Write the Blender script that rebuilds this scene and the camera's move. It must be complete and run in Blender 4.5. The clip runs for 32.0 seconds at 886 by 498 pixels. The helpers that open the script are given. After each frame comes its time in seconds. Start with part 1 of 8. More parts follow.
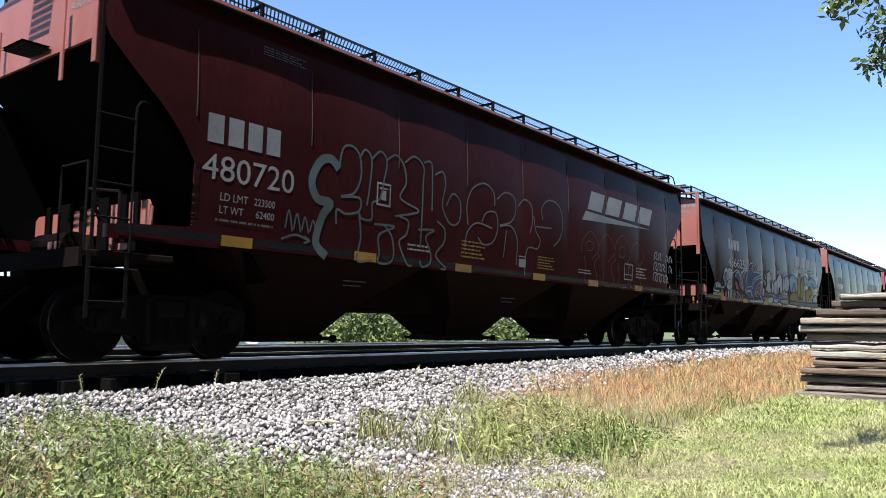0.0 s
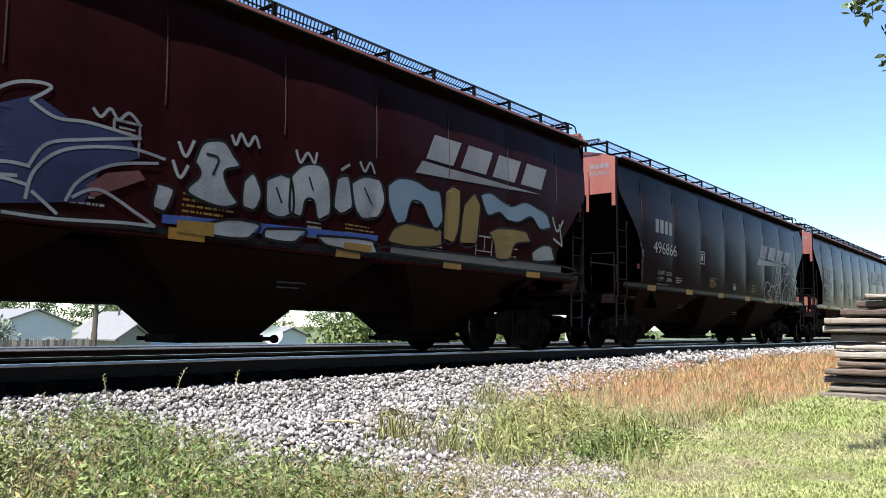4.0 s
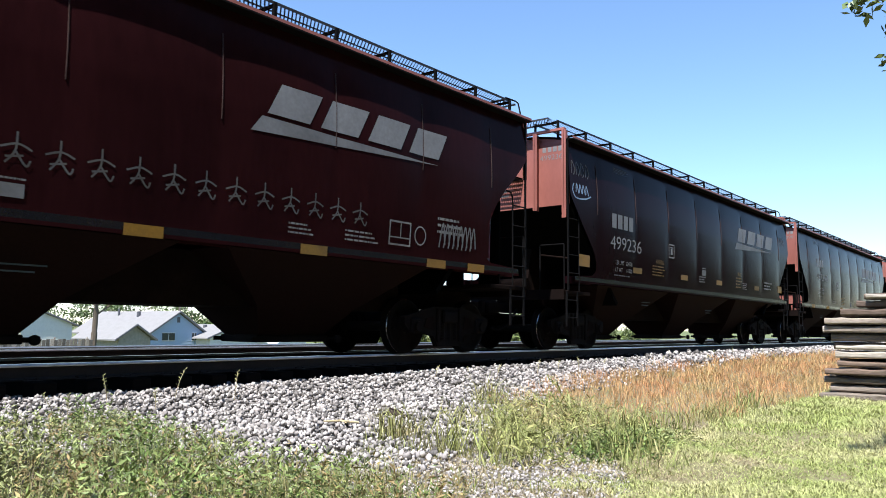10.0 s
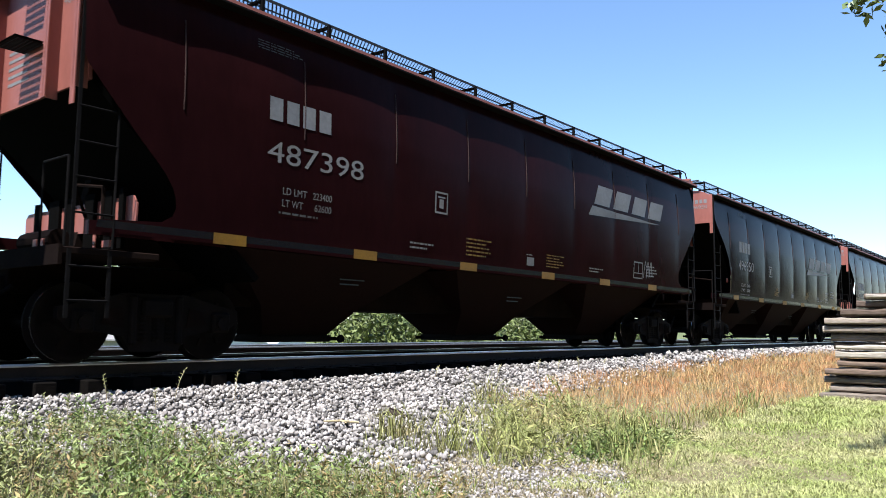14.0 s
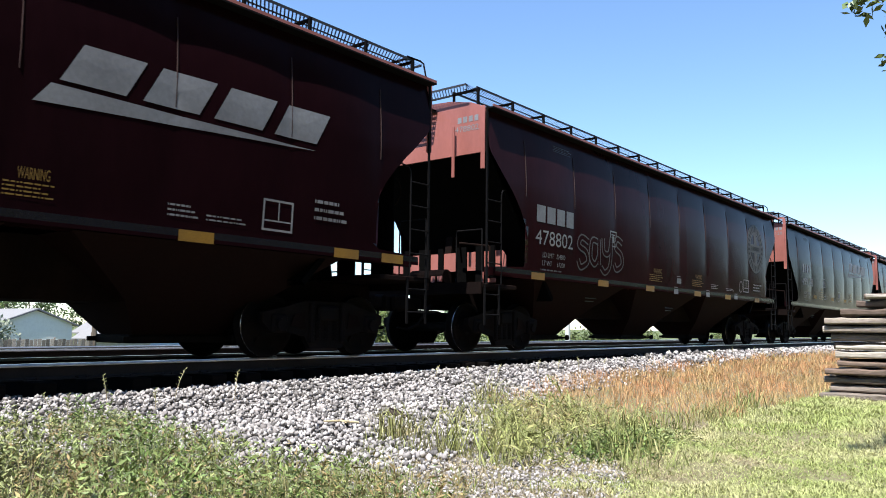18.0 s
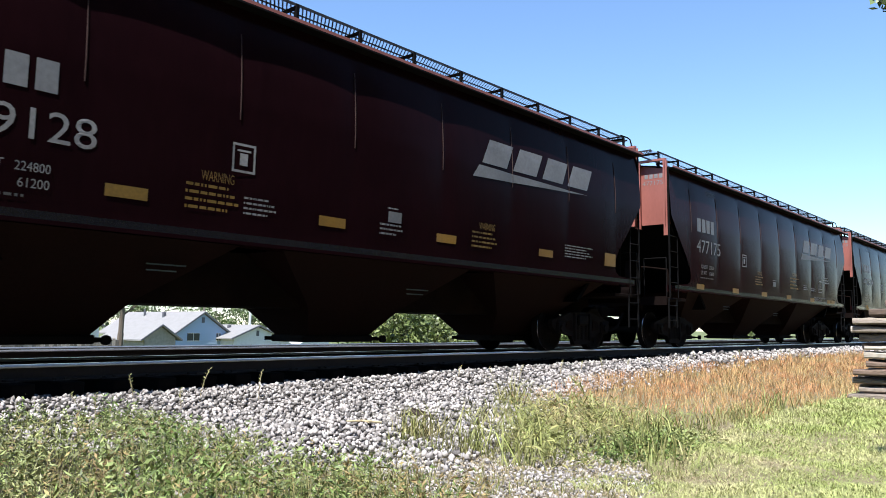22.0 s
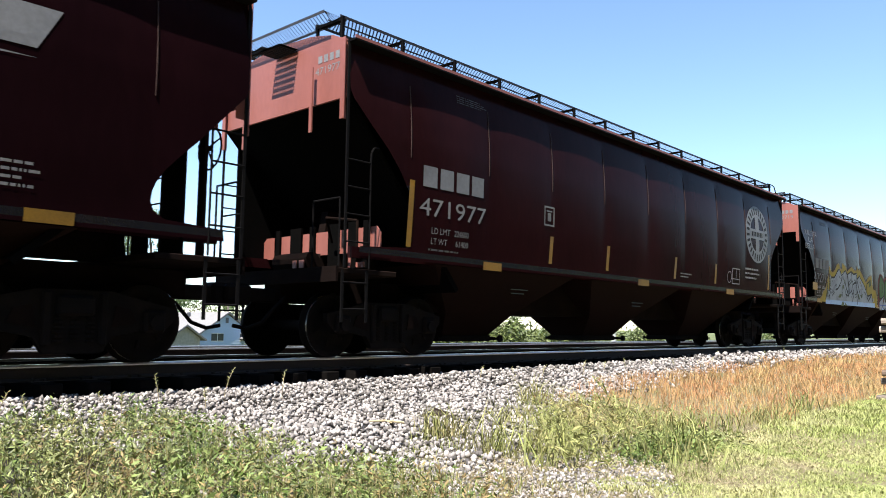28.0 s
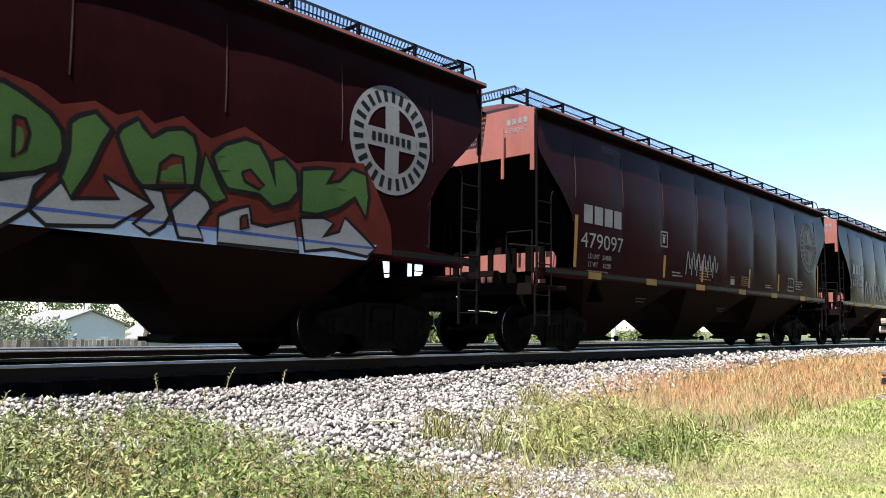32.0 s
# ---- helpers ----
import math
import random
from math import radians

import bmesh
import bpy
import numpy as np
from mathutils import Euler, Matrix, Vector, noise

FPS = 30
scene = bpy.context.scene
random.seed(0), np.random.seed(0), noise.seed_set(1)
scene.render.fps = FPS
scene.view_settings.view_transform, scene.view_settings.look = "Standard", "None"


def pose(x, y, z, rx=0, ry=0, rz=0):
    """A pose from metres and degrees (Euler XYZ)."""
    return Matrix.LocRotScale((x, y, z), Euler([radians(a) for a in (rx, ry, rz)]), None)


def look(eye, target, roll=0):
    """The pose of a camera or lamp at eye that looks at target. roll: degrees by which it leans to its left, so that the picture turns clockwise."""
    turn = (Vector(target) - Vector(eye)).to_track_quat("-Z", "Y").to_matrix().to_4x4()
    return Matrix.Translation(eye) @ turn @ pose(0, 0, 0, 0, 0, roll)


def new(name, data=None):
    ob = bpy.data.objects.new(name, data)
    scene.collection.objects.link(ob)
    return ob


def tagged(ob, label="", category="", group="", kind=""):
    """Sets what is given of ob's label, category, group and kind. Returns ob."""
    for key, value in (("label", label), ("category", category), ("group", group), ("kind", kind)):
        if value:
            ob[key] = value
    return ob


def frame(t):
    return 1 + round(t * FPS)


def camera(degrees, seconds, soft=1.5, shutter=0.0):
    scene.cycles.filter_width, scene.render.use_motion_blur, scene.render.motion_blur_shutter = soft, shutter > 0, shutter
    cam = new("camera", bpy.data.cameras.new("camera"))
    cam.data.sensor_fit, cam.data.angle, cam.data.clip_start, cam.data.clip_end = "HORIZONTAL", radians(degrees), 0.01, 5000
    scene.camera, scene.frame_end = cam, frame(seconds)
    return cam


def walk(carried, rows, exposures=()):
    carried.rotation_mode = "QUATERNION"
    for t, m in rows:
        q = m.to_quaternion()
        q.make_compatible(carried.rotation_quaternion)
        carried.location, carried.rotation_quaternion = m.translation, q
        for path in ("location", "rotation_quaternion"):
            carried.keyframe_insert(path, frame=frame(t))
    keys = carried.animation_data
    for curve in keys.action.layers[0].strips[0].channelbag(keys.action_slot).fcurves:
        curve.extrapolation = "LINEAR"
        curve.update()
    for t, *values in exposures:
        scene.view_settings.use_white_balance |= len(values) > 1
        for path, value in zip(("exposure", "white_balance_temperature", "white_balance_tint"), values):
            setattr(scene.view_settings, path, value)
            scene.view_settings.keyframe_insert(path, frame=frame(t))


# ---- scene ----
# ------------------------------------------------------------ camera
cam = camera(59.93, 32.0, soft=0.9, shutter=0.06)
EYE = (0.0, 0.0, 1.05)


def aim(turn):
    a, p = radians(39.142 + turn), radians(5.854)
    return look(EYE, (EYE[0] + 10 * math.cos(p) * math.cos(a), EYE[1] + 10 * math.cos(p) * math.sin(a), EYE[2] + 10 * math.sin(p)), 0.667)


TURNS = [(0.0, -1.40), (0.1, -1.22), (0.2, -0.62), (0.3, -0.25), (0.4, 0.16), (0.5, 0.22), (0.7, 0.12), (1.0, 0.05), (10.0, 0.04), (20.0, 0.04), (20.5, 0.07),
         (21.0, 0.21), (21.5, 0.28), (21.6, 0.36), (21.7, 0.56), (21.8, 1.30), (21.9, 1.52), (22.0, 1.69), (22.5, 1.95), (23.0, 2.62), (23.5, 3.13),
         (24.0, 3.56), (24.3, 3.38), (24.5, 3.33), (25.0, 3.32), (32.0, 3.32)]
PATH = [(t, aim(a)) for t, a in TURNS]
walk(cam, PATH, exposures=[(0.0, 0.95, 6200, 10), (22.0, 0.95, 6200, 10), (24.5, 1.12, 6700, 10), (32.0, 1.12, 6600, 10)])

# ------------------------------------------------------------ light
SUN_DIR = Vector((-0.55, -0.155, 1.0)).normalized()
world = bpy.data.worlds.new("sky")
scene.world = world
world.use_nodes = True
wn = world.node_tree
sky = wn.nodes.new("ShaderNodeTexSky")
sky.sky_type = "NISHITA"
sky.sun_disc = False
sky.sun_elevation = math.asin(SUN_DIR.z)
sky.sun_rotation = math.atan2(SUN_DIR.x, SUN_DIR.y)
sky.air_density, sky.dust_density, sky.ozone_density = 1.0, 0.0, 4.5
wn.nodes["Background"].inputs["Strength"].default_value = 0.13
wn.links.new(sky.outputs["Color"], wn.nodes["Background"].inputs["Color"])
sun_data = bpy.data.lights.new("sun", "SUN")
sun_data.energy, sun_data.angle, sun_data.color = 5.0, radians(0.5), (1.0, 0.95, 0.87)
sun = new("sun", sun_data)
sun.matrix_world = look(SUN_DIR * 50, (0, 0, 0))
# ------------------------------------------------------------ materials
def material(name, base, rough=0.7, metal=0.0, vary=0.25, scale=3.0, fine=40.0, bump=0.2, dist=0.01, second=None, amount=0.5, stretch=(1, 1, 1), objects=0.0, spec=0.5, islands=0.0):
    """A surface of one base colour, varied at two scales, with a second colour in patches and a fine relief."""
    m = bpy.data.materials.new(name)
    m.use_nodes = True
    n, l = m.node_tree.nodes, m.node_tree.links
    b = n["Principled BSDF"]
    tc = n.new("ShaderNodeTexCoord")
    mp = n.new("ShaderNodeMapping")
    mp.inputs["Scale"].default_value = stretch
    l.new(tc.outputs["Object"], mp.inputs["Vector"])
    big, small = n.new("ShaderNodeTexNoise"), n.new("ShaderNodeTexNoise")
    big.inputs["Scale"].default_value, small.inputs["Scale"].default_value = scale, fine
    big.inputs["Detail"].default_value, small.inputs["Detail"].default_value = 5, 4
    for x in (big, small):
        l.new(mp.outputs["Vector"], x.inputs["Vector"])
    mix = n.new("ShaderNodeMix")
    mix.data_type = "RGBA"
    mix.inputs[6].default_value = (*base, 1)
    mix.inputs[7].default_value = (*(second or tuple(c * 0.45 for c in base)), 1)
    ramp = n.new("ShaderNodeValToRGB")
    ramp.color_ramp.elements[0].position, ramp.color_ramp.elements[1].position = 0.42, 0.72
    ramp.color_ramp.elements[1].color = (amount, amount, amount, 1)
    l.new(big.outputs["Fac"], ramp.inputs["Fac"])
    l.new(ramp.outputs["Color"], mix.inputs[0])
    hsv = n.new("ShaderNodeHueSaturation")
    l.new(mix.outputs[2], hsv.inputs["Color"])
    val = n.new("ShaderNodeMath")
    val.operation = "MULTIPLY_ADD"
    val.inputs[1].default_value, val.inputs[2].default_value = vary * 2, 1 - vary
    l.new(small.outputs["Fac"], val.inputs[0])
    last = val
    for amt, kind, out in ((objects, "ShaderNodeObjectInfo", "Random"), (islands, "ShaderNodeNewGeometry", "Random Per Island")):
        if amt:
            src = n.new(kind)
            mul = n.new("ShaderNodeMath")
            mul.operation = "MULTIPLY_ADD"
            mul.inputs[1].default_value, mul.inputs[2].default_value = amt * 2, 1 - amt
            l.new(src.outputs[out], mul.inputs[0])
            prod = n.new("ShaderNodeMath")
            prod.operation = "MULTIPLY"
            l.new(last.outputs[0], prod.inputs[0])
            l.new(mul.outputs[0], prod.inputs[1])
            last = prod
    l.new(last.outputs[0], hsv.inputs["Value"])
    l.new(hsv.outputs["Color"], b.inputs["Base Color"])
    b.inputs["Roughness"].default_value, b.inputs["Metallic"].default_value = rough, metal
    b.inputs["Specular IOR Level"].default_value = spec
    if bump:
        bp = n.new("ShaderNodeBump")
        bp.inputs["Strength"].default_value, bp.inputs["Distance"].default_value = bump, dist
        l.new(small.outputs["Fac"], bp.inputs["Height"])
        l.new(bp.outputs["Normal"], b.inputs["Normal"])
    return m


def shaded_body_paint(name, base, worn):
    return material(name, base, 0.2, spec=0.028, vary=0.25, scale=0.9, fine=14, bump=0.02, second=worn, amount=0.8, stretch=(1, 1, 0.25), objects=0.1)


# Side paints sit far below real oxide red: shade is in the colour.
M_BODY = shaded_body_paint("shaded_oxide_red_paint", (0.0225, 0.0060, 0.0072), (0.0135, 0.0042, 0.0052))
M_BODY_DARK = shaded_body_paint("shaded_dark_maroon_paint", (0.0125, 0.0038, 0.0055), (0.0085, 0.0030, 0.0044))
M_BODY_FADED = shaded_body_paint("shaded_faded_oxide_red_paint", (0.034, 0.0086, 0.0092), (0.020, 0.0058, 0.0066))
# The same oxide red in a sunlit tone, much lighter than the sides.
M_END = material("sunlit_oxide_red_end_paint", (0.33, 0.115, 0.095), 0.55, vary=0.15, scale=1.2, fine=18, bump=0.06, second=(0.20, 0.064, 0.048), amount=0.6, stretch=(1, 1, 0.4), objects=0.1)
M_ROOF = material("roof_paint", (0.05, 0.024, 0.022), 0.5, spec=0.2, vary=0.2, second=(0.05, 0.03, 0.026), bump=0.05)
# Underside colours hold grime and also the deep shade beneath the cars.
M_UNDER = material("grimy_shaded_underframe", (0.009, 0.006, 0.0055), 0.9, spec=0.03, vary=0.3, scale=2, fine=25, second=(0.022, 0.013, 0.010), bump=0.2)
M_BAY = material("grimy_shaded_oxide_red_hopper", (0.013, 0.0060, 0.0050), 0.8, spec=0.04, vary=0.3, scale=1.5, fine=25, second=(0.010, 0.006, 0.0055), bump=0.1)
M_TRUCK = material("greasy_shaded_black_steel", (0.008, 0.007, 0.007), 0.8, spec=0.05, vary=0.3, scale=4, fine=40, second=(0.018, 0.012, 0.010), bump=0.2)
M_STEEL = material("worn_steel", (0.32, 0.31, 0.30), 0.25, metal=0.9, vary=0.15, bump=0.05)
# Paler than the side paint: the sun's glint on the seams is painted.
M_SEAM = material("sunlit_weld_seam", (0.06, 0.038, 0.036), 0.6, spec=0.1, vary=0.4, scale=1.5, fine=8, second=(0.02, 0.012, 0.012), amount=1.0)
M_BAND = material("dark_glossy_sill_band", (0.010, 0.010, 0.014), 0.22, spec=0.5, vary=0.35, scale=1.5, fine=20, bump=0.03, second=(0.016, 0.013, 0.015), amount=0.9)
# Near-black base colour carries the shade of the car-end recesses.
M_SHADED_STEEL = material("shaded_recess_steel", (0.003, 0.003, 0.003), 0.95, spec=0.02, vary=0.3, fine=20, second=(0.005, 0.004, 0.004))
M_RAILING = material("black_roof_fittings", (0.007, 0.0065, 0.007), 0.7, spec=0.06, vary=0.3, fine=20)
# Dark ground colour stands for shade by the train and in gaps.
M_BED = material("shaded_ballast_bed", (0.040, 0.036, 0.033), 0.95, spec=0.1, vary=0.4, scale=2, fine=35, bump=0.6, dist=0.03)
M_GALV = material("galvanized_grating", (0.035, 0.035, 0.038), 0.6, metal=0.2, vary=0.2)
M_WHITE = material("white_stencil_paint", (0.23, 0.23, 0.24), 0.6, vary=0.4, scale=2, fine=30, second=(0.12, 0.115, 0.12), amount=0.7, bump=0.0)
M_YELLOW = material("yellow_reflective_tape", (0.25, 0.13, 0.012), 0.5, vary=0.3, scale=2, second=(0.16, 0.085, 0.015), amount=0.9, bump=0.0)
M_RAIL = material("rail_rusty_side", (0.03, 0.018, 0.013), 0.8, vary=0.3, fine=30)
M_RAILHEAD = material("polished_rail_head", (0.85, 0.85, 0.85), 0.12, metal=1.0, vary=0.05, bump=0.0)
M_RAILWORN = material("worn_rail_head_side", (0.62, 0.60, 0.58), 0.38, metal=0.9, vary=0.2, fine=30, bump=0.05)
# Creosote colour lowered further to hold the shade at the tie ends.
M_TIE = material("creosoted_shaded_tie", (0.007, 0.006, 0.0055), 0.9, spec=0.05, vary=0.35, scale=3, fine=20, stretch=(0.3, 6, 6), bump=0.4)
M_STONE = material("ballast_stone", (0.36, 0.335, 0.325), 0.9, spec=0.15, vary=0.25, scale=8, fine=50, second=(0.18, 0.16, 0.155), bump=0.4, islands=0.75)
M_GROUND = material("ground_soil", (0.165, 0.145, 0.075), 0.95, vary=0.35, scale=0.8, fine=30, second=(0.25, 0.21, 0.13), amount=0.8, bump=0.5, dist=0.03)
M_FIELD = material("rough_green_field", (0.10, 0.13, 0.04), 0.9, vary=0.35, scale=0.6, fine=8, second=(0.19, 0.18, 0.07), amount=0.8, bump=0.5, dist=0.05)
M_OLDTIE_PALE = material("bleached_tie_wood", (0.46, 0.41, 0.35), 0.85, vary=0.45, scale=3, fine=22, second=(0.16, 0.125, 0.10), amount=0.9, stretch=(7, 0.5, 7), bump=0.6, dist=0.02, objects=0.3)
M_OLDTIE_DARK = material("dark_tie_wood", (0.15, 0.105, 0.08), 0.85, vary=0.5, scale=3, fine=22, second=(0.04, 0.03, 0.026), amount=1.0, stretch=(7, 0.5, 7), bump=0.6, dist=0.02, objects=0.4)
M_OLDTIE = material("weathered_tie_wood", (0.30, 0.25, 0.21), 0.85, vary=0.5, scale=3, fine=22, second=(0.06, 0.042, 0.034), amount=1.0, stretch=(7, 0.5, 7), bump=0.6, dist=0.02, objects=0.7)
# ------------------------------------------------------------ mesh helpers
class Shape:
    """Collects vertices and faces of one mesh."""

    def __init__(self):
        self.v, self.f, self.s = [], [], []

    def add(self, verts, faces, slot=0):
        k = len(self.v)
        self.v.extend(tuple(p) for p in verts)
        self.f.extend(tuple(i + k for i in q) for q in faces)
        self.s.extend([slot] * len(faces))
        return self

    def box(self, x0, x1, y0, y1, z0, z1, slot=0, m=None):
        p = [(x, y, z) for x in (x0, x1) for y in (y0, y1) for z in (z0, z1)]
        if m:
            p = [m @ Vector(q) for q in p]
        return self.add(p, [(0, 1, 3, 2), (4, 6, 7, 5), (0, 4, 5, 1), (2, 3, 7, 6), (0, 2, 6, 4), (1, 5, 7, 3)], slot)

    def chamfer(self, x0, x1, y0, y1, z0, z1, c, slot=0, m=None):
        """A box with its edges cut off by c."""
        bm = bmesh.new()
        bmesh.ops.create_cube(bm, size=1.0)
        for q in bm.verts:
            q.co = ((x0 + x1) / 2 + q.co.x * (x1 - x0), (y0 + y1) / 2 + q.co.y * (y1 - y0), (z0 + z1) / 2 + q.co.z * (z1 - z0))
        bmesh.ops.bevel(bm, geom=bm.edges[:], offset=c, segments=1, affect="EDGES")
        bm.verts.index_update()
        p = [q.co.copy() for q in bm.verts]
        if m:
            p = [m @ q for q in p]
        self.add(p, [tuple(q.index for q in f.verts) for f in bm.faces], slot)
        bm.free()
        return self

    def bar(self, a, b, r, n=6, slot=0):
        a, b = Vector(a), Vector(b)
        d = (b - a).normalized()
        u = d.orthogonal().normalized()
        w = d.cross(u)
        ring = [(u * math.cos(2 * math.pi * i / n) + w * math.sin(2 * math.pi * i / n)) * r for i in range(n)]
        faces = [(i, (i + 1) % n, n + (i + 1) % n, n + i) for i in range(n)] + [tuple(range(n - 1, -1, -1)), tuple(range(n, 2 * n))]
        return self.add([a + q for q in ring] + [b + q for q in ring], faces, slot)

    def path(self, pts, r, n=6, slot=0):
        for a, b in zip(pts, pts[1:]):
            self.bar(a, b, r, n, slot)
        return self

    def prism(self, outline, y0, y1, slot=0):
        """An outline in x and z, drawn out from y0 to y1."""
        n = len(outline)
        p = [(x, y0, z) for x, z in outline] + [(x, y1, z) for x, z in outline]
        return self.add(p, [tuple(range(n)), tuple(range(2 * n - 1, n - 1, -1))] + [(i, n + i, n + (i + 1) % n, (i + 1) % n) for i in range(n)], slot)

    def lathe(self, profile, n, axis_y=True, slot=0):
        """A profile of (radius, along) turned about the y axis."""
        k = len(profile)
        p = [(r * math.cos(2 * math.pi * i / n), y, r * math.sin(2 * math.pi * i / n)) for i in range(n) for r, y in profile]
        f = [(i * k + j, i * k + j + 1, ((i + 1) % n) * k + j + 1, ((i + 1) % n) * k + j) for i in range(n) for j in range(k - 1)]
        return self.add(p, f, slot)

    def grid(self, rows, slot=0, close=False):
        n, k = len(rows), len(rows[0])
        return self.add([p for r in rows for p in r], [(i * k + j, i * k + j + 1, (i + 1) * k + j + 1, (i + 1) * k + j) for i in range(n - 1) for j in range(k - 1)], slot)

    def mesh(self, name, materials, smooth=False):
        me = bpy.data.meshes.new(name)
        me.from_pydata(self.v, [], self.f)
        for m in materials if isinstance(materials, (list, tuple)) else [materials]:
            me.materials.append(m)
        if any(self.s):
            me.polygons.foreach_set("material_index", self.s)
        if smooth:
            me.polygons.foreach_set("use_smooth", [True] * len(self.f))
        me.update()
        return me


def part(name, shape, materials, parent, label="", m=None, smooth=False):
    """One mesh object under a thing or a part; shape may be a mesh that is shared."""
    me = shape if isinstance(shape, bpy.types.Mesh) else shape.mesh(name, materials, smooth)
    ob = new(name, me)
    ob.parent = parent
    if m is not None:
        ob.matrix_basis = m
    return tagged(ob, label)


def thing(name, shape, materials, label, category, m=None, group="", kind="", smooth=False):
    me = shape if shape is None or isinstance(shape, bpy.types.Mesh) else shape.mesh(name, materials, smooth)
    ob = new(name, me)
    if m is not None:
        ob.matrix_basis = m
    return tagged(ob, label, category, group, kind)


def soup(verts, faces):
    """A shape from arrays: verts (n, k, 3), the same faces over k corners for each of the n pieces."""
    n, k = verts.shape[:2]
    fs = np.array(faces)
    allf = (fs[None] + (np.arange(n) * k)[:, None, None]).reshape(-1, fs.shape[1])
    me = bpy.data.meshes.new("pieces")
    me.vertices.add(n * k)
    me.vertices.foreach_set("co", verts.reshape(-1).astype(np.float32))
    me.loops.add(allf.size)
    me.loops.foreach_set("vertex_index", allf.reshape(-1).astype(np.int32))
    me.polygons.add(len(allf))
    me.polygons.foreach_set("loop_start", (np.arange(len(allf)) * fs.shape[1]).astype(np.int32))
    me.update(calc_edges=True)
    me.validate()
    return me


# ------------------------------------------------------------ ground and tracks
RAIL_Z, TRACK_Y, SIDING_Y = 0.61, 9.54, 14.37
PROFILE_Y = [-4000, -60, 2.0, 4.2, 5.2, 6.3, 7.2, 7.95, 11.15, 12.75, 16.0, 17.0, 20, 30, 45, 120, 4500]
PROFILE_Z = [-2, 0, 0.0, 0.0, 0.06, 0.16, 0.30, 0.42, 0.42, 0.42, 0.42, 0.2, -0.5, -1.2, -1.6, -1.7, -3]


def shoulder_drop(x, y):
    """The ballast shoulder lies lower where the track comes closest."""
    return -np.interp(x, [-20, 5, 10, 18, 60], [0.165, 0.165, 0.12, 0.07, 0.07]) * np.interp(y, [5.5, 7.2, 11, 12.5], [0, 1, 1, 0])


def ground_z(x, y):
    return float(np.interp(y, PROFILE_Y, PROFILE_Z) + shoulder_drop(x, y))


def gravel_edge(x):
    """The y below which the ballast peters out, along the track."""
    return np.interp(x, [-5, 2.0, 3.2, 3.5, 4.2, 5.5, 7.0, 10.0, 14.6, 22, 60], [7.3, 7.0, 5.2, 4.3, 3.7, 4.2, 5.1, 6.0, 6.8, 7.3, 7.5])


def build_ground():
    xs = sorted({-3500, -1200, -500, -200, -100, -60, -30, -15, *np.arange(-8, 30, 0.5).tolist(), *range(30, 100, 5), 120, 160, 220, 300, 500, 900, 2000, 4500})
    ys = sorted({*PROFILE_Y, -1200, -300, -20, 7.85, 8.15, *np.arange(-4, 9, 0.4).round(2).tolist(), 10, 14, 18, 25, 36, 60, 80, 200, 400, 1000, 2200})
    rows = []
    for y in ys:
        near = -6 < y < 7.6
        rows.append([(x, y, ground_z(x, y) + (0.035 * noise.noise((x * 0.7, y * 0.7, 0)) + 0.012 * noise.noise((x * 3, y * 3, 5)) if near and -9 < x < 31 else 0.0)) for x in xs])
    s = Shape().grid(rows)
    k = len(xs) - 1
    for i, y in enumerate(ys[:-1]):
        for j in range(k):
            if y >= 16.0 or y < -8.0 or (xs[j] >= 16 and y < 2.9):
                s.s[i * k + j] = 2
            # Dark bed colour below the weeds paints the shadow gaps between clumps.
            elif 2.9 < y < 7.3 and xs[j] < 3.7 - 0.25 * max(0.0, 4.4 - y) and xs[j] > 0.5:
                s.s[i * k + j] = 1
            # Same dark colour paints shade between stones and along the train.
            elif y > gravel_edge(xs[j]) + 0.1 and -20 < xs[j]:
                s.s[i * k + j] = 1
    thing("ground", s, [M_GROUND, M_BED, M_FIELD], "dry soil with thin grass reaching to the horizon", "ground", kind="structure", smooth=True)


def rail_mesh(x0, x1):
    half = [(0.075, -0.18), (0.075, -0.165), (0.012, -0.145), (0.012, -0.045), (0.037, -0.035), (0.037, -0.020), (0.026, 0.0)]
    prof = half + [(-a, b) for a, b in reversed(half)]
    n = len(prof)
    s = Shape()
    p = [(x0, a, b) for a, b in prof] + [(x1, a, b) for a, b in prof]
    for i in range(n):
        s.add([p[i], p[(i + 1) % n], p[n + (i + 1) % n], p[n + i]], [(0, 1, 2, 3)], 1 if i == 6 else 2 if i in (4, 5, 7, 8) else 0)
    return s.mesh("rail", [M_RAIL, M_RAILHEAD, M_RAILWORN])


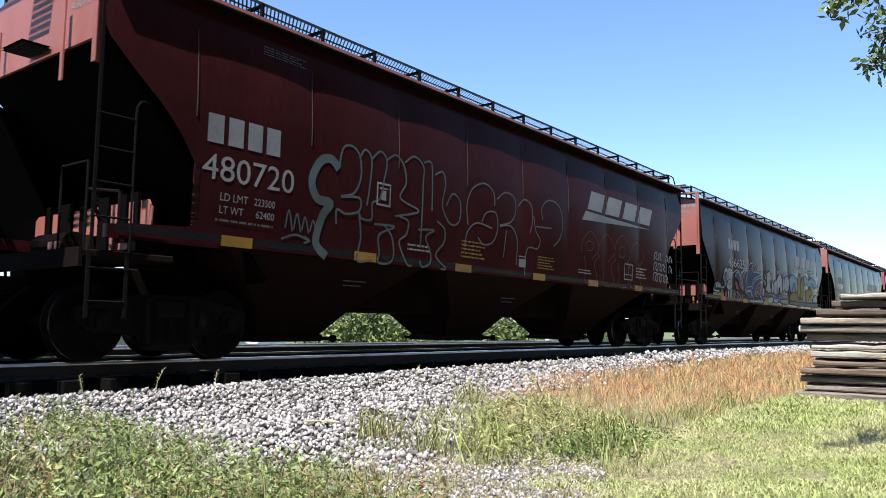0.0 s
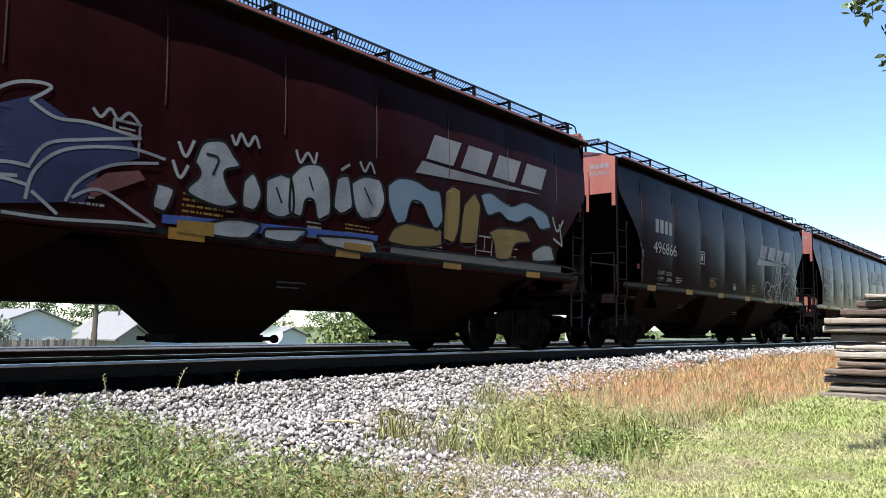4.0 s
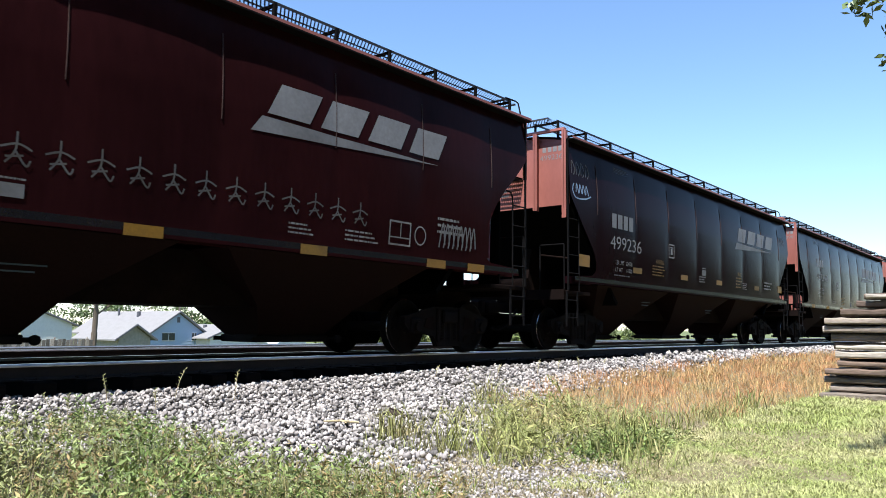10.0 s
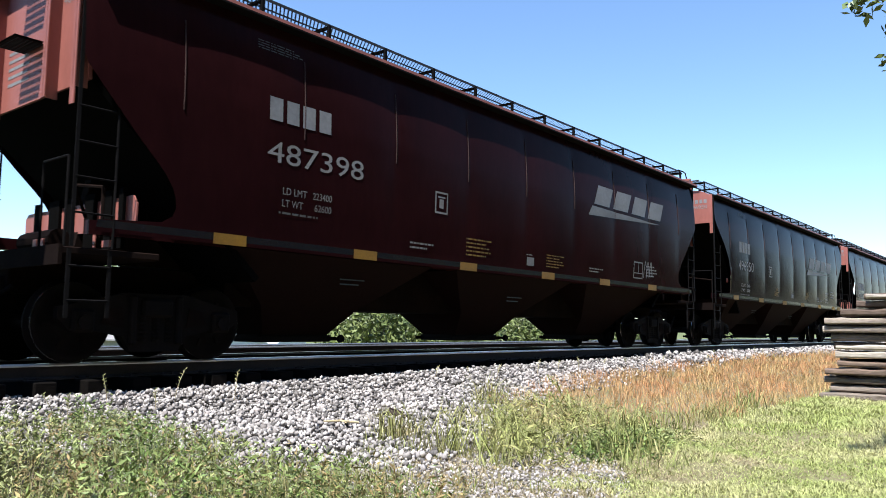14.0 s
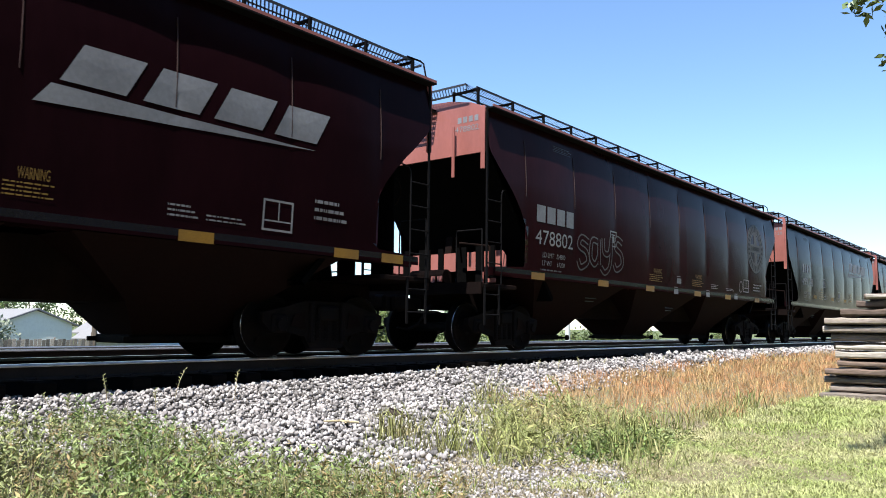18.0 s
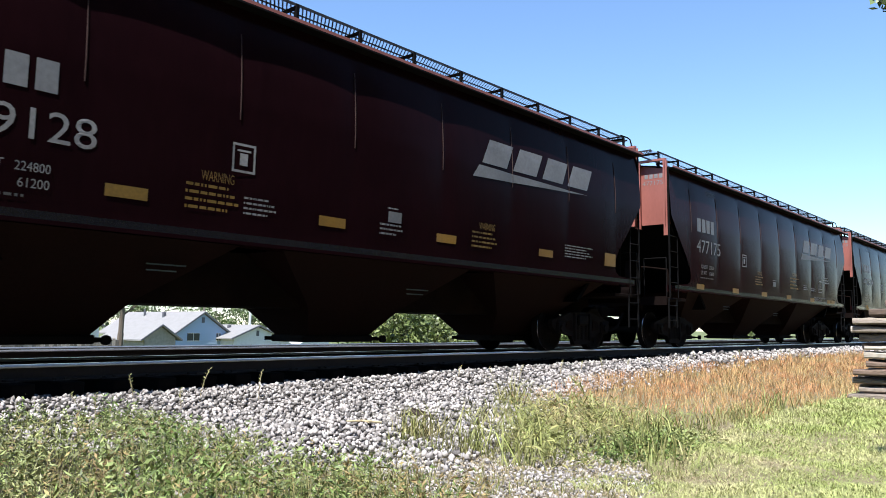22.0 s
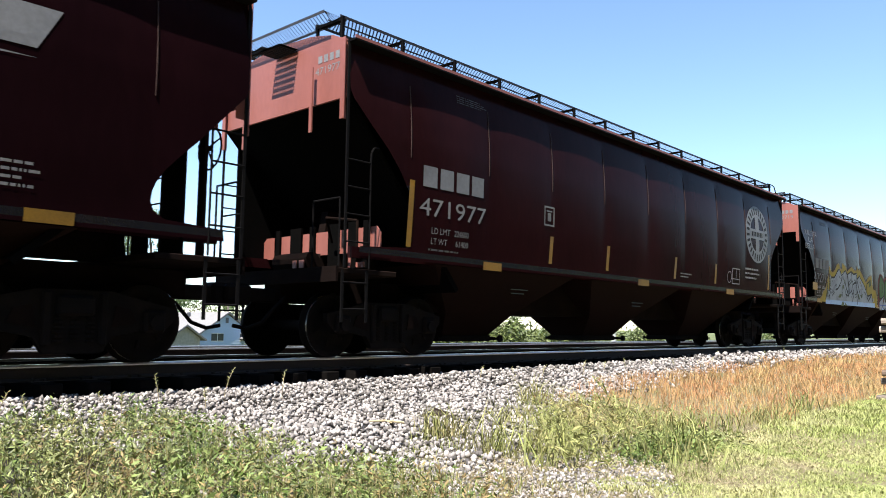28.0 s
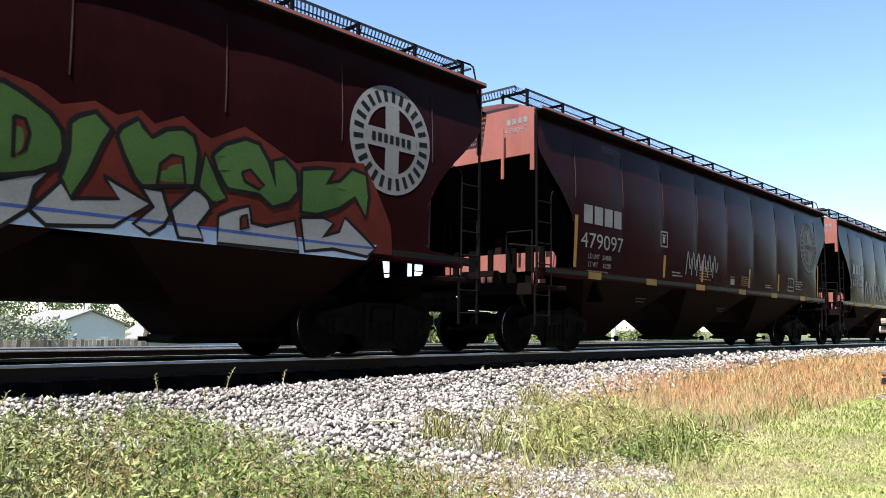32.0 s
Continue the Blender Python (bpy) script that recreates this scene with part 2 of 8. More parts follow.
def build_track(y, near):
    track = thing("railroad_track", None, None, "straight standard-gauge track on creosoted ties" if near else "empty siding track running beside the main line", "railroad track", pose(0, y, RAIL_Z), kind="structure")
    me = rail_mesh(-400, 1500)
    for side in (-0.7525, 0.7525):
        part("rail", me, None, track, "steel rail with a polished head", pose(0, side, 0))
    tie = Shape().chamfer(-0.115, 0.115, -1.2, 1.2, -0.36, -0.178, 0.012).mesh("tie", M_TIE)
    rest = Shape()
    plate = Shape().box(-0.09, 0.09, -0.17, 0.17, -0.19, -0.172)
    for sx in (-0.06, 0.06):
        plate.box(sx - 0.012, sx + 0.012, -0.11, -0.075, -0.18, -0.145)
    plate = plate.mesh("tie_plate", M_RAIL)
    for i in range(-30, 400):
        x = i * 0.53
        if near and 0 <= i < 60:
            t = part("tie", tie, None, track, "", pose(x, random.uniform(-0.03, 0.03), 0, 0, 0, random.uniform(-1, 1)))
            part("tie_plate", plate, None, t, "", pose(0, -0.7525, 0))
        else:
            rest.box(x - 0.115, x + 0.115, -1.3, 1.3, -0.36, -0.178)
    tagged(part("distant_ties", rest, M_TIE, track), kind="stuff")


build_ground()
build_track(TRACK_Y, True)
build_track(SIDING_Y, False)
# ------------------------------------------------------------ covered hopper cars
SILL_Z, EAVE_Z = 1.55, 4.42
WIDTH_Z = [1.40, 1.55, 1.9, 2.3, 2.8, 3.2, 3.6, 4.0, 4.3, 4.45]
WIDTH_Y = [1.564, 1.570, 1.582, 1.595, 1.607, 1.613, 1.597, 1.563, 1.524, 1.502]


def half_width(z):
    return float(np.interp(z, WIDTH_Z, WIDTH_Y))


def end_cut(kind, z):
    """How far the side sheet's end stands back from the car's end at height z."""
    if kind == "angular":
        return float(np.interp(z, [1.42, 1.55, 1.60, 1.68, 1.78, 1.95, 2.18, 2.56, 3.22, 3.3], [0.30, 0.32, 1.06, 1.19, 1.23, 1.21, 1.06, 0.68, 0.08, 0.06]))
    return float(np.interp(z, [1.42, 1.55, 1.60, 1.68, 1.78, 2.0, 2.4, 2.7, 3.0, 3.24, 3.64, 3.75], [0.30, 0.32, 1.20, 1.36, 1.41, 1.40, 1.25, 1.06, 0.78, 0.50, 0.09, 0.07]))


def seams(L):
    n = round((L - 2.5) / 1.82)
    return [1.25 + (L - 2.5) * i / n for i in range(n + 1)]


def bulge(L, x):
    q = seams(L)
    if x <= q[0] or x >= q[-1]:
        return 0.0
    w = q[1] - q[0]
    u = ((x - q[0]) / w) % 1.0
    return 0.018 * (1 - abs(2 * u - 1) ** 3)


def side_y(L, x, z):
    """The near side's surface, in the car's space."""
    fade = min(1.0, max(0.0, (z - 1.6) / 0.5)) * min(1.0, max(0.0, (4.42 - z) / 0.15))
    return -(half_width(z) + bulge(L, x) * fade)


def side_mesh(kind, L):
    zs = [1.42, 1.465, 1.55, 1.60, 1.64, 1.68, 1.73, 1.78, 1.9, 2.0, 2.15, 2.28, 2.4, 2.53, 2.65, 2.8, 2.9, 3.0, 3.1, 3.2, 3.3, 3.4, 3.5, 3.6, 3.7, 3.78, 3.9, 4.0, 4.1, 4.2, 4.3, 4.42]
    mid = []
    q = seams(L)
    for a, b in zip(q, q[1:]):
        mid += [a + (b - a) * u for u in (0.0, 0.06, 0.15, 0.3, 0.5, 0.7, 0.85, 0.94)]
    mid.append(q[-1])
    s = Shape()
    rows = []
    for z in zs:
        c = end_cut(kind, z)
        left = [c + (q[0] - c) * u / 4 for u in range(4)]
        right = [L - x for x in reversed(left)]
        rows.append([(x, side_y(L, x, z), z) for x in left + mid + right])
    s.grid(rows)
    k = len(rows[0]) - 1
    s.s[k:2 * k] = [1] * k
    return s


def truck_meshes():
    """Side frame, bolster, wheelset, with their origin at the truck's centre on the rail."""
    frame_s = Shape()
    top = [(-1.16, 0.62), (-1.16, 0.50), (-1.02, 0.36), (-0.72, 0.36), (-0.42, 0.30), (-0.30, 0.12), (0.30, 0.12), (0.42, 0.30), (0.72, 0.36), (1.02, 0.36), (1.16, 0.50), (1.16, 0.62), (0.80, 0.70), (0.40, 0.80), (-0.40, 0.80), (-0.80, 0.70)]
    hole1 = [(-0.62, 0.44), (-0.40, 0.40), (-0.34, 0.66), (-0.42, 0.68)]
    n = len(top)
    frame_s.prism([(x, z) for x, z in top], -1.06, -0.96)
    for sx in (-1, 1):
        frame_s.chamfer(sx * 0.889 - 0.13, sx * 0.889 + 0.13, -1.12, -0.92, 0.34, 0.60, 0.03)
        frame_s.bar((sx * 0.889, -1.16, 0.457), (sx * 0.889, -1.06, 0.457), 0.085, 10)
        frame_s.chamfer(sx * 0.30 - 0.045, sx * 0.30 + 0.045, -1.10, -0.94, 0.20, 0.78, 0.02)
        frame_s.prism([(sx * 0.40, 0.40), (sx * 0.68, 0.45), (sx * 0.62, 0.60), (sx * 0.44, 0.64)], -1.075, -1.065, 1)
    for k in range(3):
        x = -0.17 + 0.17 * k
        for j in range(6):
            frame_s.bar((x, -1.03, 0.24 + j * 0.05), (x, -1.03, 0.265 + j * 0.05), 0.062, 8)
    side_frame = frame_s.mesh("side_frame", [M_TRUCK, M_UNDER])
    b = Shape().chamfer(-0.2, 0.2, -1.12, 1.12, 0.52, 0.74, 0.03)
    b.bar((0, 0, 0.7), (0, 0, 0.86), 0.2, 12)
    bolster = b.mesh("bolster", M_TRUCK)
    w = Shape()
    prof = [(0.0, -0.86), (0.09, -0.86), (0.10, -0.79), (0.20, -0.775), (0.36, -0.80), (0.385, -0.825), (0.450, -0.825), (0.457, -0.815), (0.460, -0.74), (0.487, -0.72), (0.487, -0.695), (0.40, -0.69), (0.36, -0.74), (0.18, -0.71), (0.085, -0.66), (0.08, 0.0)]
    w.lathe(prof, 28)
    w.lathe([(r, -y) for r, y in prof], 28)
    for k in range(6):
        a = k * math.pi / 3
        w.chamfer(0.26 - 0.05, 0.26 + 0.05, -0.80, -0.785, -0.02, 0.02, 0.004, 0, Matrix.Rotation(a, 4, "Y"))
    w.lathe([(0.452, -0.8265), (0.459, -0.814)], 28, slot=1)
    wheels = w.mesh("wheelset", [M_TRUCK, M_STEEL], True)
    return side_frame, bolster, wheels


SIDE_FRAME, BOLSTER, WHEELSET = truck_meshes()


def hopper_bay_mesh():
    v, f = [], []
    for a, b, z in ((1.95, 1.46, 1.42), (0.95, 0.78, 0.72), (0.62, 0.40, 0.30)):
        v += [(-a, -b, z), (a, -b, z), (a, b, z), (-a, b, z)]
    for k in (0, 4):
        f += [(k + i, k + (i + 1) % 4, k + 4 + (i + 1) % 4, k + 4 + i) for i in range(4)]
    return Shape().add(v, f + [(8, 9, 10, 11)])


def gate_mesh():
    s = Shape().chamfer(-0.68, 0.68, -0.44, 0.44, 0.20, 0.31, 0.015)
    s.box(-0.78, 0.78, -0.47, -0.44, 0.22, 0.28).box(-0.78, 0.78, 0.44, 0.47, 0.22, 0.28)
    s.bar((0.72, -0.62, 0.25), (0.72, 0.62, 0.25), 0.022)
    s.bar((0.72, -0.66, 0.25), (0.72, -0.60, 0.25), 0.06, 8)
    return s


def platform_mesh(L):
    """Grated running board along one roof edge; y from 0 (outer edge) inwards."""
    s = Shape()
    for y in (0.0, 0.28, 0.56):
        s.box(-0.02, L + 0.02, y - 0.006, y + 0.006, -0.04 if y != 0.28 else -0.02, 0.0)
    k = int(L / 0.07)
    for i in range(-4, k):
        for a, b in ((0.0, 0.42), (0.42, 0.0)):
            x0, x1 = min(L, max(0, 0.07 * i + a)), min(L, max(0, 0.07 * i + b))
            s.add([(x0, 0.0, -0.012), (x1, 0.56, -0.012), (x1 + 0.027, 0.56, -0.004), (x0 + 0.027, 0.0, -0.004)], [(0, 1, 2, 3)])
    return s


def bracket_mesh():
    s = Shape()
    s.box(-0.024, 0.024, -0.03, 0.012, -0.41, -0.02)
    s.box(-0.022, 0.022, 0.0, 0.60, -0.075, -0.035)
    s.box(-0.05, 0.05, -0.08, 0.05, -0.42, -0.40)
    s.box(-0.02, 0.02, 0.54, 0.58, -0.33, -0.04)
    return s


def ladder_mesh(w, h, rungs):
    s = Shape()
    for x in (0, w):
        s.box(x - 0.022, x + 0.022, -0.006, 0.006, 0, h)
        s.box(x - 0.006, x + 0.006, -0.0, 0.03, 0, h)
    for i in range(rungs):
        z = h * (i + 0.5) / rungs
        s.bar((0, 0.0, z), (w, 0.0, z), 0.013, 6)
    return s


def coupler_mesh():
    s = Shape().chamfer(-0.45, 0.4, -0.09, 0.09, 0.78, 0.98, 0.02)
    s.chamfer(-0.80, -0.44, -0.17, 0.13, 0.73, 1.03, 0.05)
    s.chamfer(-0.78, -0.60, 0.05, 0.21, 0.75, 1.01, 0.04)
    return s


def hose_mesh():
    return Shape().path([(0.0, -0.32, 0.85), (-0.2, -0.36, 0.70), (-0.4, -0.34, 0.48), (-0.6, -0.28, 0.40), (-0.78, -0.2, 0.44)], 0.028, 7)


def brake_wheel_mesh():
    s = Shape()
    n = 20
    ring = [(-0.06, 0.28 * math.cos(2 * math.pi * i / n), 0.28 * math.sin(2 * math.pi * i / n)) for i in range(n + 1)]
    s.path(ring, 0.014, 5)
    for i in range(4):
        a = i * math.pi / 2 + 0.4
        s.bar((-0.03, 0, 0), (-0.06, 0.28 * math.cos(a), 0.28 * math.sin(a)), 0.012, 5)
    s.bar((0.1, 0, 0), (-0.07, 0, 0), 0.03, 8)
    return s


def corner_ladder_mesh():
    """Side ladder: a tall outer stile up to the roof, a shorter inner one that bends back to the side sheet."""
    s = Shape()
    s.box(-0.02, 0.02, -0.006, 0.006, 0, 3.2).box(-0.006, 0.006, 0.0, 0.03, 0, 3.2)
    s.path([(0.44, 0.0, 0), (0.44, 0.0, 1.55), (0.45, 0.0, 1.66), (0.50, 0.005, 1.73), (0.62, 0.02, 1.75)], 0.014, 6)
    for i in range(4):
        s.bar((0, 0.0, 0.36 + 0.38 * i), (0.44, 0.0, 0.36 + 0.38 * i), 0.012, 6)
    return s


def end_step_mesh():
    """A square step of steel grating that stands out from the end sheet."""
    xs = [-0.33]
    for i in range(6):
        xs += [xs[-1] + 0.017, xs[-1] + 0.017 + 0.0355]
    xs.append(0.0)
    ys = [-0.27]
    for i in range(10):
        ys += [ys[-1] + 0.017, ys[-1] + 0.017 + 0.0355]
    ys.append(0.272)
    n, k = len(xs), len(ys)
    s = Shape()
    v = [(x, y, z) for z in (0.0, -0.03) for x in xs for y in ys]
    at = lambda i, j, low=0: low * n * k + i * k + j
    f = []
    for i in range(n - 1):
        for j in range(k - 1):
            c = [(i, j), (i + 1, j), (i + 1, j + 1), (i, j + 1)]
            if i % 2 and j % 2:
                f += [(at(*c[q]), at(*c[(q + 1) % 4]), at(*c[(q + 1) % 4], 1), at(*c[q], 1)) for q in range(4)]
            else:
                f += [tuple(at(*q) for q in c), tuple(at(*q, 1) for q in reversed(c))]
    return s.add(v, f)


CORNER_LADDER = corner_ladder_mesh().mesh("ladder", M_RAILING)
CORNER_LADDER_FAR = CORNER_LADDER.copy()
CORNER_LADDER_FAR.transform(Matrix.Diagonal((1, -1, 1, 1)))
END_STEP = end_step_mesh().mesh("end_step", M_RAILING)
LADDER = ladder_mesh(0.44, 2.15, 6).mesh("ladder", M_RAILING)
STEP = ladder_mesh(0.44, 0.72, 2).mesh("sill_step", M_RAILING)
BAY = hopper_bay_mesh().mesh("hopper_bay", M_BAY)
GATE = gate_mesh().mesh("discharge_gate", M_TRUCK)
BRACKET = bracket_mesh().mesh("running_board_bracket", M_RAILING)
COUPLER = coupler_mesh().mesh("coupler", M_TRUCK)
HOSE = hose_mesh().mesh("air_hose", M_TRUCK)
BRAKE_WHEEL = brake_wheel_mesh().mesh("brake_wheel", M_UNDER)
CARS = []


def end_parts(car, kind, L, m, step=False, open_end=False, plated=True):
    """All that stands at one end of the car; m turns it to the other end."""
    back = m.to_3x3()[0][0] < 0
    sheet = Shape()
    if kind == "angular":
        z0 = 3.05
        top = [(-1.5, 4.42), (-0.9, 4.54), (0, 4.60), (0.9, 4.54), (1.5, 4.42)]
    else:
        z0 = 3.62
        top = [(-1.52, 4.44), (-1.2, 4.58), (-0.7, 4.68), (0, 4.72), (0.7, 4.68), (1.2, 4.58), (1.52, 4.44)]
    x0, x1 = (0.16, 0.19) if kind == "angular" else (0.05, 0.09)
    out = [(-1.53, z0)] + top + [(1.53, z0)]
    n = len(out)
    sheet.add([(x0, y, z) for y, z in out] + [(x1, y, z) for y, z in out], [tuple(range(n - 1, -1, -1)), tuple(range(n, 2 * n))] + [(i, (i + 1) % n, n + (i + 1) % n, n + i) for i in range(n)])
    part("end_sheet", sheet, M_END, car, "faded red end sheet in sunlit tone", m)
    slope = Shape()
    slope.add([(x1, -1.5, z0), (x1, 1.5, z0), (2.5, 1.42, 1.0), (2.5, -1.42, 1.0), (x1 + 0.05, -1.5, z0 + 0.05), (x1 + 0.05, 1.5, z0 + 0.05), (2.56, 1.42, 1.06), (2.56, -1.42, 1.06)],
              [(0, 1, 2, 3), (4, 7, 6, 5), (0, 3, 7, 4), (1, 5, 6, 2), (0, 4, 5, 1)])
    # The shade under the end sheet is put into this colour.
    part("slope_sheet", slope, M_SHADED_STEEL, car, "sloping end sheet coloured near-black for shade", m)
    if kind == "angular":
        for y in (-1.49, -0.78, 0.78, 1.49):
            part("corner_post" if abs(y) > 1 else "end_post", Shape().box(0.0, 0.012, y - 0.05, y + 0.05, 2.75 if abs(y) > 1 else 2.95, 4.62).box(0.0, 0.16, y - 0.006, y + 0.006, 2.95, 4.62), M_END, car, "", m)
        part("end_rail", Shape().box(0.0, 0.10, -1.50, 1.50, 4.62, 4.67), M_END, car, "", m)
    else:
        for y in (-1.5, 1.5):
            part("corner_post", Shape().box(-0.01, 0.0, y - 0.045, y + 0.045, 3.3, 4.46).box(0.0, 0.06, y - 0.006, y + 0.006, 3.3, 4.46), M_END, car, "", m)
        for y in (-0.85, 0.85):
            part("grab_post", Shape().box(-0.05, -0.03, y - 0.03, y + 0.03, 3.2, 4.15), M_END, car, "", m)
    web = Shape().prism([(0.75, 1.2), (2.75, 1.2), (1.25, 2.25), (0.95, 2.25)], -0.08, 0.08)
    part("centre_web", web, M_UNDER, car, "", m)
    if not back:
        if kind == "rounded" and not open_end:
            # Added black panel closing the sky gap; recess shade is in its colour.
            part("end_gusset", Shape().prism([(0.25, 1.24), (1.7, 1.24), (1.7, 2.9), (0.9, 3.1), (0.25, 3.35)], 1.44, 1.46), M_SHADED_STEEL, car, "", m)
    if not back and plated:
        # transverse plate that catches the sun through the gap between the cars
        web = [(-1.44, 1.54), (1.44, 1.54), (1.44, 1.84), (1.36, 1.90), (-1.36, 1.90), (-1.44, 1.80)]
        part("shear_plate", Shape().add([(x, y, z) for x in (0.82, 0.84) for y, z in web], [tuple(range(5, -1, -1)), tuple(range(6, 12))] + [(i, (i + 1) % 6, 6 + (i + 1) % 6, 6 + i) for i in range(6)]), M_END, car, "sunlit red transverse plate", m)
        # Dark bars stand in for shadows of ladder and posts on the plate.
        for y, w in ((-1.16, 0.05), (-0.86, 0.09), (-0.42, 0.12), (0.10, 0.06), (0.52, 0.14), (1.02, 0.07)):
            part("shadow_bar", Shape().box(0.78, 0.82, y - w, y + w, 1.30, 2.0), M_SHADED_STEEL, car, "", m)
        for x, y0, y1, za, zb in ((0.50, -1.16, -1.11, 1.28, 1.48), (0.30, -0.34, -0.22, 1.30, 1.42), (0.30, -0.16, -0.06, 1.30, 1.42), (0.55, -1.40, -1.22, 1.28, 1.36)):
            part("end_plate", Shape().chamfer(x, x + 0.02, y0, y1, za, zb, 0.006), M_END, car, "", m)
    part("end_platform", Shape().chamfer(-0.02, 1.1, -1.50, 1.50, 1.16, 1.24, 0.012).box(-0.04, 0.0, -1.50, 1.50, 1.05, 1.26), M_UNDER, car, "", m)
    part("ladder", CORNER_LADDER, None, car, "", m @ pose(0.06, -1.56, 1.24))
    part("ladder", CORNER_LADDER_FAR, None, car, "", m @ pose(0.06, 1.56, 1.24))
    part("sill_step", STEP, None, car, "", m @ pose(0.06, -1.52, 0.50))
    part("sill_step", STEP, None, car, "", m @ pose(0.50, 1.52, 0.50, 0, 0, 180))
    part("end_step", END_STEP, None, car, "", m @ pose(x0 - 0.01, -0.12, 4.56))
    if back or kind == "angular" or step:
        part("end_step", END_STEP, None, car, "", m @ pose(x0 - 0.01, -0.12, 3.72))
    part("handrail", Shape().path([(0.02, -1.48, 1.24), (0.02, -1.48, 2.2), (0.02, -0.9, 2.2), (0.02, -0.9, 1.24)], 0.014), M_RAILING, car, "", m)
    part("handrail", Shape().path([(0.02, 1.48, 1.24), (0.02, 1.48, 2.2), (0.02, 0.9, 2.2), (0.02, 0.9, 1.24)], 0.014), M_RAILING, car, "", m)
    part("coupler", COUPLER, None, car, "", m)
    part("air_hose", HOSE, None, car, "", m)
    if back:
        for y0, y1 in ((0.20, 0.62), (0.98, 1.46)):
            # Added black panels fill the dark end recess, shade in their colour.
            part("end_bulkhead", Shape().chamfer(0.75, 0.78, y0, y1, 1.24, 2.85, 0.008), M_SHADED_STEEL, car, "", m)
        part("brake_wheel", BRAKE_WHEEL, None, car, "", m @ pose(0.0, 0.55, 2.75))
        part("brake_mast", Shape().box(0.0, 0.05, 0.48, 0.62, 1.24, 3.1), M_UNDER, car, "", m)
        part("end_ladder", LADDER, None, car, "", m @ pose(-0.0, -0.55, 1.24, 0, 0, -90))
    else:
        part("air_reservoir", Shape().bar((0.50, -0.30, 1.42), (0.50, 0.55, 1.42), 0.14, 12), M_UNDER, car, "", m)
        part("brake_pipe", Shape().path([(0.5, -1.3, 1.35), (0.5, -1.3, 1.95), (0.5, -0.6, 2.05), (0.7, -0.5, 1.7)], 0.02), M_UNDER, car, "", m)


SHARED = {}


def build_car(x, L, kind, label, shift=0.0, step=False, paint_of="", open_end=False, plated=True):
    car = thing("covered_hopper_car", None, None, label, "freight car", pose(x, TRACK_Y, RAIL_Z), group="cars of the freight train")
    key = (kind, round(L, 2), paint_of)
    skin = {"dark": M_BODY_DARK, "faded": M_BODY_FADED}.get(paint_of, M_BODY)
    if key not in SHARED:
        roof = Shape()
        arc = [(-1.535, 4.42), (-1.2, 4.52), (-0.7, 4.60), (0, 4.63), (0.7, 4.60), (1.2, 4.52), (1.535, 4.42)]
        roof.grid([[(xx, y, z) for xx in (0.1, L - 0.1)] for y, z in arc])
        eave = Shape()
        for sgn in (-1,):
            eave.box(0.05, L - 0.05, min(sgn * 1.50, sgn * 1.692), max(sgn * 1.50, sgn * 1.692), 4.40, 4.425)
            # Lip in the sunlit end tone paints the bright eave line.
            eave.box(0.05, L - 0.05, min(sgn * 1.680, sgn * 1.692), max(sgn * 1.680, sgn * 1.692), 4.425, 4.47, 1)
        sill = Shape()
        c = end_cut(kind, SILL_Z)
        for sgn in (-1,):
            sill.box(0.3, L - 0.3, min(sgn * 1.33, sgn * 1.42), max(sgn * 1.33, sgn * 1.42), 1.40, 1.555)
        hatch = Shape().chamfer(0, (L - 2.4) / 5 - 0.06, -0.32, 0.32, 4.62, 4.80, 0.04)
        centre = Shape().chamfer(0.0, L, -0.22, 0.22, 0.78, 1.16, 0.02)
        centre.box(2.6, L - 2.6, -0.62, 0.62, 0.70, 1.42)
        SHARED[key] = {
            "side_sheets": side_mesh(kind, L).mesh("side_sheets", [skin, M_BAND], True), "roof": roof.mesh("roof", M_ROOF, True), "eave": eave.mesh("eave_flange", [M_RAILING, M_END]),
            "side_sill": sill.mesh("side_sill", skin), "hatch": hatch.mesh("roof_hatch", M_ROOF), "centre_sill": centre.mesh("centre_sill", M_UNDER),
            "running_board": platform_mesh(L - 0.3).mesh("running_board", M_GALV)}
    sh = SHARED[key]
    part("side_sheet", sh["side_sheets"], None, car, "weathered oxide-red curved side sheet in shaded tone")
    part("side_sheet", sh["side_sheets"], None, car, "weathered oxide-red curved side sheet in shaded tone", pose(L, 0, 0, 0, 0, 180))
    part("roof", sh["roof"], None, car)
    for m in (pose(0, 0, 0), pose(L, 0, 0, 0, 0, 180)):
        part("eave_flange", sh["eave"], None, car, "", m)
        part("side_sill", sh["side_sill"], None, car, "", m)
    for i in range(5):
        part("roof_hatch", sh["hatch"], None, car, "", pose(1.2 + (L - 2.4) * i / 5, 0, 0))
    part("centre_sill", sh["centre_sill"], None, car)
    for q in seams(L):
        if "seam" not in SHARED:
            SHARED["seam"] = Shape().grid([[(dx, side_y(18.0, 0, z) + dy, z) for dx, dy in ((-0.006, 0.01), (-0.005, -0.012), (0.005, -0.012), (0.006, 0.01))] for z in (2.95, 3.1, 3.3, 3.5, 3.7, 3.9, 4.05)]).mesh("seam_weld", M_SEAM)
        part("seam_weld", SHARED["seam"], None, car, "", pose(q, 0, 0))
    for k, turn in ((-1, 0), (1, 180)):
        m = pose(0.15 if k < 0 else L - 0.15, k * 1.25, 4.90, 0, 0, turn)
        board = part("running_board", sh["running_board"], None, car, "grated steel running board", m)
        n = round((L - 0.3) / 1.17)
